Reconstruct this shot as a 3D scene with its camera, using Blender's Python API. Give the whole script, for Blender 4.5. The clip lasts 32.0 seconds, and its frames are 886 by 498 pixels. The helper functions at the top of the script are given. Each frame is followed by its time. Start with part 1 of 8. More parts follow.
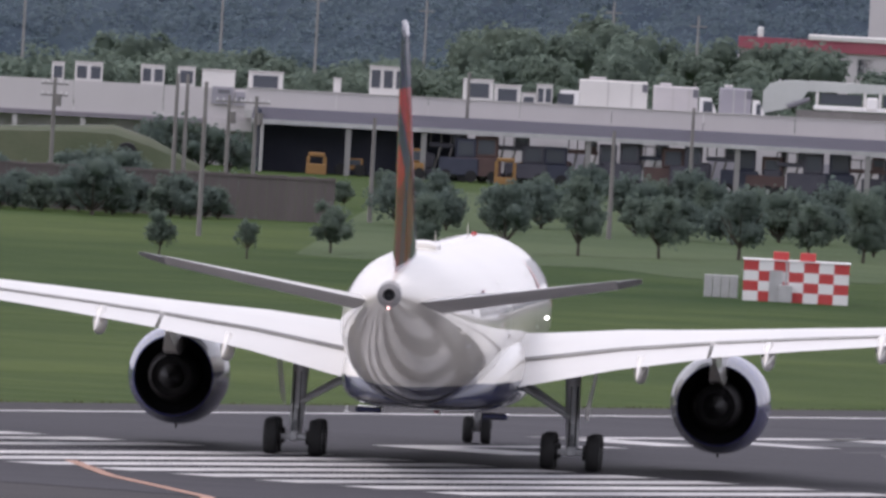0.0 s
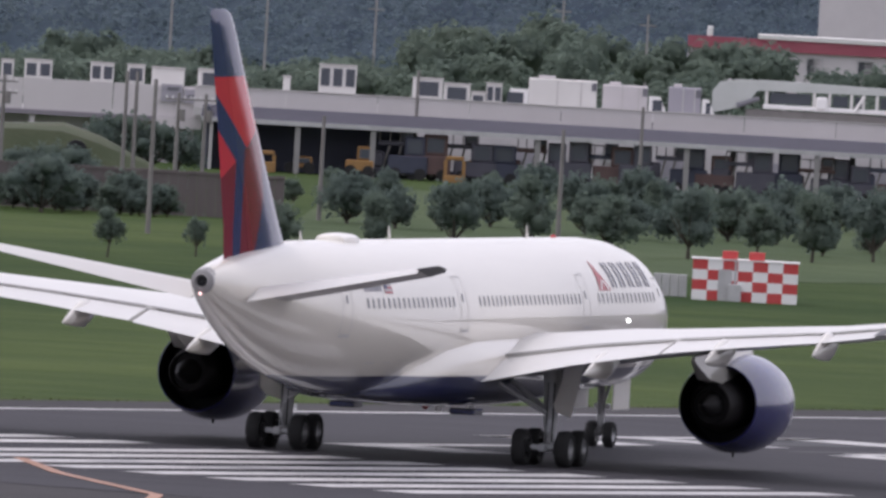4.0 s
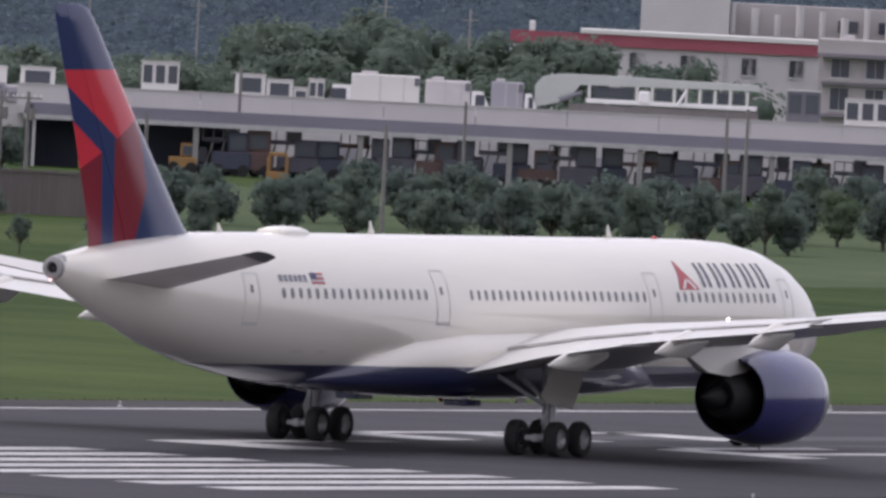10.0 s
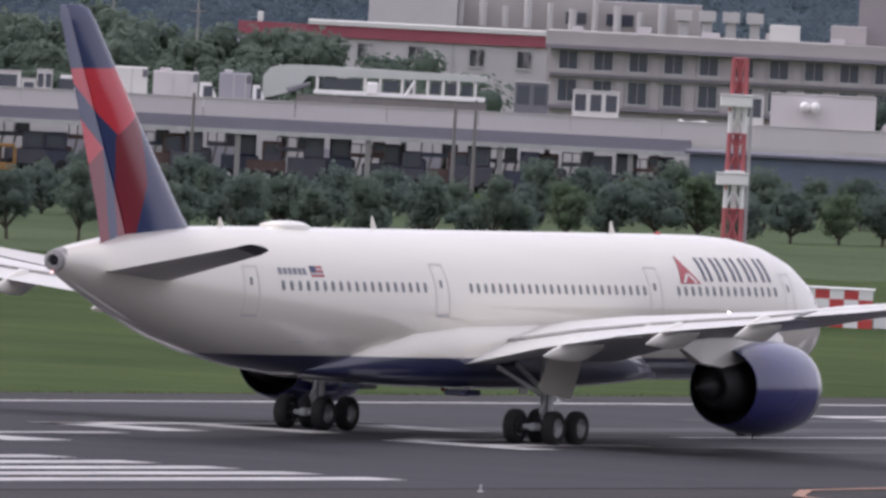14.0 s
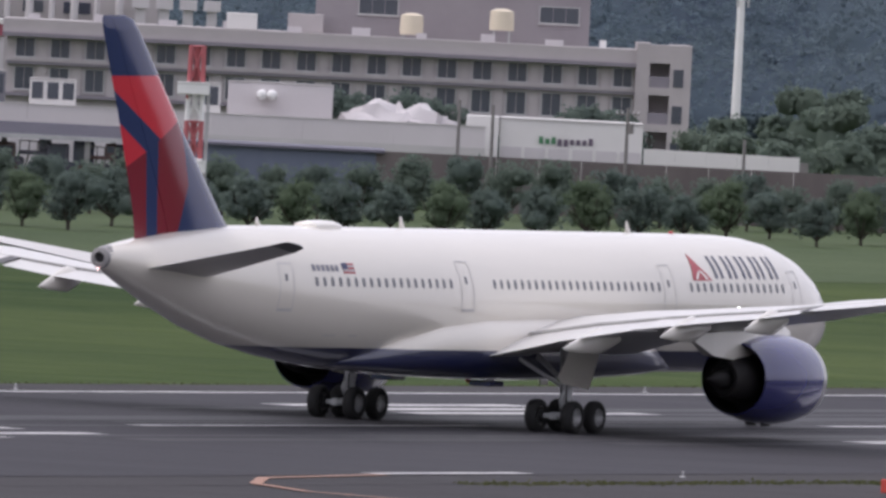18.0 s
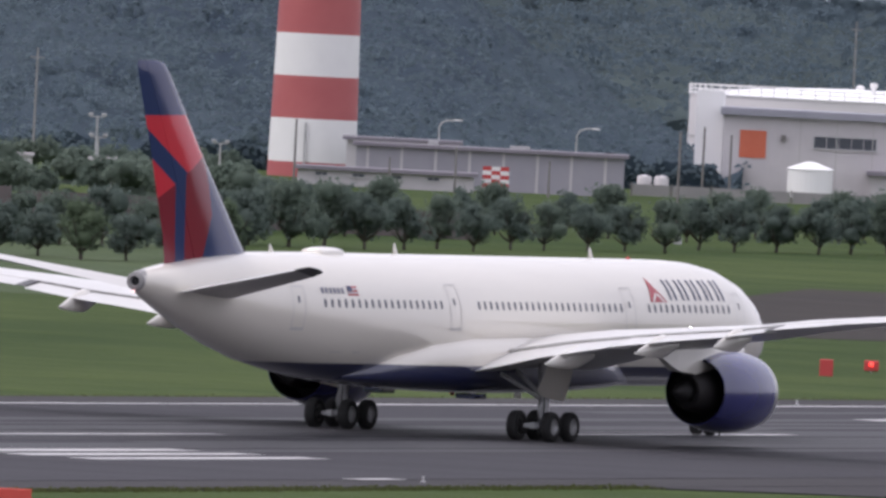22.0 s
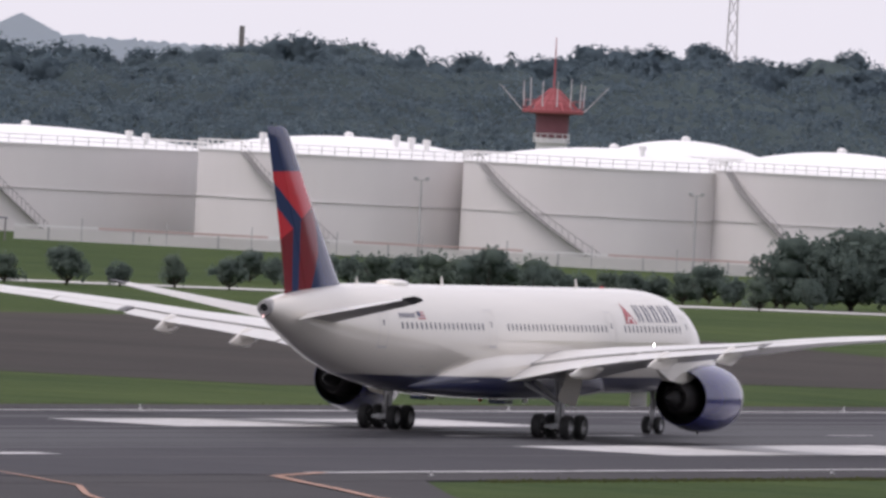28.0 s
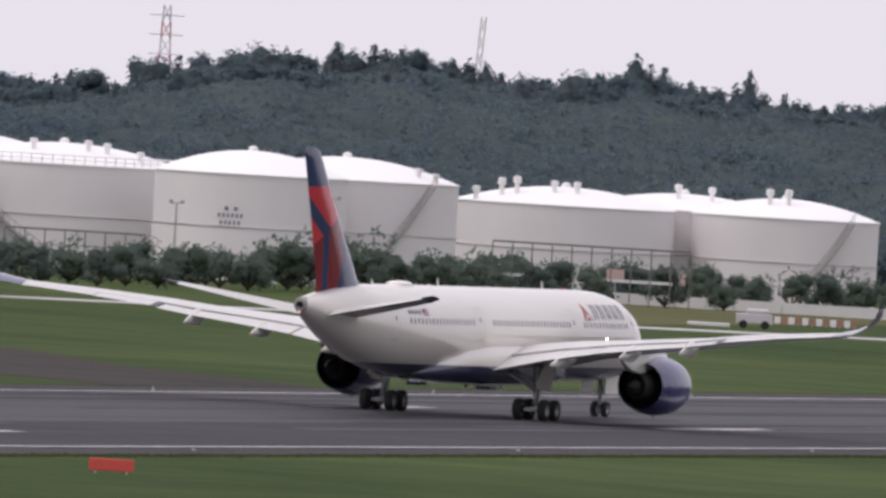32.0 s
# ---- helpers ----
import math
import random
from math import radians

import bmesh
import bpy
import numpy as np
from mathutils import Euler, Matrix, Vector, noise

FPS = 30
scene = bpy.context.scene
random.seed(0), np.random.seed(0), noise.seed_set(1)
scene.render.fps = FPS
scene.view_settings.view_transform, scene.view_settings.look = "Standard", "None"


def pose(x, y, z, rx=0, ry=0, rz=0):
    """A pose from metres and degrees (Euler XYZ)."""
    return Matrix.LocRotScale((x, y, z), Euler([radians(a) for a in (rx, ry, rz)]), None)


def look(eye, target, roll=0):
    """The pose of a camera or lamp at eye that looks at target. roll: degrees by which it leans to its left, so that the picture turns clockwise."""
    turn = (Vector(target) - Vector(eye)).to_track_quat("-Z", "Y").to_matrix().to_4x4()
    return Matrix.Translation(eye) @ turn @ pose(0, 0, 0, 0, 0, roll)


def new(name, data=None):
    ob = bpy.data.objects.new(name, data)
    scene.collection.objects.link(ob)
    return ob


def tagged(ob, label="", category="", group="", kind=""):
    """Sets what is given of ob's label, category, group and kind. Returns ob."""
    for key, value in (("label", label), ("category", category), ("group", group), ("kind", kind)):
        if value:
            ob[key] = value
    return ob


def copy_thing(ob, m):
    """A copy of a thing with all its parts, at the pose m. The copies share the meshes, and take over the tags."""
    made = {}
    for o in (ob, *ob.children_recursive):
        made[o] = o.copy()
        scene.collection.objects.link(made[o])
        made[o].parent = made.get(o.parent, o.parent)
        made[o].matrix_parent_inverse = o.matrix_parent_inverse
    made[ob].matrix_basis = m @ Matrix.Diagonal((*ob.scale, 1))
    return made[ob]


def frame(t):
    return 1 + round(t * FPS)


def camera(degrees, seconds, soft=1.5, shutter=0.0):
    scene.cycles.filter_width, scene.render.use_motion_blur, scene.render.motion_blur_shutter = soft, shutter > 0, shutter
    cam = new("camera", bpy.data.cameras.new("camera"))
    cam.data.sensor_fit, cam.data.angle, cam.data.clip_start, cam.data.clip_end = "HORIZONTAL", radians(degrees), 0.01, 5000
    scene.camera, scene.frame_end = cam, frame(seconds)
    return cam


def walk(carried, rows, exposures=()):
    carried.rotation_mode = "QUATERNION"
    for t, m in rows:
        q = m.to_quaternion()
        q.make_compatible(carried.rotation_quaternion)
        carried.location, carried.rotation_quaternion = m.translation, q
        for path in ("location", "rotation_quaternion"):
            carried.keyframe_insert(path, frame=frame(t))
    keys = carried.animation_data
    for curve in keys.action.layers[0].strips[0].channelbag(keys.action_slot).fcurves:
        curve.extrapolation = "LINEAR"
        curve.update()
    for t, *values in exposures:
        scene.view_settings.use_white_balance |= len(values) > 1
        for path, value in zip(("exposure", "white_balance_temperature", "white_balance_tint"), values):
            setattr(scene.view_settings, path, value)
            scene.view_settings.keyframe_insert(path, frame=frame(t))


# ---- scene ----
EYE = (0.0, 0.0, 22.21)
LENS = 2.6048


def aim(az, tilt, roll):
    """The camera on its tripod, turned to a bearing, tilted and leaning, in degrees."""
    a, e = radians(az), radians(tilt)
    way = Vector((math.sin(a) * math.cos(e), math.cos(a) * math.cos(e), math.sin(e)))
    return look(EYE, Vector(EYE) + 100 * way, roll)


cam = camera(LENS, 32.0, soft=3.0)
walk(cam, [
    (0, aim(-2.3147, -1.0736, 3.091)),
    (0.5, aim(-2.2886, -1.0823, 3.276)),
    (1, aim(-2.2628, -1.0718, 3.198)),
    (1.5, aim(-2.2379, -1.0592, 3.163)),
    (2, aim(-2.2068, -1.0355, 3.129)),
    (2.5, aim(-2.1908, -1.0459, 3.273)),
    (3, aim(-2.1983, -1.0594, 3.502)),
    (3.5, aim(-2.1919, -1.0666, 3.357)),
    (5.5, aim(-2.1261, -1.0833, 3.110)),
    (6, aim(-2.1076, -1.0901, 2.994)),
    (6.5, aim(-2.0479, -1.0768, 2.936)),
    (7, aim(-2.0091, -1.0744, 2.886)),
    (7.5, aim(-1.9558, -1.0688, 2.903)),
    (8, aim(-1.9192, -1.0642, 3.013)),
    (8.5, aim(-1.8909, -1.0658, 3.029)),
    (9, aim(-1.8357, -1.0732, 2.973)),
    (9.5, aim(-1.7361, -1.0803, 2.930)),
    (10, aim(-1.6462, -1.0557, 2.912)),
    (10.5, aim(-1.5833, -1.0557, 3.008)),
    (11, aim(-1.5195, -1.0640, 3.094)),
    (11.5, aim(-1.4132, -1.0592, 2.992)),
    (12, aim(-1.3178, -1.0390, 3.026)),
    (12.5, aim(-1.2055, -1.0185, 3.061)),
    (13, aim(-1.0952, -1.0310, 3.157)),
    (13.5, aim(-0.9857, -1.0440, 3.143)),
    (14, aim(-0.8458, -1.0415, 2.942)),
    (14.5, aim(-0.7113, -1.0388, 2.846)),
    (16.5, aim(0.0372, -1.0290, 2.900)),
    (17, aim(0.2719, -1.0015, 2.841)),
    (17.5, aim(0.5165, -0.9916, 2.827)),
    (18, aim(0.7502, -0.9962, 2.934)),
    (18.5, aim(1.0108, -0.9737, 2.953)),
    (19, aim(1.3180, -0.9497, 2.819)),
    (19.5, aim(1.6411, -0.9480, 2.787)),
    (20, aim(1.9800, -0.9372, 2.776)),
    (20.5, aim(2.2883, -0.9021, 2.977)),
    (21, aim(2.6423, -0.8658, 3.041)),
    (21.5, aim(3.0554, -0.8548, 3.017)),
    (22, aim(3.4192, -0.8377, 2.960)),
    (22.5, aim(3.7702, -0.8196, 2.892)),
    (23, aim(4.1398, -0.8206, 2.824)),
    (23.5, aim(4.4984, -0.7925, 3.049)),
    (24, aim(4.8843, -0.7649, 3.076)),
    (24.5, aim(5.2558, -0.7533, 3.038)),
    (25, aim(5.6170, -0.7320, 3.052)),
    (25.5, aim(5.9886, -0.7201, 3.096)),
    (27.5, aim(7.4895, -0.6449, 3.067)),
    (28, aim(7.8634, -0.6051, 2.976)),
    (28.5, aim(8.2678, -0.6001, 2.942)),
    (29, aim(8.6539, -0.5924, 3.143)),
    (29.5, aim(9.0009, -0.5769, 3.148)),
    (30, aim(9.3436, -0.5616, 3.249)),
    (30.5, aim(9.7056, -0.5517, 2.918)),
    (31, aim(10.0606, -0.5328, 3.246)),
    (31.5, aim(10.4117, -0.5358, 3.064)),
    (32, aim(10.7896, -0.5086, 3.494)),
], exposures=[(0, 0.38, 6080, 17), (2.5, 0.29, 6080, 17), (7, 0.24, 6080, 17), (12, 0.2, 6080, 17), (14, 0.27, 6080, 17), (17, 0.24, 6070, 16), (20, 0.34, 6060, 16), (23, 0.34, 6060, 17), (25, 0.3, 6080, 18), (28, 0.16, 6230, 17), (32, 0.08, 6290, 17)])

# ---- world, sun ----
world = bpy.data.worlds.new("world")
scene.world = world
world.use_nodes = True
SUN_AZ, SUN_EL = 262.0, 60.0          # bearing from +Y clockwise, height
nt = world.node_tree
sky = nt.nodes.new("ShaderNodeTexSky")
sky.sky_type, sky.sun_disc = "NISHITA", False
sky.sun_elevation, sky.sun_rotation = radians(SUN_EL), radians(SUN_AZ)
sky.air_density, sky.dust_density, sky.ozone_density = 1.0, 6.0, 1.0
veil = nt.nodes.new("ShaderNodeMixRGB")
veil.inputs[0].default_value = 0.75
veil.inputs[2].default_value = (10.0, 9.68, 9.95, 1)   # bright overcast veil
nt.links.new(sky.outputs[0], veil.inputs[1])
nt.links.new(veil.outputs[0], nt.nodes["Background"].inputs[0])
nt.nodes["Background"].inputs[1].default_value = 0.1
sun_data = bpy.data.lights.new("sun", "SUN")
sun_data.energy, sun_data.angle, sun_data.color = 0.95, radians(18), (1.0, 0.95, 0.88)
sun = new("sun", sun_data)
_a, _e = radians(SUN_AZ), radians(SUN_EL)
sun.matrix_world = look((math.sin(_a) * math.cos(_e) * 500, math.cos(_a) * math.cos(_e) * 500, math.sin(_e) * 500), (0, 0, 0))

# ---- materials ----
MATS = {}


def mat(name, col, rough=0.7, metal=0.0, col2=None, scale=1.0, bump=0.0, spec=0.5, emit=0.0, island=0.0, fine=0.0, stretch=None, objrand=0.0, thin=0.0, coat=0.0):
    """A procedural surface: two colours mixed by noise at two scales, with relief."""
    if name in MATS:
        return MATS[name]
    m = bpy.data.materials.new(name)
    m.use_nodes = True
    t = m.node_tree
    b = t.nodes["Principled BSDF"]
    b.inputs["Roughness"].default_value = rough
    b.inputs["Metallic"].default_value = metal
    if coat:
        b.inputs["Coat Weight"].default_value, b.inputs["Coat Roughness"].default_value, b.inputs["Coat IOR"].default_value = coat, 0.04, 1.7
    b.inputs["Specular IOR Level"].default_value = spec
    b.inputs["Base Color"].default_value = (*col, 1)
    if emit:
        b.inputs["Emission Color"].default_value = (*col, 1)
        b.inputs["Emission Strength"].default_value = emit
    src = None
    if col2 is not None:
        tc = t.nodes.new("ShaderNodeTexCoord")
        vec = tc.outputs["Object"]
        if stretch:
            mp = t.nodes.new("ShaderNodeMapping")
            mp.inputs["Scale"].default_value = stretch
            t.links.new(vec, mp.inputs[0])
            vec = mp.outputs[0]
        n1 = t.nodes.new("ShaderNodeTexNoise")
        n1.inputs["Scale"].default_value = scale
        n1.inputs["Detail"].default_value = 6
        n1.inputs["Roughness"].default_value = 0.65
        t.links.new(vec, n1.inputs["Vector"])
        n2 = t.nodes.new("ShaderNodeTexNoise")
        n2.inputs["Scale"].default_value = scale * 0.13
        n2.inputs["Detail"].default_value = 3
        t.links.new(vec, n2.inputs["Vector"])
        add = t.nodes.new("ShaderNodeMath")
        add.operation = "MULTIPLY_ADD"
        add.inputs[1].default_value = 0.55
        t.links.new(n1.outputs[0], add.inputs[0])
        half = t.nodes.new("ShaderNodeMath")
        half.operation = "MULTIPLY"
        half.inputs[1].default_value = 0.55
        t.links.new(n2.outputs[0], half.inputs[0])
        t.links.new(half.outputs[0], add.inputs[2])
        ramp = t.nodes.new("ShaderNodeValToRGB")
        ramp.color_ramp.elements[0].position, ramp.color_ramp.elements[1].position = 0.38, 0.72
        ramp.color_ramp.elements[0].color, ramp.color_ramp.elements[1].color = (*col, 1), (*col2, 1)
        t.links.new(add.outputs[0], ramp.inputs[0])
        src = ramp.outputs[0]
        if bump:
            bp = t.nodes.new("ShaderNodeBump")
            bp.inputs["Strength"].default_value = bump
            bp.inputs["Distance"].default_value = 0.3 / scale
            t.links.new(n1.outputs[0], bp.inputs["Height"])
            t.links.new(bp.outputs[0], b.inputs["Normal"])
    if island or objrand:
        hsv = t.nodes.new("ShaderNodeHueSaturation")
        if island:
            r = t.nodes.new("ShaderNodeNewGeometry").outputs["Random Per Island"]
        else:
            r = t.nodes.new("ShaderNodeObjectInfo").outputs["Random"]
        amount = island or objrand
        mr = t.nodes.new("ShaderNodeMapRange")
        mr.inputs["To Min"].default_value, mr.inputs["To Max"].default_value = 1 - amount, 1 + amount
        t.links.new(r, mr.inputs[0])
        t.links.new(mr.outputs[0], hsv.inputs["Value"])
        if src is None:
            hsv.inputs["Color"].default_value = (*col, 1)
        else:
            t.links.new(src, hsv.inputs["Color"])
        src = hsv.outputs[0]
    if src is not None:
        t.links.new(src, b.inputs["Base Color"])
    if thin:
        tr = t.nodes.new("ShaderNodeBsdfTranslucent")
        tr.inputs[0].default_value = (*[c * 1.3 for c in (col2 or col)], 1)
        if src is not None:
            t.links.new(src, tr.inputs[0])
        mx = t.nodes.new("ShaderNodeMixShader")
        mx.inputs[0].default_value = thin
        t.links.new(b.outputs[0], mx.inputs[1])
        t.links.new(tr.outputs[0], mx.inputs[2])
        t.links.new(mx.outputs[0], t.nodes["Material Output"].inputs[0])
    MATS[name] = m
    return m


M_grass = mat("mown_grass", (0.02, 0.043, 0.009), 0.95, col2=(0.066, 0.092, 0.026), scale=0.06, bump=0.3, spec=0.1)
M_asphalt = mat("runway_asphalt", (0.034, 0.033, 0.039), 0.8, col2=(0.052, 0.05, 0.057), scale=0.12, bump=0.15, spec=0.15, stretch=(0.25, 1, 1))
M_shoulder = mat("weathered_shoulder_asphalt", (0.036, 0.034, 0.037), 0.85, col2=(0.054, 0.051, 0.053), scale=0.15, bump=0.15, spec=0.15)
M_brown = mat("brownish_taxiway_asphalt", (0.028, 0.025, 0.024), 0.9, col2=(0.056, 0.05, 0.044), scale=0.03, bump=0.1, spec=0.1)
M_rubber = mat("rubber_streak", (0.022, 0.0215, 0.026), 0.7, col2=(0.032, 0.031, 0.036), scale=0.2)
M_white = mat("white_marking_paint", (0.3, 0.295, 0.3), 0.75, col2=(0.6, 0.59, 0.58), scale=0.8)
M_orange = mat("orange_marking_paint", (0.28, 0.15, 0.1), 0.7, col2=(0.42, 0.24, 0.17), scale=0.6)
M_body = mat("white_aircraft_paint", (0.7, 0.67, 0.61), 0.3, col2=(0.74, 0.71, 0.65), scale=0.3, coat=0.6)
M_navy = mat("navy_aircraft_paint", (0.012, 0.018, 0.075), 0.12, col2=(0.016, 0.022, 0.085), scale=0.3, coat=0.8)
M_wing = mat("grey_wing_paint", (0.5, 0.51, 0.53), 0.38, col2=(0.57, 0.57, 0.58), scale=0.4)
M_tyre = mat("black_tyre_rubber", (0.012, 0.012, 0.013), 0.85, col2=(0.022, 0.022, 0.022), scale=3)
M_metal = mat("bare_metal", (0.42, 0.42, 0.43), 0.35, metal=0.9, col2=(0.5, 0.5, 0.5), scale=2)
M_dark = mat("dark_void", (0.01, 0.01, 0.012), 0.8)
M_conc = mat("pale_concrete", (0.42, 0.41, 0.4), 0.85, col2=(0.55, 0.53, 0.52), scale=0.3, bump=0.1)

PAVED = 0.10                          # height of the paved surfaces
TH = radians(28.95)                   # runway bearing


def rw(s, d, z=0.0):
    """A place s metres along the runway and d metres to its right, from the foot of the tripod."""
    return Vector((s * math.sin(TH) + d * math.cos(TH), s * math.cos(TH) - d * math.sin(TH), z))


def bear(az, dist, z=0.0):
    """A place by its bearing in degrees and its distance from the foot of the tripod."""
    return Vector((dist * math.sin(radians(az)), dist * math.cos(radians(az)), z))


# ---- mesh helpers ----
def link(name, bm, material, parent=None, label="", smooth=False):
    me = bpy.data.meshes.new(name)
    bm.to_mesh(me)
    bm.free()
    if smooth:
        for poly in me.polygons:
            poly.use_smooth = True
        me.set_sharp_from_angle(angle=radians(38))
    for one in (material if isinstance(material, (list, tuple)) else [material]):
        me.materials.append(one)
    ob = new(name, me)
    if parent is not None:
        ob.parent = parent
    if label:
        ob["label"] = label
    return ob


def part(name, bm, material, parent, label="", smooth=False):
    """One mesh object under a thing or under a part."""
    return link(name, bm, material, parent, label, smooth)


def empty(name, m=None):
    ob = new(name)
    if m is not None:
        ob.matrix_world = m
    return ob


def box(bm, x0, x1, y0, y1, z0, z1, m=None, mi=0, bevel=0.0):
    v = [bm.verts.new((x, y, z)) for z in (z0, z1) for y in (y0, y1) for x in (x0, x1)]
    fs = [bm.faces.new([v[i] for i in q]) for q in ((0, 2, 3, 1), (4, 5, 7, 6), (0, 1, 5, 4), (2, 6, 7, 3), (0, 4, 6, 2), (1, 3, 7, 5))]
    for f in fs:
        f.material_index = mi
    if bevel:
        es = list({e for f in fs for e in f.edges})
        r = bmesh.ops.bevel(bm, geom=es, offset=bevel, segments=1, affect="EDGES")
        v = list({x for f in r["faces"] for x in f.verts} | {x for x in v if x.is_valid})
    if m is not None:
        for x in v:
            x.co = m @ x.co
    return v


def boxed(*args, **kw):
    bm = bmesh.new()
    box(bm, *args, **kw)
    return bm


def rings(bm, loops, close=True, cap0=False, cap1=False, mi=0):
    """Skin over rings of points."""
    vs = [[bm.verts.new(p) for p in lp] for lp in loops]
    n = len(vs[0])
    out = []
    for a, b in zip(vs, vs[1:]):
        for i in range(n if close else n - 1):
            j = (i + 1) % n
            f = bm.faces.new((a[i], a[j], b[j], b[i]))
            f.material_index = mi
            out.append(f)
    if cap0:
        bm.faces.new(list(reversed(vs[0]))).material_index = mi
    if cap1:
        bm.faces.new(vs[-1]).material_index = mi
    return out


def tube(bm, p0, p1, r0, r1=None, n=10, caps=True, mi=0):
    p0, p1 = Vector(p0), Vector(p1)
    r1 = r0 if r1 is None else r1
    q = (p1 - p0).to_track_quat("Z", "Y")
    lo = [[p + q @ Vector((math.cos(a) * r, math.sin(a) * r, 0)) for a in (2 * math.pi * i / n for i in range(n))] for p, r in ((p0, r0), (p1, r1))]
    rings(bm, lo, cap0=caps, cap1=caps, mi=mi)


def lathe(bm, prof, n=24, m=None, mi=0, cap0=False, cap1=False):
    """Turn a profile of (radius, height) about z."""
    lo = [[Vector((r * math.cos(2 * math.pi * i / n), r * math.sin(2 * math.pi * i / n), z)) for i in range(n)] for r, z in prof]
    if m is not None:
        lo = [[m @ p for p in lp] for lp in lo]
    rings(bm, lo, mi=mi, cap0=cap0, cap1=cap1)


def tubed(p0, p1, r0, r1=None, n=10):
    bm = bmesh.new()
    tube(bm, p0, p1, r0, r1, n)
    return bm


def sheet(name, pts, z, material, label, category, kind="structure", thick=0.0):
    """A flat paved piece with an edge."""
    bm = bmesh.new()
    top = [bm.verts.new((p[0], p[1], z)) for p in pts]
    bm.faces.new(top)
    if thick:
        low = [bm.verts.new((p[0], p[1], z - thick)) for p in pts]
        for i in range(len(pts)):
            j = (i + 1) % len(pts)
            bm.faces.new((top[j], top[i], low[i], low[j]))
    bmesh.ops.recalc_face_normals(bm, faces=bm.faces)
    ob = link(name, bm, material)
    return tagged(ob, label, category, kind=kind)

# ---- ground, runway, taxiways ----
def ring_ground():
    bm = bmesh.new()
    rr = (30, 300, 600, 900, 1300, 1800, 2600, 3600, 4900)
    n = 48
    vs = [[bm.verts.new((r * math.cos(2 * math.pi * i / n), r * math.sin(2 * math.pi * i / n), 0)) for i in range(n)] for r in rr]
    for a, b in zip(vs, vs[1:]):
        for i in range(n):
            bm.faces.new((a[i], a[(i + 1) % n], b[(i + 1) % n], b[i]))
    bm.faces.new(list(reversed(vs[0])))
    bmesh.ops.recalc_face_normals(bm, faces=bm.faces)
    return bm


ground = tagged(link("ground", ring_ground(), M_grass), "wide mown green grass field round the runway", "grass", kind="structure")
FAR, NEAR, MID = -420.8, -361.0, -394.3
quad = lambda s0, s1, d0, d1: [rw(s0, d0), rw(s1, d0), rw(s1, d1), rw(s0, d1)]
sheet("runway", quad(480, 4200, -428.2, -354.5), PAVED - 0.02, M_shoulder, "pale weathered asphalt runway shoulders", "runway", thick=0.1)
sheet("runway_pavement", quad(585, 4200, FAR - 0.8, NEAR + 0.8), PAVED, M_asphalt, "dark grey asphalt runway with worn white markings", "runway", thick=0.01)


def marking(name, pts, material, label, up=0.024):
    bm = bmesh.new()
    bm.faces.new([bm.verts.new((p[0], p[1], PAVED + up)) for p in pts])
    bmesh.ops.recalc_face_normals(bm, faces=bm.faces)
    ob = link(name, bm, material)
    return tagged(ob, label, "marking", kind="structure")


marking("edge_line_1", quad(590, 4200, FAR - 0.45, FAR + 0.45), M_white, "white painted runway edge line")
marking("edge_line_2", quad(668, 681, NEAR - 0.45, NEAR + 0.45), M_white, "short white rest of a runway edge line")
marking("edge_line_4", quad(746, 750.5, NEAR + 0.4, NEAR + 1.5), M_white, "short white mark beside the runway")
marking("edge_line_3", quad(919, 4200, NEAR - 0.45, NEAR + 0.45), M_white, "white painted runway edge line")
for i in range(8):
    for sg in (1, -1):
        dd = MID + sg * (2.9 + 3.62 * i)
        marking("threshold_bar", quad(604, 636, dd - 0.95, dd + 0.95), M_white, "long white threshold stripe")
for k in range(16):
    s0 = 709 + 63.2 * k
    marking("centre_dash", quad(s0, s0 + 30.5, MID - 0.45, MID + 0.45), M_white, "white runway centre-line dash", 0.024 if s0 < 930 else 0.012)
# worn number marks ahead of the threshold bars
for s0, s1, d0, d1, k in ((650, 655, -397.5, -391.2, 0), (655, 668, -397.5, -396.3, 0), (673, 677, -404, -398, 0), (683, 686, -403, -397, 0), (696, 700, -404, -398, 0), (673, 700, -404.3, -403.0, 0), (680, 683, -391.8, -385.2, 0), (683, 695, -393.0, -391.6, 0.2), (683, 695, -389.0, -387.6, 0.2)):
    marking("number_bar", quad(s0, s1, d0, d1), M_white, "plain white bar of a runway number")
for s0, ln, n in ((751, 23, 3), (904, 23, 2), (1210, 23, 1), (1360, 23, 1)):
    for sg, base in ((-1, -9.0), (1, 11.6)):
        for i in range(n):
            dd = MID + base + sg * (0.9 + 3.2 * i) if n > 1 else MID + base + sg * 1.5
            marking("touchdown_stripe", quad(s0, s0 + ln, dd - 0.85, dd + 0.85), M_white, "white touchdown-zone stripe")
for d0, d1 in ((-412.0, -403.8), (-384.0, -374.6)):
    marking("aiming_block", quad(1008, 1067, d0, d1), M_white, "broad white aiming-point block")

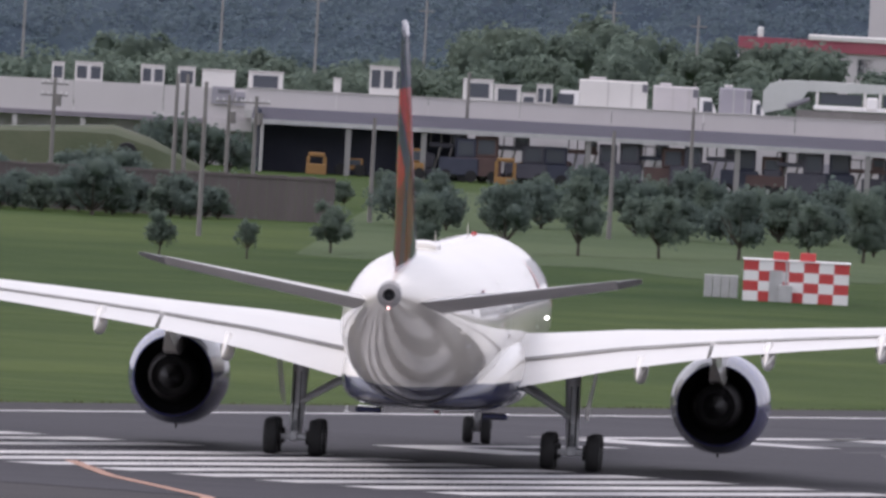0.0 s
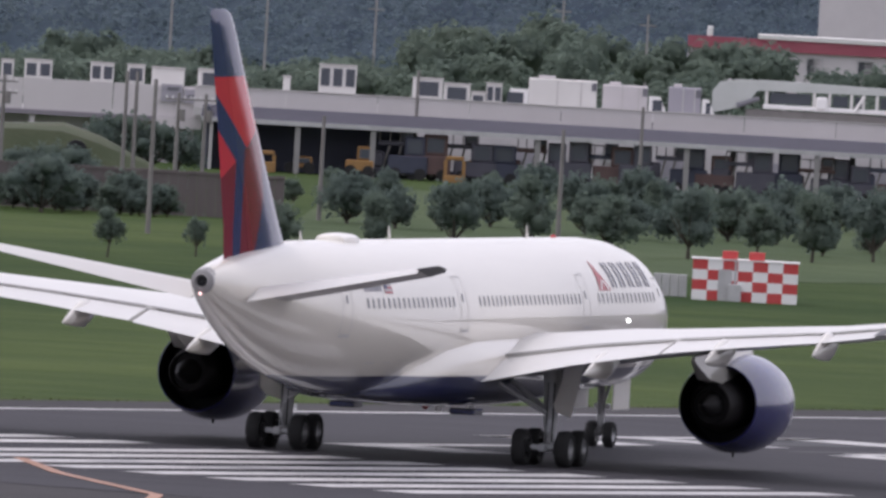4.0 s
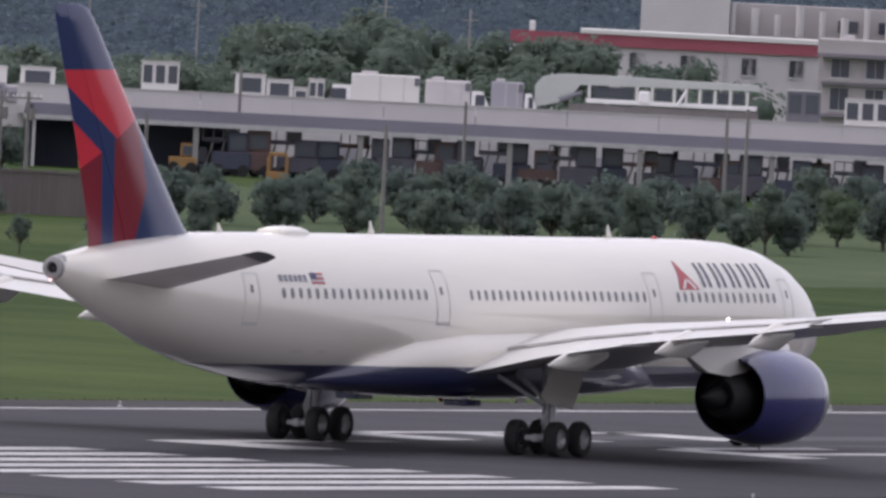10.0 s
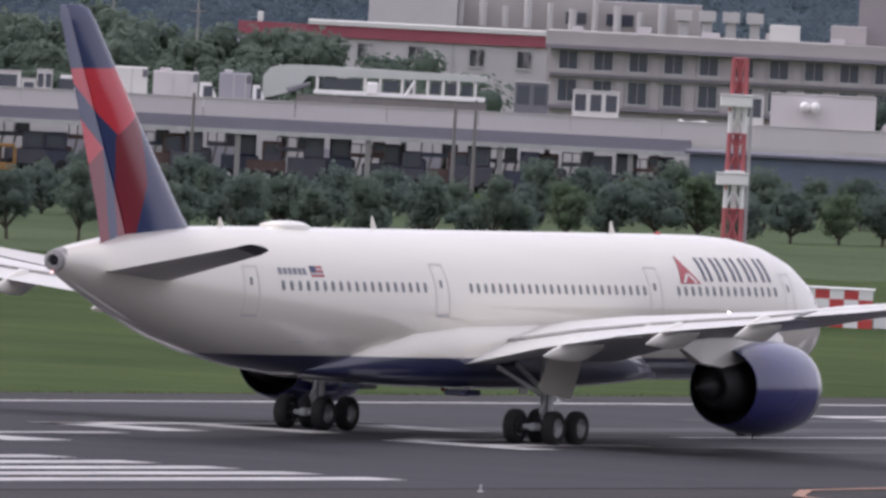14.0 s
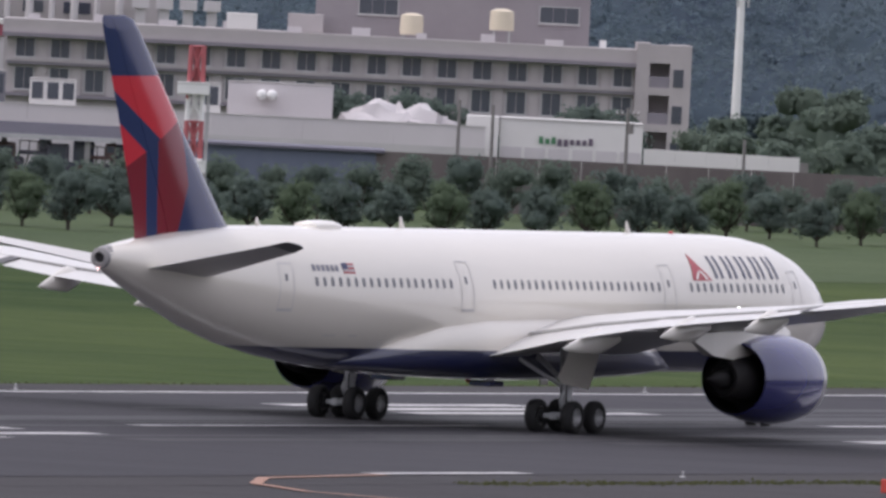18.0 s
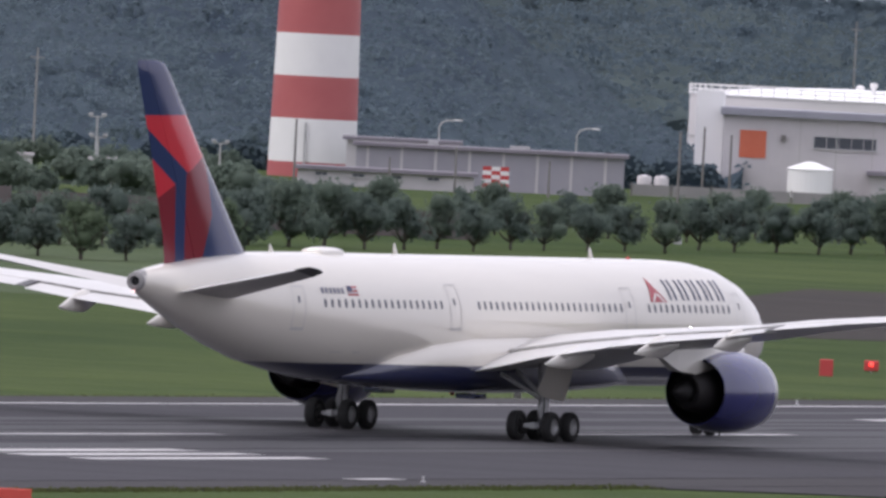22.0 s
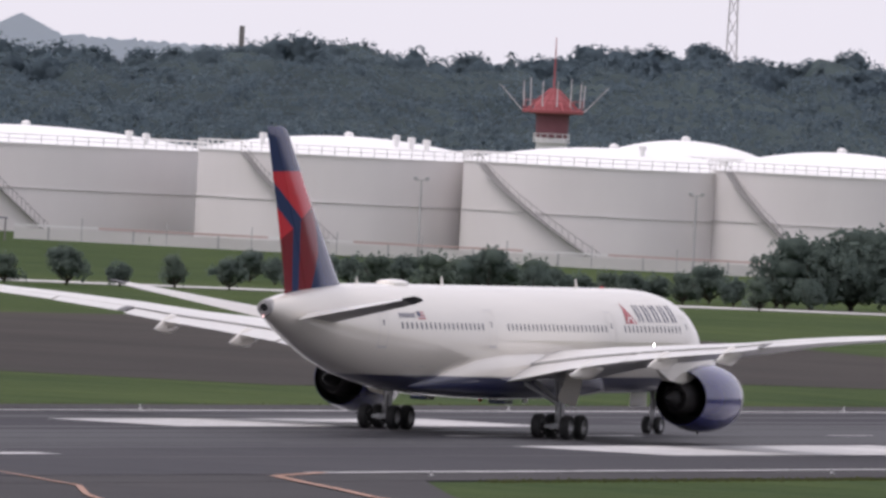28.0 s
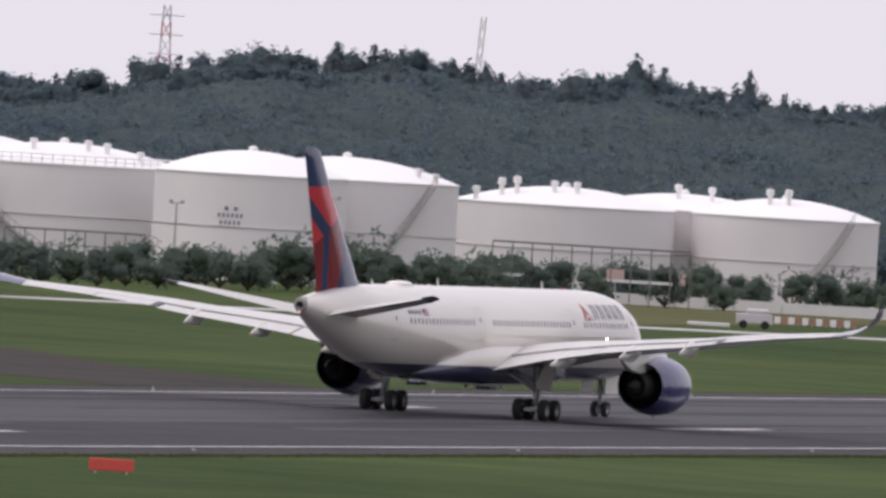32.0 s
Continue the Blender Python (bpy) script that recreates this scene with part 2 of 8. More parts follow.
# taxiways off the near side, with grass between
tw1 = sheet("taxiway_1", [rw(480, -356), rw(700, -356), rw(668, -330), rw(640, -250), rw(440, -250)], PAVED - 0.03, M_shoulder, "pale asphalt taxiway joining the runway", "taxiway", thick=0.08)
tw2 = sheet("taxiway_2", [rw(758, -356.5), rw(922, -356), rw(890, -342), rw(860, -325), rw(850, -250), rw(800, -250), rw(795, -300), rw(786, -328), rw(777, -342.5), rw(770, -349.5), rw(763, -354.2)], PAVED - 0.034, M_shoulder, "asphalt exit taxiway between grass islands", "taxiway", thick=0.08)
FARSIDE = ((4.2, -0.95, -1.0), (4.5, -0.9, -1.045), (5.4, -0.895, -1.032), (6.0, -0.875, -1.03), (6.8, -0.85, -1.03), (7.4, -0.832, -1.03), (8.2, -0.828, -1.0), (8.77, -0.838, -0.958), (9.2, -0.858, -0.95), (9.6, -0.88, -0.958), (9.85, -0.908, -0.968), (10.43, -0.935, -0.955))
depth_of = lambda el: EYE[2] / math.tan(radians(-el))
tw3 = sheet("taxiway_3", [bear(a, depth_of(e)) for a, e, _ in FARSIDE] + [bear(a, depth_of(e)) for a, _, e in reversed(FARSIDE)], 0.02, M_brown, "brownish worn asphalt taxiway beyond the runway", "taxiway", thick=0.04)
sheet("service_road", [bear(a, depth_of(-0.762 + 0.012 * (a - 6.4))) for a in (6.5, 7.2, 8.2, 9.2, 10.2, 11.2, 12.4)] + [bear(a, depth_of(-0.766 + 0.012 * (a - 6.4)) - 2) for a in (12.4, 11.2, 10.2, 9.2, 8.2, 7.2, 6.5)], 0.05, M_conc, "narrow pale concrete service road across the grass", "road", thick=0.08)
rngk = random.Random(4)
for i in range(110):
    s0 = rngk.uniform(660, 1350)
    dd = MID + rngk.gauss(0, 8.5)
    w = rngk.uniform(0.4, 2.2)
    bm = bmesh.new()
    bm.faces.new([bm.verts.new((p.x, p.y, PAVED + 0.005 + 0.0001 * i)) for p in quad(s0, s0 + rngk.uniform(60, 320), dd - w / 2, dd + w / 2)])
    bmesh.ops.recalc_face_normals(bm, faces=bm.faces)
    tagged(link("rubber_streak", bm, M_rubber), "long dark rubber streak on the runway", "streak", kind="structure")


def stripe_curve(name, pts, w, material, label):
    bm = bmesh.new()
    prev = None
    for a, b in zip(pts, pts[1:] + pts[-1:]):
        t = (Vector(b) - Vector(a)) if b is not a else (Vector(pts[-1]) - Vector(pts[-2]))
        nrm = Vector((-t.y, t.x, 0)).normalized() * w / 2
        cur = [bm.verts.new((a.x + nrm.x, a.y + nrm.y, PAVED + 0.026)), bm.verts.new((a.x - nrm.x, a.y - nrm.y, PAVED + 0.026))]
        if prev:
            bm.faces.new((prev[0], prev[1], cur[1], cur[0]))
        prev = cur
    bmesh.ops.recalc_face_normals(bm, faces=bm.faces)
    return tagged(link(name, bm, material), label, "marking", kind="structure")


stripe_curve("taxi_line_1", [rw(560, -350), rw(584, -363.7), rw(598, -376.7), rw(610, -386)], 0.5, M_orange, "faded orange taxi guide line")
stripe_curve("taxi_line_2", [rw(668, -360.2), rw(655, -358.5), rw(648, -355), rw(643, -350), rw(640, -340), rw(638, -320)], 0.5, M_orange, "faded orange taxi edge line")
stripe_curve("taxi_line_3", [rw(921, -361), rw(908, -358.5), rw(900, -354), rw(888, -347), rw(878, -341.5), rw(862, -330)], 0.6, M_orange, "faded orange taxi edge line")
stripe_curve("taxi_line_4", [rw(905, -376), rw(897, -372.6), rw(880, -361), rw(866, -352), rw(851, -345.5), rw(830, -335)], 0.35, M_orange, "thin faded orange guide line")

# ---- materials of the place ----
M_wall = mat("pale_grey_wall", (0.5, 0.475, 0.485), 0.8, col2=(0.61, 0.58, 0.585), scale=0.25, bump=0.05)
M_hotel = mat("cream_grey_render", (0.38, 0.35, 0.355), 0.85, col2=(0.47, 0.435, 0.43), scale=0.2, bump=0.05)
M_whitewall = mat("white_painted_wall", (0.62, 0.605, 0.585), 0.75, col2=(0.72, 0.705, 0.685), scale=0.2)
# Extra blue of distance haze is mixed into this grey.
M_roofgrey = mat("hazed_grey_roof_sheet", (0.115, 0.11, 0.145), 0.75, col2=(0.15, 0.145, 0.18), scale=0.3)
M_bluewall = mat("lavender_grey_wall", (0.31, 0.3, 0.34), 0.75, col2=(0.38, 0.365, 0.4), scale=0.2)
M_darkbld = mat("slate_blue_sheet_wall", (0.12, 0.14, 0.195), 0.7, col2=(0.155, 0.175, 0.235), scale=0.3)
# Shade of open bays, with its bluish haze, is put into this colour.
M_shade = mat("interior_shade", (0.05, 0.055, 0.08), 0.9, col2=(0.07, 0.075, 0.1), scale=0.6)
M_redp = mat("signal_red_paint", (0.46, 0.04, 0.04), 0.6, col2=(0.5, 0.07, 0.065), scale=0.5)
M_whitep = mat("signal_white_paint", (0.74, 0.73, 0.72), 0.55, col2=(0.8, 0.79, 0.78), scale=0.5)
M_yellow = mat("yellow_machine_paint", (0.3, 0.165, 0.05), 0.65, col2=(0.22, 0.12, 0.045), scale=1.5)
# Red muted towards pink: distance haze is put into the colour.
M_hazedred = mat("hazed_red_paint", (0.36, 0.085, 0.095), 0.7, col2=(0.42, 0.13, 0.14), scale=0.5)
M_pole = mat("weathered_pole", (0.16, 0.15, 0.145), 0.85, col2=(0.22, 0.21, 0.2), scale=2)
M_galv = mat("galvanised_steel", (0.36, 0.36, 0.36), 0.6, metal=0.15, col2=(0.5, 0.5, 0.5), scale=2)
M_win = mat("dark_window_glass", (0.07, 0.078, 0.095), 0.15)
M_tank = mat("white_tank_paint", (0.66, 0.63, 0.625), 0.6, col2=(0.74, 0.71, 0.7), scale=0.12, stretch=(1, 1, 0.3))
# Brighter white; skylight on roofs and sun on an end wall painted in.
M_litwhite = mat("bright_white_and_lit_faces", (0.84, 0.83, 0.82), 0.5, col2=(0.88, 0.87, 0.86), scale=0.2)
M_wood = mat("brown_timber_fence", (0.1, 0.085, 0.085), 0.9, col2=(0.15, 0.13, 0.125), scale=0.6, stretch=(1, 1, 0.2))
M_bark = mat("bark", (0.05, 0.042, 0.035), 0.9, col2=(0.08, 0.07, 0.055), scale=3)


def facing(az, dist, z=0.0, turn=0.0):
    """A frame that stands on the ground with +x to the right and +y away from the camera's foot."""
    return Matrix.Translation(bear(az, dist, z)) @ Matrix.Rotation(radians(-az + turn), 4, "Z")


def height(el, dist):
    return EYE[2] + dist * math.tan(radians(el))

# ---- the airliner (x forward, y to its left, z up, from the ground between the main wheels) ----
HULL = ((-32.2, 6.96, 0.45, 0.45), (-31.2, 6.86, 0.7, 0.7), (-30, 6.73, 0.97, 0.98), (-27, 6.43, 1.52, 1.64), (-24, 6.13, 1.99, 2.17),
        (-21, 5.87, 2.36, 2.54), (-18, 5.67, 2.63, 2.77), (-15, 5.52, 2.82, 2.93), (-12, 5.44, 2.93, 3.01), (-9, 5.4, 2.98, 3.045),
        (0, 5.4, 2.98, 3.045), (10, 5.4, 2.98, 3.045), (20, 5.4, 2.98, 3.045), (23, 5.39, 2.97, 3.03), (25, 5.36, 2.92, 2.98),
        (27, 5.27, 2.76, 2.85), (29, 5.1, 2.42, 2.56), (30.5, 4.93, 2.02, 2.18), (31.7, 4.76, 1.58, 1.72), (32.5, 4.64, 1.16, 1.26),
        (33.1, 4.56, 0.68, 0.74), (33.4, 4.52, 0.2, 0.22))


def hull_at(x):
    for a, b in zip(HULL, HULL[1:]):
        if a[0] <= x <= b[0]:
            k = (x - a[0]) / (b[0] - a[0])
            return [p + (q - p) * k for p, q in zip(a[1:], b[1:])]
    return HULL[-1][1:]


def skin(x, z, side=-1, off=0.0):
    """The point of the hull's side at a station and height."""
    zc, ry, rz = hull_at(x)
    k = max(-0.999, min(0.999, (z - zc) / rz))
    c = math.sqrt(1 - k * k)
    return Vector((x, side * (ry * c + off * c), z + off * k))


def patch(pts, side, off, rows=4):
    """A thin marking that lies on the hull: a quad given by its corners (x, z), low pair then high pair."""
    bm = bmesh.new()
    (ax, az), (bx, bz), (cx, cz), (dx, dz) = pts       # low aft, low fore, high fore, high aft
    lo = []
    for i in range(rows + 1):
        k = i / rows
        lo.append([skin(ax + (dx - ax) * k, az + (dz - az) * k, side, off), skin(bx + (cx - bx) * k, bz + (cz - bz) * k, side, off)])
    rings(bm, lo, close=False)
    return bm


def two_tone(name, line_z, low, high, rough, lo_rough=None):
    """Paint that changes at a waterline."""
    m = bpy.data.materials.new(name)
    m.use_nodes = True
    t = m.node_tree
    b = t.nodes["Principled BSDF"]
    tc = t.nodes.new("ShaderNodeTexCoord")
    sp = t.nodes.new("ShaderNodeSeparateXYZ")
    t.links.new(tc.outputs["Object"], sp.inputs[0])
    mr = t.nodes.new("ShaderNodeMapRange")
    mr.inputs["From Min"].default_value, mr.inputs["From Max"].default_value = line_z - 0.015, line_z + 0.015
    t.links.new(sp.outputs[2], mr.inputs[0])
    no = t.nodes.new("ShaderNodeTexNoise")
    no.inputs["Scale"].default_value, no.inputs["Detail"].default_value = 0.6, 5
    mp = t.nodes.new("ShaderNodeMapping")
    mp.inputs["Scale"].default_value = (0.25, 1, 2.5)
    t.links.new(tc.outputs["Object"], mp.inputs[0])
    t.links.new(mp.outputs[0], no.inputs["Vector"])
    grime = t.nodes.new("ShaderNodeMixRGB")
    grime.inputs[1].default_value = (*high, 1)
    grime.inputs[2].default_value = (*[c * 0.9 for c in high], 1)
    t.links.new(no.outputs[0], grime.inputs[0])
    mx = t.nodes.new("ShaderNodeMixRGB")
    mx.inputs[1].default_value = (*low, 1)
    t.links.new(grime.outputs[0], mx.inputs[2])
    t.links.new(mr.outputs[0], mx.inputs[0])
    t.links.new(mx.outputs[0], b.inputs["Base Color"])
    b.inputs["Coat Weight"].default_value, b.inputs["Coat Roughness"].default_value, b.inputs["Coat IOR"].default_value = 0.8, 0.03, 1.7
    b.inputs["Roughness"].default_value = rough
    return m


def livery(name, base, areas, rough):
    """Paint with straight-edged colour fields on the x-z plane: convex areas, each a colour and its corners."""
    m = bpy.data.materials.new(name)
    m.use_nodes = True
    t = m.node_tree
    b = t.nodes["Principled BSDF"]
    b.inputs["Roughness"].default_value = rough
    b.inputs["Specular IOR Level"].default_value = 0.45
    tc = t.nodes.new("ShaderNodeTexCoord")
    sp = t.nodes.new("ShaderNodeSeparateXYZ")
    t.links.new(tc.outputs["Object"], sp.inputs[0])
    last = None
    for col, corners in areas:
        cx = sum(p[0] for p in corners) / len(corners)
        cz = sum(p[1] for p in corners) / len(corners)
        inside = None
        for (x0, z0), (x1, z1) in zip(corners, corners[1:] + corners[:1]):
            nx, nz = z1 - z0, x0 - x1
            ln = math.hypot(nx, nz)
            nx, nz = nx / ln, nz / ln
            if (cx - x0) * nx + (cz - z0) * nz < 0:
                nx, nz = -nx, -nz
            m1 = t.nodes.new("ShaderNodeMath")
            m1.operation = "MULTIPLY_ADD"
            m1.inputs[1].default_value, m1.inputs[2].default_value = nx, -(x0 * nx + z0 * nz)
            t.links.new(sp.outputs[0], m1.inputs[0])
            m2 = t.nodes.new("ShaderNodeMath")
            m2.operation = "MULTIPLY_ADD"
            m2.inputs[1].default_value = nz
            t.links.new(sp.outputs[2], m2.inputs[0])
            t.links.new(m1.outputs[0], m2.inputs[2])
            if inside is None:
                inside = m2.outputs[0]
            else:
                mn = t.nodes.new("ShaderNodeMath")
                mn.operation = "MINIMUM"
                t.links.new(inside, mn.inputs[0])
                t.links.new(m2.outputs[0], mn.inputs[1])
                inside = mn.outputs[0]
        step = t.nodes.new("ShaderNodeMapRange")
        step.inputs["From Min"].default_value, step.inputs["From Max"].default_value = -0.02, 0.02
        t.links.new(inside, step.inputs[0])
        mx = t.nodes.new("ShaderNodeMixRGB")
        mx.inputs[1].default_value, mx.inputs[2].default_value = (*base, 1), (*col, 1)
        if last is not None:
            t.links.new(last, mx.inputs[1])
        t.links.new(step.outputs[0], mx.inputs[0])
        last = mx.outputs[0]
    t.links.new(last, b.inputs["Base Color"])
    return m


def foil(chord, thick, n=9):
    """Points round a wing section, x from 0 at the nose to -chord, closed."""
    up, dn = [], []
    for i in range(n + 1):
        u = 0.5 - 0.5 * math.cos(math.pi * i / n)
        h = 5 * thick * (0.2969 * math.sqrt(u) - 0.126 * u - 0.3516 * u * u + 0.2843 * u ** 3 - 0.1036 * u ** 4)
        cam_h = 0.12 * thick * math.sin(math.pi * u)
        up.append((-u * chord, cam_h * 2 + h))
        dn.append((-u * chord, cam_h * 2 - h * 0.85))
    return up + dn[-2:0:-1]


def surface(bm, stations, u0=0.0, u1=1.0, cap=True, n=9):
    """Skin a flying surface between fractions of its chord. stations: (le point, te point, thickness)."""
    lo = []
    for le, te, th in stations:
        le, te = Vector(le), Vector(te)
        ax = (te - le)
        ch = ax.length
        pts = []
        for px, pz in foil(1.0, th / ch, n):
            u = -px
            pts.append((u, pz * ch))
        ring = []
        for u, pz in pts:
            uu = min(max(u, u0), u1)
            if uu != u:
                # pinch the section at the cut
                k = 5 * th * (0.2969 * math.sqrt(uu) - 0.126 * uu - 0.3516 * uu * uu + 0.2843 * uu ** 3 - 0.1036 * uu ** 4)
                pz = max(min(pz, k + 0.24 * th * math.sin(math.pi * uu)), -0.85 * k + 0.24 * th * math.sin(math.pi * uu))
            ring.append(le + ax * uu + Vector((0, 0, pz)))
        lo.append(ring)
    rings(bm, lo, cap0=cap, cap1=cap)
    bmesh.ops.remove_doubles(bm, verts=bm.verts, dist=0.0005)
    bmesh.ops.recalc_face_normals(bm, faces=bm.faces)
    return bm


# wing: span station, leading edge x, trailing edge x, trailing edge z, thickness
WING = ((2.2, 12.9, -3.5, 3.05, 1.95), (3.4, 12.0, -3.6, 3.25, 1.85), (7.0, 9.5, -4.0, 4.1, 1.38), (10.6, 7.0, -4.4, 4.75, 1.04), (14.0, 4.6, -4.9, 5.2, 0.84),
        (17.0, 2.5, -5.55, 5.55, 0.7), (20.0, 0.4, -6.25, 6.0, 0.58), (24.0, -2.4, -7.3, 6.45, 0.45), (28.0, -5.2, -8.5, 6.8, 0.36))


def wing_station(y, side, u=None):
    for a, b in zip(WING, WING[1:]):
        if a[0] <= y <= b[0]:
            k = (y - a[0]) / (b[0] - a[0])
            _, lx, tx, tz, th = [p + (q - p) * k for p, q in zip(a, b)]
            rise = float(np.interp(y, (2.2, 7, 10.5, 17), (0.045, 0.032, 0.016, 0.011))) * (lx - tx)      # washout
            return (lx, side * y, tz + rise), (tx, side * y, tz), th
    return None


WHEELS = []


def wheel(parent, x, y, r, w, name="wheel"):
    hub = empty(name)
    hub.parent = parent
    hub.location = (x, y, r)
    m = Matrix.Rotation(radians(90), 4, "X")
    bm = bmesh.new()
    lathe(bm, [(r * 0.56, -w * 0.42), (r * 0.62, -w * 0.5), (r * 0.88, -w * 0.5), (r * 0.97, -w * 0.38), (r, -w * 0.2), (r, w * 0.2), (r * 0.97, w * 0.38), (r * 0.88, w * 0.5), (r * 0.62, w * 0.5), (r * 0.56, w * 0.42)], 28, m)
    part("tyre", bm, M_tyre, hub, "worn black rubber tyre", True)
    bm = bmesh.new()
    lathe(bm, [(0.02, -w * 0.3), (r * 0.2, -w * 0.34), (r * 0.24, -w * 0.2), (r * 0.45, -w * 0.24), (r * 0.56, -w * 0.44), (r * 0.57, 0), (r * 0.56, w * 0.44), (r * 0.45, w * 0.24), (r * 0.24, w * 0.2), (r * 0.2, w * 0.34), (0.02, w * 0.3)], 20, m)
    part("rim", bm, M_rim, hub, "grey metal wheel rim", True)
    WHEELS.append((hub, r))
    return hub


M_hull = two_tone("white_over_navy_paint", 3.38, (0.012, 0.016, 0.06), (0.71, 0.67, 0.595), 0.35)
M_nac = mat("navy_nacelle_paint", (0.024, 0.026, 0.12), 0.25, col2=(0.03, 0.032, 0.135), scale=0.5, coat=0.42)
M_rim = mat("grey_wheel_metal", (0.3, 0.3, 0.31), 0.45, metal=0.6, col2=(0.42, 0.42, 0.42), scale=4)
M_strut = mat("grey_gear_paint", (0.36, 0.37, 0.38), 0.45, col2=(0.5, 0.5, 0.51), scale=2.5)
# The grey of the reflected sky is put into the glass colour.
M_glass = mat("sky_greyed_cabin_glass", (0.15, 0.152, 0.165), 0.2)
M_seam = mat("panel_seam_grey", (0.47, 0.46, 0.45), 0.5)
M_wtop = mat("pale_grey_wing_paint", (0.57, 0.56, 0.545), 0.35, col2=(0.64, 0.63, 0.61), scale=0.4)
# Darker underside copy of the tailplane grey; shade is in its colour.
M_tailshade = mat("shaded_underside_grey", (0.38, 0.365, 0.36), 0.3, col2=(0.44, 0.42, 0.41), scale=0.4, spec=0.1)
M_tip_gap = mat("dark_grey_tip_and_gap_shade", (0.06, 0.058, 0.062), 0.45, col2=(0.08, 0.078, 0.08), scale=0.5)
M_letter = mat("navy_letter_paint", (0.02, 0.03, 0.1), 0.35)
M_nameletter = mat("grey_navy_letter_paint", (0.085, 0.092, 0.14), 0.4)
M_badge = mat("dull_red_badge_paint", (0.36, 0.035, 0.05), 0.35, col2=(0.42, 0.045, 0.06), scale=1.0)
M_greyletter = mat("grey_letter_paint", (0.2, 0.2, 0.24), 0.4)
M_lampw = mat("lit_white_lamp", (1.0, 0.97, 0.9), 0.3, emit=6.0)
M_lampr = mat("red_beacon_glass", (0.4, 0.04, 0.04), 0.15)
FIN_FIELDS = [
    ((0.5, 0.028, 0.05), [(-33.0, 14.5), (-28.1, 14.6), (-26.3, 12.85), (-28.21, 11.87), (-31.8, 13.88)]),
    ((0.5, 0.028, 0.05), [(-31.6, 12.74), (-29.1, 11.4), (-30.5, 10.71)]),
    ((0.17, 0.013, 0.03), [(-30.6, 10.71), (-29.1, 11.4), (-28.5, 6.9), (-29.6, 6.9)]),
    ((0.17, 0.013, 0.03), [(-28.21, 11.87), (-26.3, 12.85), (-25.6, 10.08), (-26.7, 6.9), (-27.75, 6.9)]),
    ]
M_fin = livery("fin_livery_paint", (0.022, 0.032, 0.105), FIN_FIELDS, 0.1)

airliner = tagged(empty("airliner"), "white and navy twin-engined wide-body airliner with red and navy fin", "airliner")

# hull
bm = bmesh.new()
NR = 48
lo = []
xs = []
for a, b in zip(HULL, HULL[1:]):
    steps = max(1, int((b[0] - a[0]) / 1.2))
    xs += [a[0] + (b[0] - a[0]) * i / steps for i in range(steps)]
xs.append(HULL[-1][0])
for x in xs:
    zc, ry, rz = hull_at(x)
    lo.append([(x, ry * math.cos(2 * math.pi * i / NR), zc + rz * math.sin(2 * math.pi * i / NR)) for i in range(NR)])
rings(bm, lo, cap1=True)
bmesh.ops.recalc_face_normals(bm, faces=bm.faces)
fuselage = part("fuselage", bm, M_hull, airliner, "white hull with navy belly", True)

# wing-root fairing
bm = bmesh.new()
FAIR = ((-13.2, 1.2, 2.55, 3.0), (-11.8, 2.2, 2.42, 3.5), (-10, 2.8, 2.3, 4.1), (-7, 3.2, 2.15, 4.75), (-3, 3.4, 2.04, 5.1), (3, 3.45, 2.0, 5.2), (8, 3.3, 2.05, 5.05), (11, 3.0, 2.15, 4.6), (14, 2.4, 2.25, 3.9), (17.5, 1.2, 2.45, 2.9))
lo = []
for x, w, z0, z1 in FAIR:
    ring = []
    for i in range(32):
        a = 2 * math.pi * i / 32
        c, s = math.cos(a), math.sin(a)
        e = 0.62
        zc, hz = (z0 + z1) / 2, (z1 - z0) / 2
        ring.append((x, w * math.copysign(abs(c) ** e, c), zc + hz * math.copysign(abs(s) ** (0.8 if s > 0 else 0.6), s)))
    lo.append(ring)
rings(bm, lo, cap0=True, cap1=True)
bmesh.ops.recalc_face_normals(bm, faces=bm.faces)
part("belly_fairing", bm, M_hull, airliner, "bulged white and navy wing-root fairing", True)

# exhaust of the auxiliary unit
bm = bmesh.new()
lathe(bm, [(0.02, 0.4), (0.2, 0.35), (0.21, 0.0), (0.25, -0.09), (0.42, -0.03), (0.49, 0.3), (0.53, 0.6), (0.5, 0.62)], 20, Matrix.Translation((-32.32, 0, 6.96)) @ Matrix.Rotation(radians(90), 4, "Y"))
part("tail_exhaust", bm, [mat("heat_stained_metal_paint", (0.2, 0.195, 0.195), 0.5, col2=(0.27, 0.26, 0.26), scale=1.2)], airliner, "dark round tail exhaust", True)
bm = bmesh.new()
lathe(bm, [(0.2, 0.03), (0.02, 0.035)], 20, Matrix.Translation((-32.32, 0, 6.96)) @ Matrix.Rotation(radians(90), 4, "Y"))
# Flat disc; the hole's shade is put into its near-black colour.
part("exhaust_mouth", bm, M_dark, airliner)
bm = bmesh.new()
bmesh.ops.create_uvsphere(bm, u_segments=8, v_segments=6, radius=0.06, matrix=Matrix.Translation((-32.43, 0, 6.5)))
part("tail_light", bm, mat("lit_red_lamp", (1.0, 0.6, 0.55), 0.3, emit=1.5), airliner, "small lit tail light")

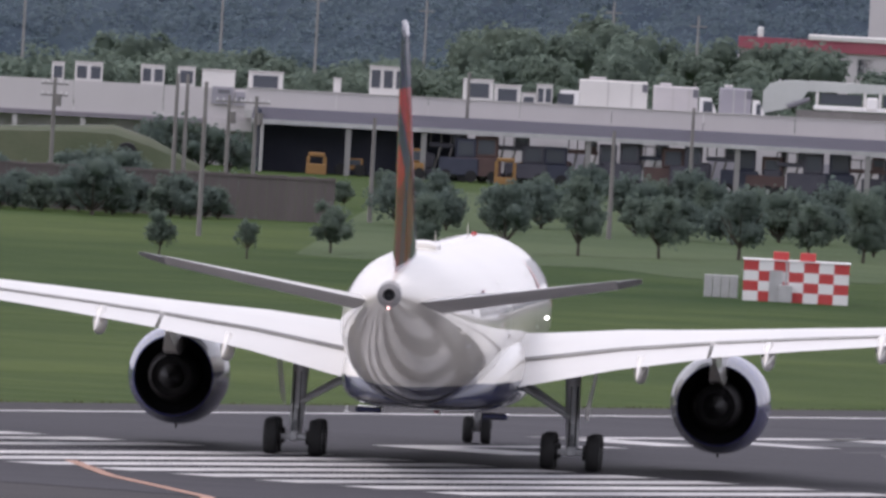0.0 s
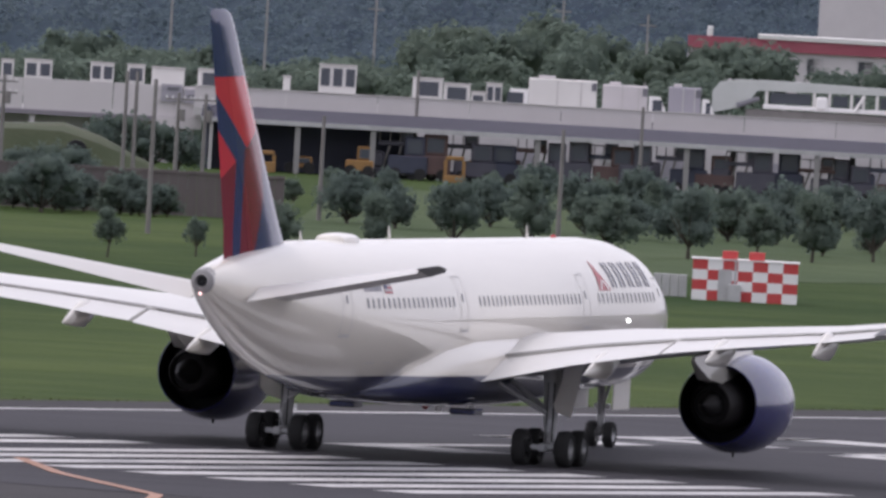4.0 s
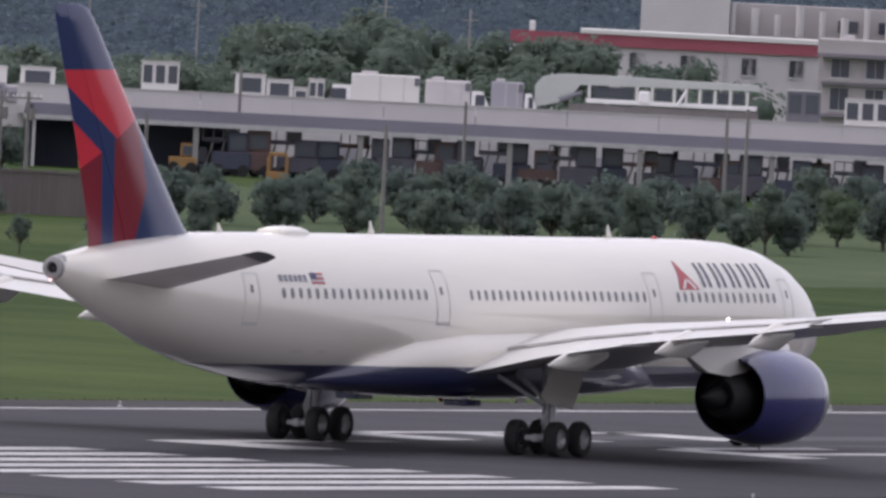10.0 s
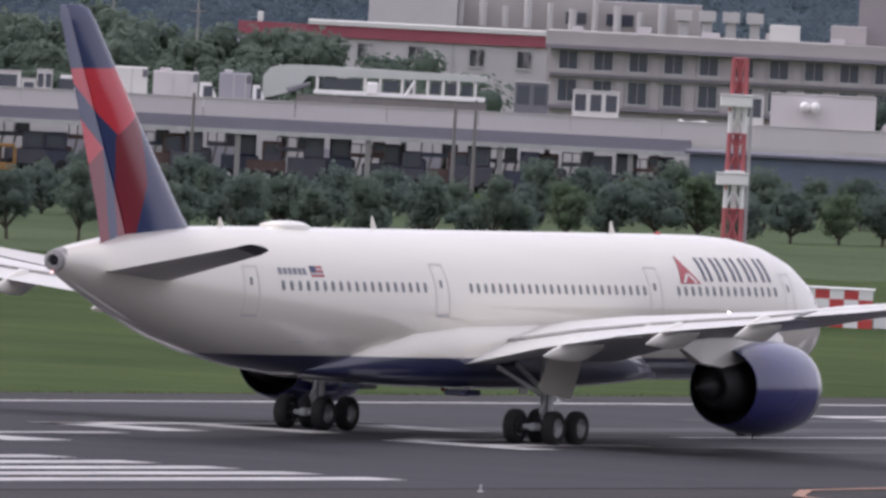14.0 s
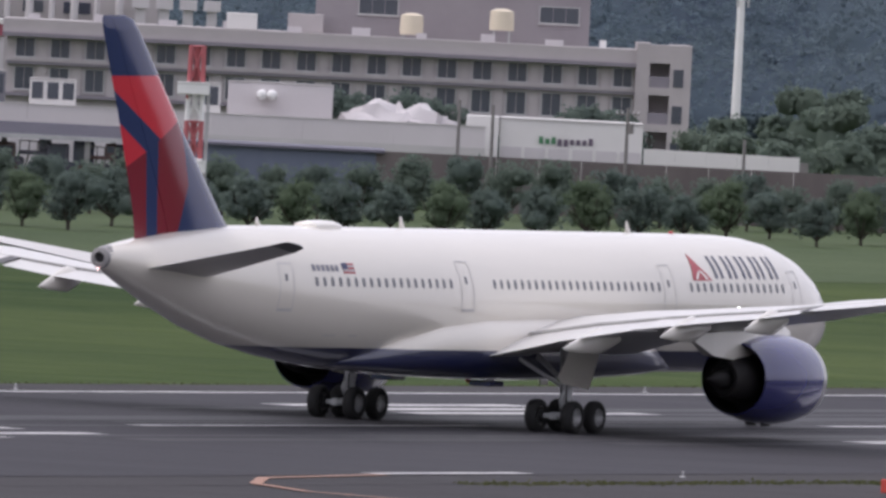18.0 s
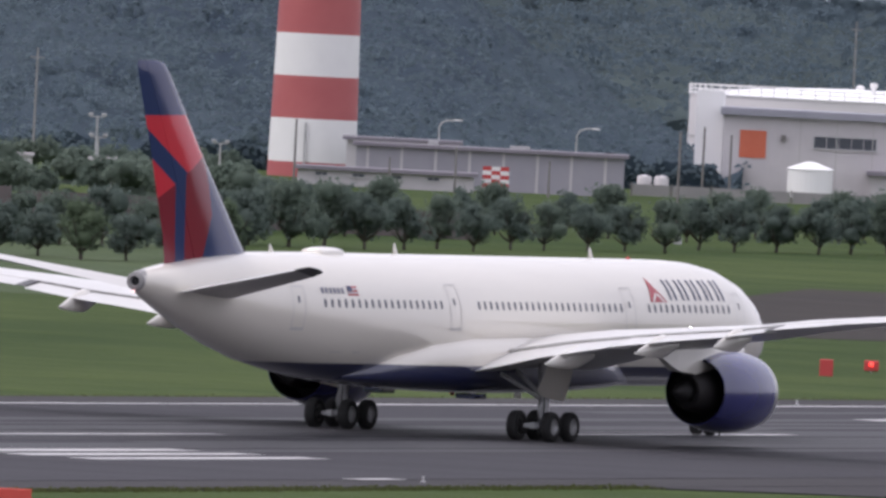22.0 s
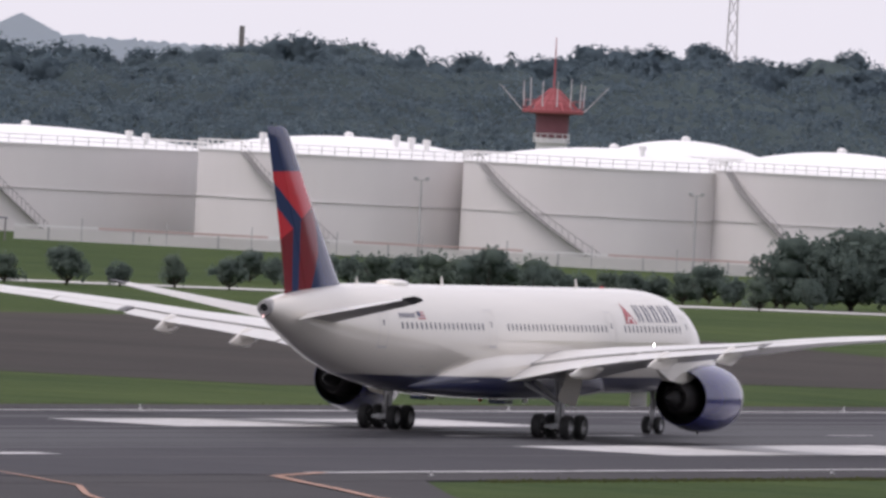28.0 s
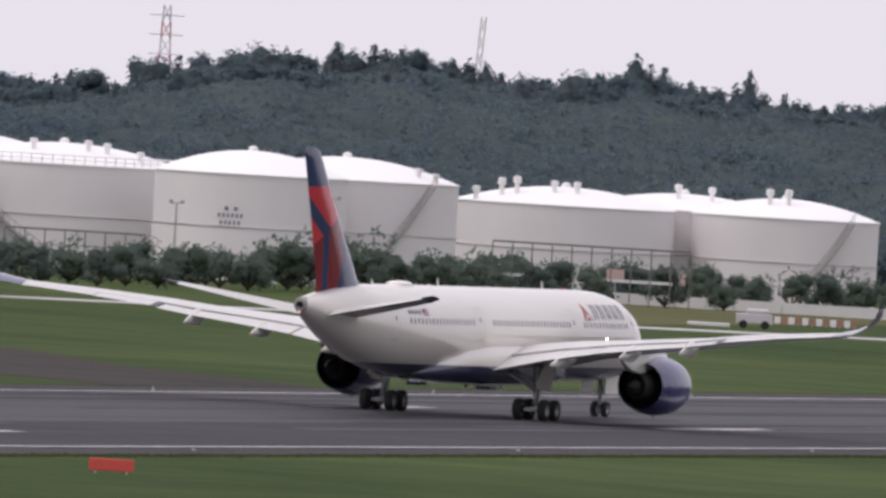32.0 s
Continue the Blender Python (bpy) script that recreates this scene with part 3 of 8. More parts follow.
# fin and rudder
FIN = (((-20.6, 0, 7.6), (-29.35, 0, 7.0), 0.86), ((-22.3, 0, 9.0), (-29.75, 0, 8.9), 0.74), ((-26.4, 0, 12.9), (-31.4, 0, 12.9), 0.5), ((-29.9, 0, 16.4), (-33.05, 0, 16.4), 0.3), ((-30.5, 0, 16.9), (-33.2, 0, 16.85), 0.22), ((-31.2, 0, 17.05), (-33.1, 0, 17.03), 0.08))


def upright(stations, u0, u1):
    """As surface(), for a surface that stands on the hull."""
    bm = bmesh.new()
    lo = []
    for le, te, th in stations:
        le, te = Vector(le), Vector(te)
        ax = te - le
        ring = []
        for px, pz in foil(1.0, 0.5, 10):
            u = min(max(-px, u0), u1)
            k = 5 * th * 0.5 * (0.2969 * math.sqrt(u) - 0.126 * u - 0.3516 * u * u + 0.2843 * u ** 3 - 0.1036 * u ** 4) * 2
            ring.append(le + ax * u + Vector((0, k if pz >= 0 else -k, 0)))
        lo.append(ring)
    rings(bm, lo, cap0=True, cap1=True)
    bmesh.ops.remove_doubles(bm, verts=bm.verts, dist=0.0005)
    bmesh.ops.recalc_face_normals(bm, faces=bm.faces)
    return bm


fin = part("fin", upright(FIN, 0.0, 0.685), M_fin, airliner, "navy fin with red angular fields", True)
rudder_bm = upright(FIN, 0.69, 1.0)
RUDDER_HINGE, RUDDER_TOP = [Vector(le).lerp(Vector(te), 0.69) for le, te, th in (FIN[0], FIN[3])]
bmesh.ops.translate(rudder_bm, verts=rudder_bm.verts, vec=-RUDDER_HINGE)
M_rudder = livery("rudder_livery_paint", (0.022, 0.032, 0.105), [(c, [(x - RUDDER_HINGE.x, z - RUDDER_HINGE.z) for x, z in q]) for c, q in FIN_FIELDS], 0.1)
rudder = part("rudder", rudder_bm, M_rudder, fin, "", True)
rudder.location = RUDDER_HINGE

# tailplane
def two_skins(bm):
    """The lower skin takes a darker copy, its shade put into the colour."""
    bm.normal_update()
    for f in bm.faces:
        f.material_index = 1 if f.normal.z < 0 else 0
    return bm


ELEVATORS = []
for side in (1, -1):
    TP = (((-25.1, side * 1.0, 6.26), (-29.9, side * 1.0, 6.58), 0.54), ((-25.85, side * 2.0, 6.44), (-30.3, side * 2.0, 6.76), 0.5), ((-30.65, side * 8.3, 7.64), (-32.85, side * 8.3, 7.9), 0.25), ((-31.25, side * 9.0, 7.83), (-33.1, side * 9.0, 8.05), 0.16), ((-31.95, side * 9.22, 7.93), (-33.15, side * 9.22, 8.08), 0.05))
    tp = part("tailplane", two_skins(surface(bmesh.new(), TP[:3], 0.0, 0.70)), [M_wtop, M_tailshade], airliner, "swept pale tailplane, shade coloured in below", True)
    bm = two_skins(surface(bmesh.new(), TP[:3], 0.71, 1.0))
    h0, h1 = [Vector(le).lerp(Vector(te), 0.71) for le, te, th in (TP[0], TP[2])]
    bmesh.ops.translate(bm, verts=bm.verts, vec=-h0)
    el = part("elevator", bm, [M_wtop, M_tailshade], tp, "", True)
    el.location = h0
    ELEVATORS.append((el, h0, (h1 - h0).normalized() * side))
    part("tip_cap", surface(bmesh.new(), TP[2:], 0.0, 1.0), M_tip_gap, tp, "dark grey tip")

# wings
for side in (1, -1):
    ys = [2.2, 3.4, 5, 7, 8.8, 10.6, 12.3, 14, 15.5, 17, 18.5, 20, 22, 24, 26, 28]
    st = [wing_station(y, side) for y in ys]
    # curved wing tip
    for le, te, th in (((-7.0, 29.7, 7.35), (-9.45, 29.7, 7.05), 0.26), ((-8.2, 30.8, 7.75), (-10.2, 30.8, 7.5), 0.2), ((-9.3, 31.6, 8.3), (-11.0, 31.6, 8.1), 0.15), ((-10.4, 32.1, 8.9), (-11.7, 32.1, 8.75), 0.1), ((-11.3, 32.33, 9.35), (-12.2, 32.33, 9.2), 0.05)):
        st.append(((le[0], side * le[1], le[2]), (te[0], side * te[1], te[2]), th))
    n_in = len(ys)
    wing = part("wing", surface(bmesh.new(), st[:n_in], 0.0, 0.765), M_wtop, airliner, "pale grey swept wing", True)
    part("wing_tip", surface(bmesh.new(), st[n_in - 1:], 0.0, 1.0), M_navy, wing, "upswept navy wing tip", True)
    for name, y0, y1, drop in (("inboard_flap", 3.3, 10.45, 0.10), ("outboard_flap", 10.6, 19.3, 0.08), ("aileron", 19.75, 23.3, 0.02), ("aileron", 23.4, 27.9, 0.0)):
        cut = [y0] + [y for y in ys if y0 + 0.2 < y < y1 - 0.2] + [y1]
        ob = part(name, surface(bmesh.new(), [wing_station(y, side) for y in cut], 0.772, 1.0), M_wtop, wing, "", True)
        if name == "outboard_flap":
            # Solid filler; its dark colour stands for the shade in the gap.
            part("flap_end_rib", surface(bmesh.new(), [wing_station(y, side) for y in (19.32, 19.72)], 0.76, 0.995), M_tip_gap, wing, "dark filler for the shade in the flap gap")
        ob.location.z = -drop
    # dark strips and filler for the shade of flap slots and inboard flap end
    for y0, y1 in ((3.3, 10.45), (10.6, 19.3)):
        bm = bmesh.new()
        lo = []
        for y in [y0] + [y for y in ys if y0 + 0.2 < y < y1 - 0.2] + [y1]:
            le, te, th = wing_station(y, side)
            le, te = Vector(le), Vector(te)
            lo.append([le + (te - le) * u + Vector((0, 0, 5 * th * (0.2969 * math.sqrt(u) - 0.126 * u - 0.3516 * u * u + 0.2843 * u ** 3 - 0.1036 * u ** 4) + 0.24 * th * math.sin(math.pi * u) + 0.012)) for u in (0.757, 0.774)])
        rings(bm, lo, close=False)
        part("flap_slot", bm, M_tip_gap, wing, "dark strip for the shade in the flap slot")
    part("flap_end_rib", surface(bmesh.new(), [wing_station(y, side) for y in (2.95, 3.28)], 0.78, 0.99), M_tip_gap, wing, "dark filler for the shade at the inboard flap end")
    for y0, y1 in ((4.2, 6.4), (11.2, 13.0), (13.1, 14.9), (15.0, 16.8), (16.9, 18.7)):
        bm = bmesh.new()
        lo = []
        for y in (y0, y1):
            le, te, th = wing_station(y, side)
            le, te = Vector(le), Vector(te)
            ax = te - le
            ring = []
            for u, hh in ((0.62, 0.325), (0.765, 0.2)):
                ring.append(le + ax * u + Vector((0, 0, th * (hh * 1.0) + 0.05 * th + 0.03)))
            lo.append(ring)
        rings(bm, lo, close=False)
        part("spoiler", bm, M_wing, wing)
    for y, ln in ((7.9, 5.2), (12.75, 4.6), (17.1, 4.0)):
        le, te, th = wing_station(y, side)
        bm = bmesh.new()
        lo = []
        for k in range(9):
            u = k / 8
            r = (0.44 * min(1.0, 0.25 + 2.2 * u) if u < 0.42 else 0.44 * max(0.0, 1 - (u - 0.42) / 0.58) ** 0.85) + 0.015
            x = te[0] + ln * 0.72 - ln * u
            z = te[2] - 0.42 + (0.02 if u < 0.5 else -0.28 * (u - 0.5)) + 0.3 * (1 - u)
            lo.append([(x, side * (y) + r * 0.62 * math.cos(2 * math.pi * i / 14), z + r * 1.25 * math.sin(2 * math.pi * i / 14)) for i in range(14)])
        rings(bm, lo, cap0=True, cap1=True)
        part("flap_track_fairing", bm, M_body, wing, "white pointed flap-track fairing", True)

# engines
for side in (1, -1):
    ey, ez = side * 10.5, 2.62
    m = Matrix.Translation((-0.4, ey, ez)) @ Matrix.Rotation(radians(90), 4, "Y")
    eng = part("engine", (lambda b: (lathe(b, [(1.52, 5.9), (1.56, 5.92), (1.7, 6.6), (1.86, 7.5), (1.94, 8.5), (1.95, 9.3), (1.9, 10.3), (1.8, 10.95)], 40, m), b)[1])(bmesh.new()), M_nac, airliner, "large navy engine nacelle", True)
    bm = bmesh.new()
    lathe(bm, [(1.8, 10.95), (1.72, 11.4), (1.6, 11.65), (1.48, 11.55), (1.44, 11.15)], 40, m)
    part("intake_lip", bm, M_metal, eng, "bare metal intake lip", True)
    bm = bmesh.new()
    lathe(bm, [(1.44, 11.15), (1.46, 10.0), (0.02, 9.9)], 40, m)
    part("intake_duct", bm, M_dark, eng, "", True)
    bm = bmesh.new()
    lathe(bm, [(1.52, 5.9), (1.49, 5.95), (1.6, 7.2), (1.62, 8.2), (0.9, 8.25)], 40, m)
    part("fan_duct", bm, mat("dark_duct_metal", (0.012, 0.012, 0.014), 0.7, spec=0.2), eng, "", True)
    bm = bmesh.new()
    lathe(bm, [(1.02, 8.2), (1.05, 6.6), (0.95, 5.6), (0.78, 4.75), (0.74, 4.72), (0.76, 5.2)], 32, m)
    part("core_cowl", bm, mat("near_black_core_metal", (0.016, 0.015, 0.017), 0.55, metal=0.2, col2=(0.03, 0.027, 0.026), scale=2, spec=0.15), eng, "near-black core cowl", True)
    bm = bmesh.new()
    lathe(bm, [(0.72, 5.0), (0.5, 4.95), (0.42, 4.4), (0.2, 3.7), (0.03, 3.45)], 24, m)
    part("exhaust_cone", bm, mat("near_black_cone_metal", (0.018, 0.018, 0.02), 0.6, metal=0.2, col2=(0.03, 0.028, 0.028), scale=2, spec=0.2), eng, "near-black metal exhaust cone", True)
    bm = bmesh.new()
    lo = []
    for x, w, z0, z1 in ((1.2, 0.08, 4.3, 4.5), (3.0, 0.26, 3.6, 4.6), (5.2, 0.32, 3.4, 4.75), (7.5, 0.34, 3.9, 5.1), (9.5, 0.26, 4.3, 5.0), (10.6, 0.05, 4.5, 4.65)):
        lo.append([(x, ey - w, z0), (x, ey + w, z0), (x, ey + w * 0.8, z1), (x, ey - w * 0.8, z1)])
    rings(bm, lo, cap0=True, cap1=True)
    bmesh.ops.recalc_face_normals(bm, faces=bm.faces)
    part("pylon", bm, M_body, eng, "white engine pylon")
    bm = bmesh.new()
    tube(bm, (8.4, ey, ez - 1.93), (8.35, ey, ez - 2.08), 0.05, 0.03, 6)
    part("drain_mast", bm, M_dark, eng)

# landing gear
for side in (1, -1):
    gy = side * 5.3
    gear = empty("main_gear")
    gear.parent = airliner
    gear["label"] = "four-wheel main landing gear leg"
    part("leg", tubed((-0.0, gy, 0.75), (0.1, gy - side * 0.1, 3.9), 0.24, 0.32, 14), M_strut, gear, "", True)
    part("piston", tubed((0, gy, 0.6), (0.02, gy, 1.55), 0.15, 0.15, 12), M_metal, gear, "", True)
    bm = bmesh.new()
    box(bm, -1.25, 1.25, gy - 0.16, gy + 0.16, 0.55, 0.86, bevel=0.06)
    part("bogie_beam", bm, M_strut, gear)
    for x in (-1.02, 1.02):
        part("axle", tubed((x, gy - 0.95, 0.7), (x, gy + 0.95, 0.7), 0.11, 0.11, 10), M_strut, gear)
        for dy in (-0.865, 0.865):
            wheel(gear, x, gy + dy, 0.70, 0.52)
            part("brake_pack", tubed((x, gy + dy * 0.55, 0.7), (x, gy + dy * 0.75, 0.7), 0.3, 0.3, 14), M_tyre, gear)
    part("side_brace", tubed((0.1, gy - side * 0.15, 2.1), (0.9, gy - side * 2.1, 3.3), 0.11, 0.13, 8), M_strut, gear)
    part("side_brace", tubed((-0.2, gy - side * 0.15, 2.0), (-0.9, gy - side * 2.2, 3.2), 0.09, 0.1, 8), M_strut, gear)
    part("drag_strut", tubed((0.1, gy, 2.2), (2.2, gy - side * 0.2, 3.9), 0.1, 0.1, 8), M_strut, gear)
    part("torque_link", tubed((-0.3, gy, 1.0), (-0.55, gy, 1.35), 0.07, 0.07, 6), M_strut, gear)
    part("torque_link", tubed((-0.55, gy, 1.35), (-0.25, gy, 1.75), 0.07, 0.07, 6), M_strut, gear)
    for k in (-0.12, 0.12):
        part("hose", tubed((-0.22, gy + k, 0.9), (-0.2, gy + k, 3.2), 0.03, 0.03, 6), M_tyre, gear)
    bm = bmesh.new()
    y1 = gy + side * 0.5
    lo = [[(-1.2, y1 + side * 0.35, 4.3), (1.45, y1 + side * 0.35, 4.4)], [(-1.5, y1 + side * 0.2, 3.2), (1.45, y1 + side * 0.2, 3.2)], [(-1.95, y1 + side * 0.05, 2.4), (1.3, y1 + side * 0.05, 2.3)], [(-1.35, y1, 2.1), (1.05, y1, 1.85)]]
    vs = rings(bm, lo, close=False)
    bmesh.ops.solidify(bm, geom=bm.faces[:], thickness=0.06)
    part("gear_door", bm, M_body, gear, "white leg door")

gear = empty("nose_gear")
gear.parent = airliner
gear["label"] = "two-wheel nose landing gear"
part("leg", tubed((28.66, 0, 0.5), (28.3, 0, 3.0), 0.13, 0.17, 12), M_strut, gear, "", True)
part("axle", tubed((28.66, -0.45, 0.525), (28.66, 0.45, 0.525), 0.08, 0.08, 8), M_strut, gear)
part("drag_strut", tubed((28.5, 0, 1.5), (30.0, 0, 2.7), 0.08, 0.08, 8), M_strut, gear)
part("torque_link", tubed((28.4, 0, 0.8), (28.1, 0, 1.3), 0.05, 0.05, 6), M_strut, gear)
for y in (-0.36, 0.36):
    wheel(gear, 28.66, y, 0.525, 0.39)
for y in (-0.85, 0.85):
    bm = bmesh.new()
    box(bm, 27.0, 29.6, y - 0.025, y + 0.025, 1.55, 2.75, bevel=0.01)
    part("gear_door", bm, M_body, gear, "white nose-gear door")
for k in (-0.22, 0.22):
    bm = bmesh.new()
    tube(bm, (28.62, k, 1.65), (28.78, k, 1.65), 0.11, 0.12, 10)
    part("taxi_light", bm, M_metal, gear)

# cabin windows, doors, markings
for side in (-1, 1):
    for x0, n in ((-18.0, 19), (-2.5, 25), (15.95, 15)):
        for i in range(n):
            x = x0 + i * 0.64
            bm = bmesh.new()
            lo = []
            for k in range(5):
                zz = 6.0 + 0.40 * k / 4
                hw = 0.125 if 0 < k < 4 else 0.07
                lo.append([skin(x - hw, zz, side, 0.012), skin(x + hw, zz, side, 0.012)])
            rings(bm, lo, close=False)
            part("cabin_window", bm, M_glass, fuselage)
    for x0, x1, z0, z1 in ((-20.85, -19.75, 5.0, 6.95), (-5.6, -4.45, 5.1, 7.15), (13.3, 14.4, 5.1, 7.15), (25.9, 26.95, 5.0, 6.95)):
        bm = bmesh.new()
        w = 0.045
        for a, b, c, d in ((x0, x0 + w, z0, z1), (x1 - w, x1, z0, z1)):
            rings(bm, [[skin(a, c + (d - c) * k / 8, side, 0.01), skin(b, c + (d - c) * k / 8, side, 0.01)] for k in range(9)], close=False)
        for a, b, c, d in ((x0 + w, x1 - w, z0, z0 + w), (x0 + w, x1 - w, z1 - w, z1)):
            rings(bm, [[skin(a, c, side, 0.01), skin(b, c, side, 0.01)], [skin(a, d, side, 0.01), skin(b, d, side, 0.01)]], close=False)
        door = part("door_outline", bm, M_seam, fuselage, "grey outline of a cabin door")
        part("door_window", patch([(x0 + 0.42, 6.2), (x0 + 0.62, 6.2), (x0 + 0.62, 6.5), (x0 + 0.42, 6.5)], side, 0.014), M_glass, door)
        part("door_sill", patch([(x0, z0 - 0.08), (x1, z0 - 0.08), (x1, z0), (x0, z0)], side, 0.02, 2), M_seam, door)
    # plain shapes for the badge and the airline's lettering
    d = 1 if side < 0 else -1
    part("badge", patch([(16.25, 6.5), (18.1, 6.5), (17.2, 7.2), (16.6, 7.2)], side, 0.016, 5), M_badge, fuselage, "red triangular badge")
    part("badge_tip", patch([(16.6, 7.2), (17.2, 7.2), (16.85, 7.62), (16.78, 7.62)], side, 0.016, 3), M_badge, fuselage)
    part("badge_notch", patch([(16.55, 6.56), (16.72, 6.52), (17.12, 6.86), (17.02, 6.94)], side, 0.024, 3), M_body, fuselage)
    part("badge_notch", patch([(17.62, 6.52), (17.8, 6.56), (17.25, 6.94), (17.14, 6.86)], side, 0.024, 3), M_body, fuselage)
    for i in range(5):
        x0 = 18.5 + i * 1.36
        for k in (0.0, 0.56):
            part("lettering_bar", patch([(x0 + k, 6.6), (x0 + k + 0.25, 6.61), (x0 + k + 0.22, 7.55), (x0 + k - 0.02, 7.55)], side, 0.016, 4), M_nameletter, fuselage, "plain grey-navy bar in place of a letter")
    for i in range(6):
        x0 = -18.2 + i * 0.38
        part("registration_bar", patch([(x0, 6.64), (x0 + 0.26, 6.64), (x0 + 0.26, 6.9), (x0, 6.9)], side, 0.016, 2), M_greyletter, fuselage, "plain grey bar")
    for i in range(5):
        z0 = 6.56 + i * 0.086
        part("flag_stripe", patch([(-15.7, z0), (-14.7, z0), (-14.7, z0 + 0.08), (-15.7, z0 + 0.08)], side, 0.014, 1), (M_badge if i % 2 == 0 else M_seam), fuselage)
    part("flag_field", patch([(-15.7, 6.74), (-15.25, 6.74), (-15.25, 6.99), (-15.7, 6.99)], side, 0.02, 2), M_letter, fuselage)
    # cargo door seam and outflow details
    part("hatch_outline", patch([(-16.6, 3.9), (-13.9, 3.9), (-13.9, 3.95), (-16.6, 3.95)], side, 0.012, 1), M_seam, fuselage)
    bm = bmesh.new()
    rings(bm, [[skin(30.3 + 0.2 * k, 5.65 + 0.0 * k, side, 0.012), skin(30.1 + 0.2 * k, 6.25 - 0.06 * k, side, 0.012)] for k in range(5)], close=False)
    part("cockpit_window", bm, M_glass, fuselage, "dark cockpit window")
    bm = bmesh.new()
    bmesh.ops.create_uvsphere(bm, u_segments=10, v_segments=6, radius=0.075, matrix=Matrix.Translation(skin(20.4, 5.3, side, 0.0)))
    part("wing_inspection_light", bm, M_lampw, fuselage, "small lit white lamp")

# roof gear
bm = bmesh.new()
lo = []
for x, w, hh in ((-14.62, 0.3, 0.04), (-14.5, 0.58, 0.2), (-13.9, 0.66, 0.26), (-13.2, 0.68, 0.28), (-12.6, 0.66, 0.26), (-12.1, 0.5, 0.18), (-11.95, 0.2, 0.04)):
    zc, ry, rz = hull_at(x)
    top = zc + rz
    lo.append([(x, w * math.cos(a), top - 0.12 + (hh + 0.1) * math.sin(a) ** 0.5) for a in (math.pi * i / 10 for i in range(11))])
rings(bm, lo, close=False, cap0=True, cap1=True)
bmesh.ops.recalc_face_normals(bm, faces=bm.faces)
part("antenna_dome", bm, M_body, airliner, "white flattened antenna dome", True)
for x, hh in ((-5.8, 0.5), (15.2, 0.5), (-18.7, 0.35)):
    zc, ry, rz = hull_at(x)
    bm = bmesh.new()
    rings(bm, [[(x + 0.3, 0, zc + rz - 0.05), (x, 0.035, zc + rz - 0.05), (x - 0.3, 0, zc + rz - 0.05), (x, -0.035, zc + rz - 0.05)], [(x - 0.1, 0, zc + rz + hh), (x - 0.18, 0.015, zc + rz + hh), (x - 0.26, 0, zc + rz + hh), (x - 0.18, -0.015, zc + rz + hh)]], cap1=True)
    part("blade_antenna", bm, M_body, airliner)
for x, z in ((8.0, 1.88), (3.0, 1.86)):
    bm = bmesh.new()
    box(bm, x - 0.35, x + 0.35, -0.03, 0.03, z - 0.12, z + 0.3)
    part("blade_antenna", bm, M_body, airliner)
for z, x in ((sum(hull_at(19.3)[::2]) - 0.02, 19.3), (1.96, 1.0)):
    bm = bmesh.new()
    bmesh.ops.create_uvsphere(bm, u_segments=10, v_segments=6, radius=0.13, matrix=Matrix.Translation((x, 0, z)))
    part("beacon", bm, M_lampr, airliner, "red beacon lamp")
for y in (-2.4, 2.4):
    bm = bmesh.new()
    box(bm, -2.6, -1.2, y - 0.5, y + 0.5, 1.82, 2.06, bevel=0.05)
    part("belly_door", bm, M_navy, airliner)

# ---- leaves, trees, woods ----
def leaf_cloud(rng, centres, size, per=3, flat=0.75, out=None, loose=0.55):
    """Many small bent leaf sprays round the centres, facing outwards where out gives a direction."""
    c = np.repeat(np.asarray(centres, float), per, axis=0)
    n = len(c)
    if out is None:
        nn = rng.normal(size=(n, 3))
    else:
        nn = np.repeat(np.asarray(out, float), per, axis=0) + loose * rng.normal(size=(n, 3))
    nn /= np.linalg.norm(nn, axis=1)[:, None]
    u = np.cross(nn, rng.normal(size=(n, 3)))
    u /= np.linalg.norm(u, axis=1)[:, None]
    v = np.cross(nn, u)
    s = size * rng.uniform(0.6, 1.4, (n, 1))
    p = c + rng.normal(size=(n, 3)) * size * 0.35
    nrm = nn * s * 0.2
    q = np.stack([p - u * s * 0.55, p + v * s * 0.42 * flat + nrm, p + u * s * 0.6, p - v * s * 0.42 * flat + nrm], 1)
    return q.reshape(-1, 3), np.arange(n * 4).reshape(-1, 4)


def quads_mesh(name, co, faces, material):
    me = bpy.data.meshes.new(name)
    me.vertices.add(len(co))
    me.vertices.foreach_set("co", co.ravel())
    me.loops.add(faces.size)
    me.loops.foreach_set("vertex_index", faces.ravel().astype(np.int32))
    me.polygons.add(len(faces))
    me.polygons.foreach_set("loop_start", np.arange(0, faces.size, 4, dtype=np.int32))
    me.polygons.foreach_set("use_smooth", np.ones(len(faces), dtype=bool))
    me.update(calc_edges=True)
    me.materials.append(material)
    return me


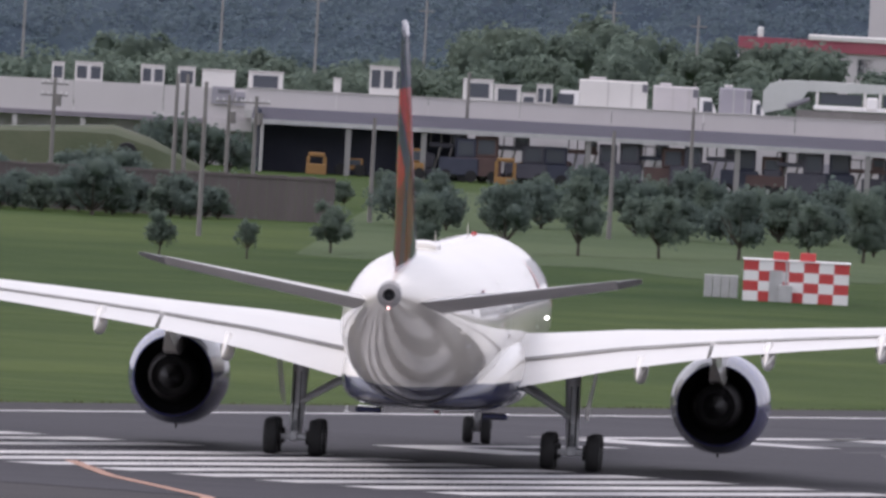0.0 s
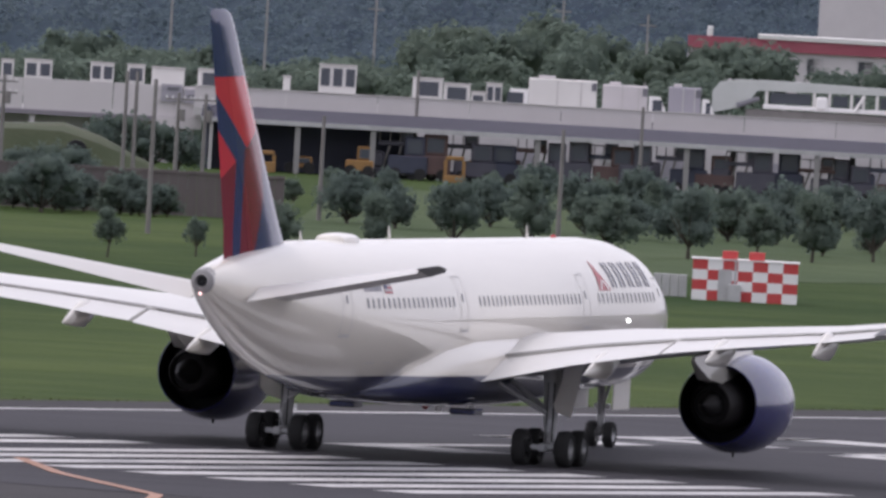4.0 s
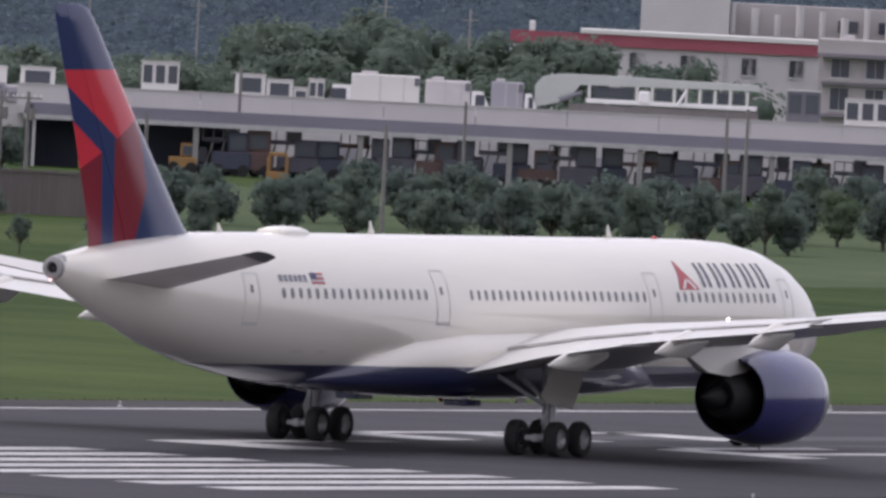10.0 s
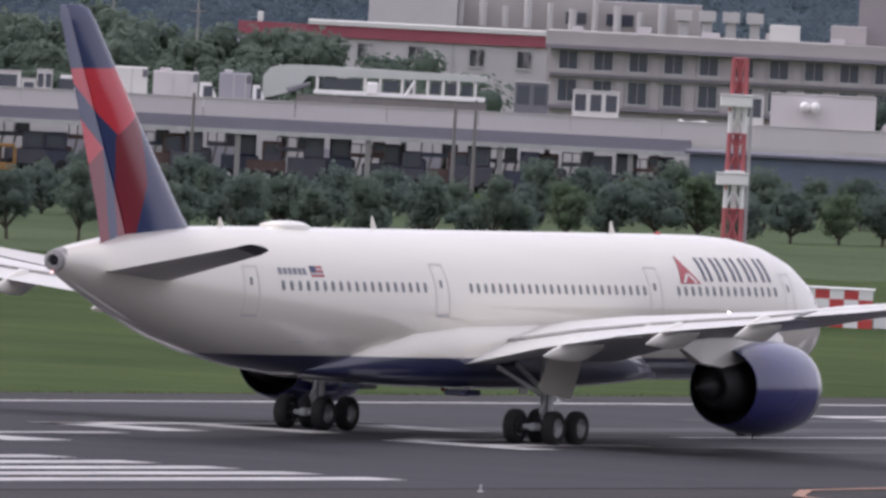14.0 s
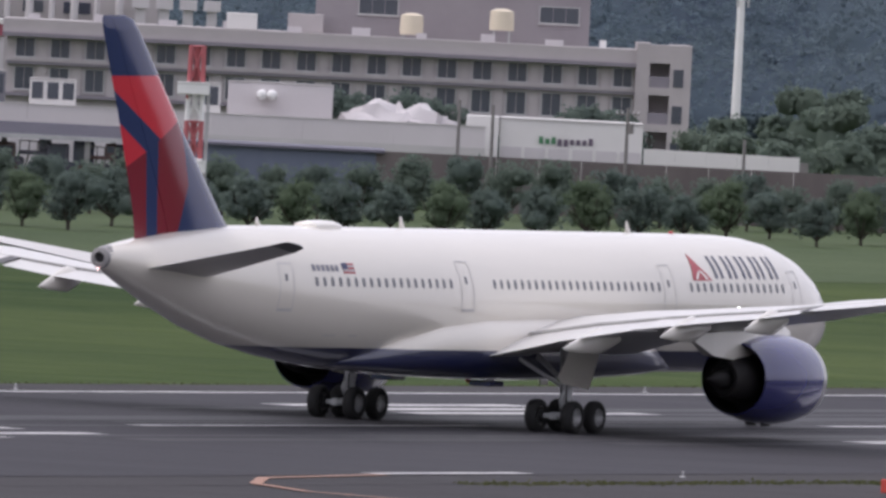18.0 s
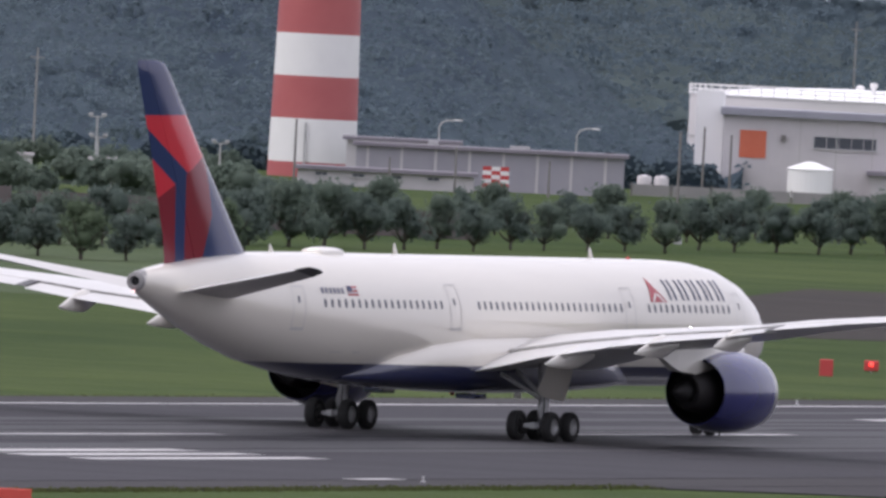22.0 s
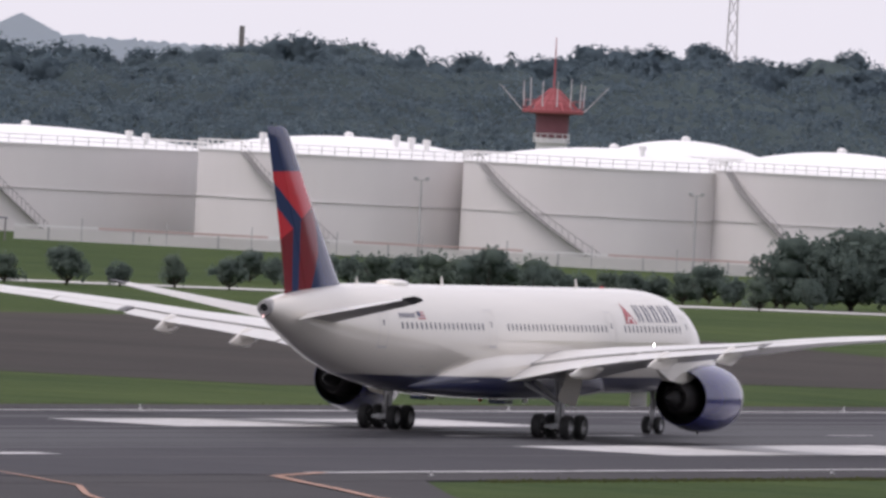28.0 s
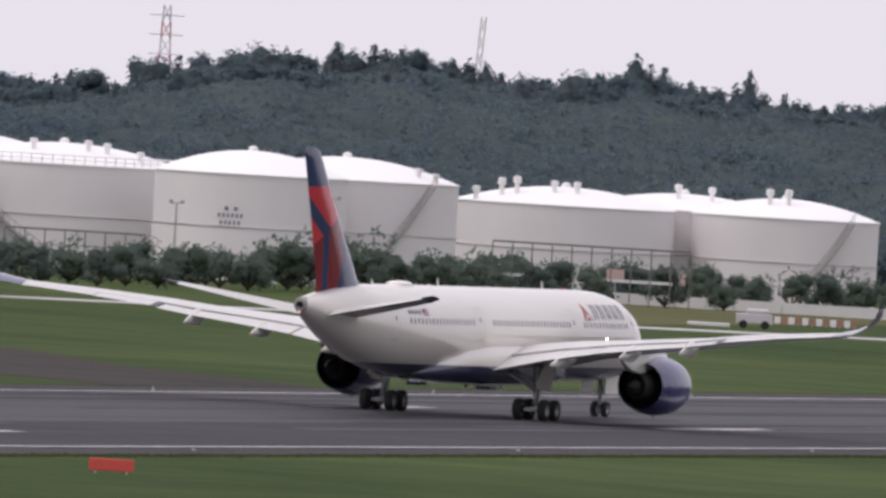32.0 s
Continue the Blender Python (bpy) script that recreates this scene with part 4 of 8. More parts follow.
def crown_points(rng, n, w, h, z0, lobes=17):
    """Scattered centres that fill the shell of an uneven crown made of lobes."""
    lob = []
    for _ in range(lobes):
        up = rng.uniform(0.2, 0.88)
        lob.append((rng.normal(0, 0.42, 2) * w * 0.5 * (1.15 - 0.7 * up), z0 + h * up, rng.uniform(0.13, 0.27) * w))
    lob.append((np.zeros(2), z0 + h * 0.5, 0.3 * w))
    out, face = [], []
    for _ in range(n):
        xy, zc, r = lob[rng.integers(len(lob))]
        d = rng.normal(size=3)
        d /= np.linalg.norm(d)
        rr = r * rng.uniform(0.5, 1.5) ** 0.5
        p = np.array([xy[0] + d[0] * rr, xy[1] + d[1] * rr, zc + d[2] * rr * min(1.0, h / w * 0.9)])
        p[2] = max(p[2], z0 + h * 0.06 * rng.uniform(0.2, 2.5))
        out.append(p)
        face.append((d[0], d[1], d[2] + 0.25))
    return np.array(out), np.array(face), lob


CUBE_V, CUBE_F = [], []
for ax in range(3):
    for sg in (-1, 1):
        for i in range(2):
            for j in range(2):
                f = []
                for di, dj in ((0, 0), (1, 0), (1, 1), (0, 1)):
                    v = [0, 0, 0]
                    v[ax], v[(ax + 1) % 3], v[(ax + 2) % 3] = sg, i + di - 1, j + dj - 1
                    if v not in CUBE_V:
                        CUBE_V.append(v)
                    f.append(CUBE_V.index(v))
                CUBE_F.append(f if sg > 0 else f[::-1])
CUBE_V = np.array(CUBE_V, float)
CUBE_V /= np.linalg.norm(CUBE_V, axis=1)[:, None]
CUBE_F = np.array(CUBE_F)


def cores(rng, balls, squash=1.0):
    """Uneven solid lumps that fill a crown: balls of (x, y, z, radius)."""
    b = np.asarray(balls, float)
    n = len(b)
    wob = 1 + rng.uniform(-0.14, 0.14, (n, len(CUBE_V)))
    co = b[:, None, :3] + CUBE_V[None] * (b[:, 3][:, None] * wob)[..., None] * np.array([1, 1, squash])
    fa = CUBE_F[None] + np.arange(n)[:, None, None] * len(CUBE_V)
    return co.reshape(-1, 3), fa.reshape(-1, 4)


def merge(*sets):
    co, fa, k = [], [], 0
    for c, f in sets:
        co.append(c)
        fa.append(f + k)
        k += len(c)
    return np.concatenate(co), np.concatenate(fa)


M_leafa = mat("orchard_leaves", (0.15, 0.195, 0.165), 0.95, col2=(0.188, 0.232, 0.182), scale=0.6, spec=0.1, island=0.08, thin=0.62)
M_leafb = mat("bush_leaves", (0.138, 0.18, 0.163), 0.95, col2=(0.172, 0.214, 0.18), scale=0.6, spec=0.1, island=0.08, thin=0.62)
M_leafc = mat("fresh_green_leaves", (0.135, 0.18, 0.12), 0.95, col2=(0.165, 0.215, 0.135), scale=0.6, spec=0.1, island=0.06, thin=0.55)
# The blue of distance haze is put into both far-wood leaf colours.
M_wood_a = mat("hazed_woodland_leaves", (0.122, 0.165, 0.2), 0.95, col2=(0.158, 0.202, 0.222), scale=0.05, spec=0.05, island=0.03, thin=0.6)
M_wood_b = mat("hazed_conifer_needles", (0.12, 0.158, 0.18), 0.95, col2=(0.148, 0.186, 0.2), scale=0.05, spec=0.05, island=0.08, thin=0.55)


def make_tree(name, seed, w, h, trunk, leaves, size, n, label, category):
    rng = np.random.default_rng(seed)
    root = empty(name)
    bm = bmesh.new()
    lean = Vector((rng.normal(0, 0.12), rng.normal(0, 0.12), 0))
    top = Vector((0, 0, trunk + h * 0.45)) + lean * trunk
    tube(bm, (0, 0, -0.1), (lean.x * 0.4, lean.y * 0.4, trunk), 0.05 * w ** 0.8, 0.036 * w ** 0.8, 8)
    tube(bm, (lean.x * 0.4, lean.y * 0.4, trunk), top, 0.036 * w ** 0.8, 0.012 * w, 7)
    for i in range(7):
        a = 2 * math.pi * (i + rng.uniform(-0.3, 0.3)) / 7
        b = Vector((lean.x * 0.4, lean.y * 0.4, trunk * rng.uniform(0.75, 1.05)))
        e = Vector((math.cos(a) * w * 0.38, math.sin(a) * w * 0.38, trunk + h * rng.uniform(0.3, 0.65)))
        mid = (b + e) / 2 + Vector((0, 0, -0.05 * h))
        tube(bm, b, mid, 0.022 * w, 0.015 * w, 6)
        tube(bm, mid, e, 0.015 * w, 0.006 * w, 5)
    part("trunk", bm, M_bark, root)
    pts, face, lob = crown_points(rng, n, w, h, trunk * 0.75)
    k = min(1.0, h / w * 0.9)
    co, fa = merge(leaf_cloud(rng, pts, size * 0.95, per=4, out=face, loose=0.8), cores(rng, [(q[0][0], q[0][1], max(q[1], trunk * 0.9 + q[2] * 0.8 * k), q[2] * 0.8) for q in lob[::2]], k))
    ob = new("crown", quads_mesh("crown", co, fa, leaves))
    ob.parent = root
    return tagged(root, label, category)


PLANTED = set()


def plant_row(kinds, rows, group):
    """Copies of the kinds at (bearing, distance, size) rows. The first ones are used up themselves."""
    used = PLANTED
    for i, (az, dist, sc) in enumerate(rows):
        k = kinds[i % len(kinds)]
        m = Matrix.Translation(bear(az, dist)) @ Matrix.Rotation(i * 2.399, 4, "Z") @ Matrix.Diagonal((sc, sc, sc, 1))
        if id(k) in used:
            ob = copy_thing(k, m)
            ob.matrix_basis = m
        else:
            used.add(id(k))
            ob = k
            ob.matrix_basis = m
        tagged(ob, group=group)


rng0 = np.random.default_rng(11)
orchard = [make_tree("tree", 20 + i, 3.2 + 0.4 * (i % 3), 3.9 + 0.35 * (i % 4), 1.0, (M_leafa, M_leafa, M_leafb)[i % 3], 0.26, 620, "small round green orchard tree on mown grass", "tree") for i in range(6)]
rows = [(-2.645, 1152, 0.72), (-2.36, 1170, 0.7), (-2.13, 1180, 0.8), (-1.918, 1185, 0.92), (-1.68, 1190, 0.86), (-1.445, 1200, 0.9), (-1.24, 1215, 0.84), (-1.08, 1212, 0.86), (-0.9, 1225, 0.84), (-0.7, 1240, 0.86)]
rows += [(-2.5 + 0.185 * i + 0.05 * rng0.normal(), 1290 + 14 * rng0.normal(), 0.55 + 0.12 * rng0.random()) for i in range(11)]
rows = [(a, d, k * 0.97) for a, d, k in rows]
plant_row(orchard, rows, "orchard trees beside the runway")
saplings = [make_tree("tree", 30 + i, 1.7, 2.2, 0.8, M_leafa, 0.17, 300, "slender young green tree on mown grass", "tree") for i in range(2)]
plant_row(saplings, [(-3.15, 1106, 1.0), (-2.89, 1122, 0.88)], "young trees beside the runway")
belt = [make_tree("tree", 40 + i, 4.4 + 0.6 * (i % 3), 4.0 + 0.3 * (i % 4), 0.7, (M_leafb, M_leafa, M_leafc, M_leafb)[i % 4], 0.28, 620, "dense dark green tree in a shelter belt", "tree") for i in range(6)]
rows = []
az = -0.62
while az < 2.85:
    rows.append((az, 1300 + 34 * az + 10 * rng0.normal(), 0.68 + 0.2 * rng0.random()))
    rows.append((az + 0.06, 1365 + 34 * az + 10 * rng0.normal(), 0.68 + 0.24 * rng0.random()))
    az += 0.125 + 0.03 * rng0.random()
plant_row(belt, rows, "shelter belt trees")
depot_trees = [make_tree("tree", 60 + i, 5.0 + 0.6 * (i % 3), 4.8 + 0.3 * (i % 3), 0.8, (M_leafb, M_leafa, M_leafb)[i % 3], 0.3, 640, "spreading dark green tree in an open row", "tree") for i in range(5)]
rows = []
az = 2.75
while az < 5.75:
    d = 1470 + (1600 - 1470) * min(1, (az - 2.75) / 1.8) if az < 4.75 else 1530
    rows.append((az, d + 8 * rng0.normal(), 0.64 + 0.28 * rng0.random()))
    if rng0.random() < 0.8:
        rows.append((az + 0.06, d + 85 + 14 * rng0.normal(), 0.66 + 0.18 * rng0.random()))
    az += 0.092 + 0.035 * rng0.random()
rngd = np.random.default_rng(12)
rows += [(a + 0.015 * rngd.normal(), 1680 + 12 * rngd.normal(), (0.72 if a < 5.12 else 0.88 if a < 5.58 else 0.66) + 0.16 * rngd.random()) for a in np.arange(4.85, 6.1, 0.07)]
plant_row(depot_trees, rows, "trees before the depot")
bushes = [make_tree("bush", 80 + i, 2.9 + 0.3 * i, 2.4 + 0.2 * i, 0.25, (M_leafb, M_leafa)[i % 2], 0.26, 420, "low rounded green bush on the grass", "bush") for i in range(3)]
rows = [(5.95, 1640, 0.9), (6.1, 1650, 0.8), (6.25, 1648, 1.0), (6.42, 1654, 1.05), (6.58, 1650, 0.9), (6.76, 1656, 1.1), (6.92, 1662, 0.85), (7.08, 1675, 1.0), (7.24, 1680, 0.9), (7.42, 1690, 0.85), (7.85, 1720, 1.3), (8.0, 1725, 1.45), (8.14, 1722, 1.2), (8.42, 1740, 0.9), (8.62, 1760, 0.8)]
rows += [(az, 1640 + 20 * rng0.normal(), 1.0 + 0.3 * rng0.random()) for az in np.arange(5.35, 5.95, 0.11)]
rows += [(-3.8 + 0.085 * i, 1300 + 30 * rng0.random(), 0.55 + 0.3 * rng0.random()) for i in range(11)]
rows += [(-3.35, 1236, 1.25), (-3.29, 1240, 0.9), (-3.5, 1240, 0.8), (-3.06, 1242, 0.6), (-3.62, 1240, 0.8), (-3.16, 1243, 0.7)]
rows += [(-2.45 + 0.14 * i, 1255 + 9 * rng0.normal(), 0.8 + 0.4 * rng0.random()) for i in range(14)]
rows += [(-2.6 + 0.1 * i + 0.03 * rng0.normal(), 1325 + 10 * rng0.normal(), (0.42 if i < 7 else 0.85) + 0.45 * rng0.random() * (0.5 if i < 7 else 1.0)) for i in range(19)]
rows += [(7.3 + 0.075 * i, 1738 + 6 * rng0.normal(), 0.85 + 0.4 * rng0.random()) for i in range(23)]
rows += [(4.65 + 0.08 * i, 1715 + 8 * rng0.normal(), 0.8 + 0.4 * rng0.random()) for i in range(22)]
rows += [(-3.78 + 0.058 * i + 0.02 * rng0.normal(), 1247 - 3 * rng0.random(), 0.72 + 0.32 * rng0.random()) for i in range(15)]
rows += [(-3.42 + 0.05 * i, 1320 + 6 * rng0.normal(), 0.8 + 0.4 * rng0.random()) for i in range(4)] + [(-3.18 + 0.075 * i, 1440, 1.1 + 0.5 * rng0.random()) for i in range(4)]
plant_row(bushes, rows, "bushes on the grass")
thicket = [make_tree("bush", 95 + i, 7.2, 5.6, 0.4, M_leafb, 0.36, 900, "large dense dark green thicket", "bush") for i in range(2)]
plant_row(thicket, [(0.86, 1550, 0.62), (0.95, 1556, 0.72), (1.03, 1552, 0.86), (1.1, 1550, 1.0), (1.165, 1553, 1.25), (1.225, 1550, 0.95), (1.28, 1556, 0.72)], "shrubs before the cream building")
plant_row(thicket, [(0.36, 1702, 0.86), (0.45, 1704, 1.0), (0.53, 1700, 0.9), (0.62, 1703, 1.02), (0.71, 1700, 0.95)], "shrubs before the cream building")
plant_row(thicket, [(8.85, 1750, 0.85), (8.95, 1748, 1.1), (9.07, 1752, 1.3), (9.2, 1750, 1.28), (9.33, 1756, 1.05), (9.44, 1754, 0.85)], "thicket")
far_row = [make_tree("tree", 110 + i, 6.2 + 0.5 * (i % 3), 5.0 + 0.4 * (i % 3), 0.3, (M_leafb, M_leafa, M_leafa)[i % 3], 0.33, 620, "bushy olive green tree in a hedgerow", "tree") for i in range(5)]
rows = []
az = 9.42
while az < 12.5:
    d = 1850 + 70 * (az - 9.42)
    rows.append((az, d + 10 * rng0.normal(), (0.95 if 10.24 < az < 10.6 else 0.62 if az < 11 else 0.56) + 0.26 * rng0.random()))
    if rng0.random() < 0.6:
        rows.append((az + 0.04, d + 35, (0.64 if az < 11 else 0.56) + 0.22 * rng0.random()))
    az += 0.08 + 0.04 * rng0.random()
plant_row(far_row, rows, "hedgerow trees before the tanks")

# woods on the rise behind everything
TOPS = ((-5.0, 0.05), (3.6, 0.0), (4.4, -0.03), (4.69, -0.048), (4.83, -0.06), (4.95, -0.11), (5.21, -0.092), (5.44, -0.08), (5.72, -0.024), (5.82, -0.035), (5.95, -0.01), (6.01, -0.07), (6.2, -0.04), (6.4, -0.038), (6.51, -0.058), (6.64, -0.09), (6.755, -0.05), (6.89, -0.08), (7.1, -0.05), (7.6, -0.01), (7.7, -0.035), (7.785, -0.05), (7.845, -0.055), (7.88, -0.033), (7.98, -0.02), (8.09, -0.008), (8.143, -0.032), (8.23, -0.006), (8.29, 0.022), (8.37, 0.025), (8.43, 0.014), (8.57, 0.032), (8.64, 0.024), (8.73, 0.012), (8.81, -0.01), (8.88, -0.006), (8.94, 0.026), (9.06, 0.014), (9.23, -0.032), (9.4, -0.075), (9.53, -0.09), (9.66, -0.07), (9.8, -0.068), (9.92, -0.02), (10.07, -0.01), (10.19, 0.028), (10.27, 0.04), (10.39, 0.02), (10.5, 0.042), (10.64, 0.06), (10.74, 0.036), (10.95, 0.015), (11.05, -0.01), (11.15, 0.0), (11.33, 0.035), (11.6, -0.01), (12.03, -0.03), (13.0, -0.05))
# tops of the nearer trees behind the garage and by the low wall
NEAR_A = ((-5.0, -0.6), (-3.53, -0.6), (-3.37, -0.555), (-3.24, -0.5), (-3.1, -0.525), (-2.87, -0.55), (-2.47, -0.54), (-2.28, -0.46), (-2.16, -0.41), (-1.97, -0.385), (-1.8, -0.385), (-1.65, -0.45), (-1.5, -0.44), (-1.38, -0.4), (-1.2, -0.41), (-1.12, -0.47), (-1.0, -0.48), (-0.85, -0.51), (-0.3, -0.6))
NEAR_B = ((1.4, -0.62), (1.475, -0.615), (1.56, -0.57), (1.75, -0.58), (1.8, -0.485), (1.88, -0.465), (1.97, -0.51), (2.07, -0.58), (2.2, -0.6), (2.45, -0.61), (2.65, -0.57), (2.8, -0.6), (2.95, -0.64))


def top_el(az, tops=TOPS):
    return float(np.interp(az, [p[0] for p in tops], [p[1] for p in tops]))


def woods(name, seed, az0, az1, d0, d1, rows_n, step, leaves, leaves2, label, low=-0.42, conifer=0.0, tops=TOPS, tall=(8, 13), wide=(5.5, 9.5), lift=0.0):
    """A wooded slope: ranks of trees that rise towards the skyline."""
    rng = np.random.default_rng(seed)
    parts = ([], [])
    faces = ([], [])
    balls = ([], [])
    for r in range(rows_n):
        k = r / (rows_n - 1)
        dist = d0 + (d1 - d0) * k
        az = az0 + rng.random() * step
        while az < az1:
            d = dist + rng.normal(0, 12)
            el_top = low + (top_el(az, tops) - low) * k ** 0.8
            if r == rows_n - 1:
                el_top += (-0.004 if tops is TOPS else 0.0) + lift + rng.normal(0, 0.007 + 0.007 * conifer)
            else:
                el_top += rng.normal(-0.01, 0.012)
            fir = rng.random() < conifer
            if fir and conifer > 0.5 and r >= rows_n - 2:
                el_top += 0.018 * abs(rng.normal())
            ztop = height(el_top, d)
            hgt = rng.uniform(*tall)
            w = rng.uniform(*wide)
            c = bear(az, d)
            n = (220 if r >= rows_n - 2 else 62) if tops is TOPS else 230
            if fir:
                t = rng.random(n) ** 0.7
                a = rng.uniform(0, 2 * math.pi, n)
                rr = w * 0.4 * np.minimum(1.0, 2.3 * t) ** 0.9 * rng.uniform(0.75, 1, n)
                pts = np.stack([c.x + rr * np.cos(a), c.y + rr * np.sin(a), ztop - t * hgt], 1)
                dd = np.stack([np.cos(a), np.sin(a), np.full(n, 0.55)], 1)
                if r >= rows_n - 2 or tops is not TOPS:
                    balls[1].extend([(c.x, c.y, ztop - hgt * (q + 0.03), w * 0.31 * min(1.0, 2.3 * q)) for q in (0.08, 0.15, 0.23, 0.32, 0.45, 0.62)])
            else:
                lobes = [(rng.normal(0, 0.3 * w), rng.normal(0, 0.25 * w), ztop - rng.uniform(0.12, 0.36) * hgt, rng.uniform(0.2, 0.34) * w) for _ in range(5)] + [(0, 0, ztop - 0.3 * w, 0.33 * w)]
                li = rng.integers(0, 6, n)
                L = np.array(lobes)[li]
                dd = rng.normal(size=(n, 3))
                dd /= np.linalg.norm(dd, axis=1)[:, None]
                dd[:, 2] = np.where(dd[:, 2] < -0.15, -dd[:, 2], dd[:, 2])
                last = r >= rows_n - 2
                if last or tops is not TOPS:
                    balls[0].extend([(c.x + q[0], c.y + q[1], q[2], q[3] * (0.74 if last else 0.58)) for q in lobes[0 if last else 3:]] + [(c.x, c.y, ztop - hgt * 0.75, w * 0.34)])
                pts = L[:, :3] + dd * L[:, 3:4] * rng.uniform(0.8, 1.06, (n, 1))
                pts[:, 0] += c.x
                pts[:, 1] += c.y
            parts[1 if fir else 0].append(pts)
            faces[1 if fir else 0].append(dd + np.array([0, 0, 0.9 if tops is TOPS else 0.5]))
            az += step * rng.uniform(0.7, 1.3) * (0.52 if r >= rows_n - 2 and tops is TOPS else 1.0)
    obs = []
    for pp, ff, bb, leaf, nm in ((parts[0], faces[0], balls[0], leaves, name), (parts[1], faces[1], balls[1], leaves2, name)):
        if not pp:
            continue
        co, fa = merge(leaf_cloud(rng, np.concatenate(pp), 0.52 if tops is TOPS else 0.45, per=3, flat=1.0, out=np.concatenate(ff), loose=0.4), cores(rng, bb))
        ob = new(nm, quads_mesh(nm, co, fa, leaf))
        obs.append(tagged(ob, label, "woods", kind="stuff"))
    return obs


def canopy(name, seed, az0, az1, d0, d1, low, count, under, leaves, label, fade=99.0):
    """A closed roof of crowns over a wooded slope: an uneven sheet and the leaf clumps that lie on it."""
    rng = np.random.default_rng(seed)

    def crest(az, k):
        d = d0 + (d1 - d0) * k
        e = low + (top_el(az) - low) * k ** 0.8 * min(1.0, max(0.0, (fade - az) / 0.9))
        u, v = radians(az) * d / 6.5, d / 75.0
        near = noise.voronoi(Vector((u, v, seed)))[0][0]
        bulge = max(0.0, 1 - 1.25 * near * near) ** 0.5
        z = height(e, d) - 4.6 + 4.0 * bulge + 0.5 * noise.noise(Vector((u * 4.5, v * 9, 1.5))) + 1.2 * noise.noise(Vector((u * 0.35, v * 0.5, 7.5)))
        return d, z - 0.5 * max(0.0, k - 0.9) / 0.1, bulge

    bm = bmesh.new()
    lo = []
    azs = np.arange(az0, az1, 0.016)
    for k in (-1.0, *np.linspace(0, 1, 84), 2.0):
        ring = []
        for az in azs:
            d, z, _ = crest(az, min(max(k, 0.0), 1.0))
            ring.append(bear(az, d + (12 if k > 1 else 0), z if 0 <= k <= 1 else -0.5))
        lo.append(ring)
    rings(bm, lo, close=False)
    bmesh.ops.recalc_face_normals(bm, faces=bm.faces)
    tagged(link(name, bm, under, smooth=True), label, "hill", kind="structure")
    pts = []
    for az, k in zip(rng.uniform(az0, az1, count), rng.random(count) - 0.06):
        d, z, bulge = crest(az, max(k, 0.0))
        if bulge > 0.62 or k <= 0:
            pts.append(bear(az, d - rng.random(), z + 0.1 if k > 0 else z * rng.random()))
    co, fa = leaf_cloud(rng, np.array([tuple(q) for q in pts]), 0.62, per=3, flat=1.0, out=np.tile((0.0, -0.55, 1.0), (len(pts), 1)), loose=0.35)
    tagged(new("canopy_leaves", quads_mesh("canopy_leaves", co, fa, leaves)), "dense distant treetop leaves, haze in their colour", "leaves", kind="stuff")


# These treetop colours also carry haze in their blue.
M_rise = mat("hazed_rise_treetops", (0.022, 0.034, 0.052), 0.95, col2=(0.058, 0.08, 0.095), scale=0.2, bump=0.5, spec=0.05, stretch=(1, 0.09, 1))
M_ridge = mat("hazed_ridge_treetops", (0.022, 0.033, 0.04), 0.95, col2=(0.066, 0.088, 0.086), scale=0.2, bump=0.5, spec=0.05, stretch=(1, 0.09, 1))
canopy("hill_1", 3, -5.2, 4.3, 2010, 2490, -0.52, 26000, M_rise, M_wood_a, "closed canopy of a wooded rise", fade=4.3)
woods("woods", 201, -4.9, 3.45, 2000, 2480, 10, 0.15, M_wood_a, M_wood_b, "mixed woods on a rise, haze in their colour", low=-0.5, conifer=0.15)
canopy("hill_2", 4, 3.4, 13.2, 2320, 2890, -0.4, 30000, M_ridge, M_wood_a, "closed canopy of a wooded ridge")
woods("woods", 202, 3.3, 9.6, 2310, 2880, 10, 0.125, M_wood_a, M_wood_b, "dense woods below a pale sky, haze in their colour", low=-0.36, conifer=0.25)
woods("woods", 203, 9.5, 13.0, 2310, 2880, 10, 0.09, M_wood_a, M_wood_b, "conifer woods with pointed tree tops, haze in their colour", low=-0.36, conifer=0.65, lift=0.012)
# nearer woods between the buildings
woods("woods", 204, -4.8, -0.84, 1570, 1690, 4, 0.17, M_leafa, M_wood_b, "green leafy woods behind the garage", low=-0.58, tops=NEAR_A, tall=(6, 9), wide=(4.5, 7.5))
woods("woods", 205, 1.47, 2.9, 1690, 1790, 3, 0.13, M_leafa, M_wood_b, "leafy trees beside the low white wall", low=-0.64, tops=NEAR_B, tall=(4, 6), wide=(3.5, 5.5))

# distant peak and ridges with a wooded outline, haze put into their colour
M_far = mat("hazed_distant_hill", (0.5, 0.56, 0.65), 0.95, col2=(0.56, 0.61, 0.69), scale=0.01)
rngh = np.random.default_rng(31)
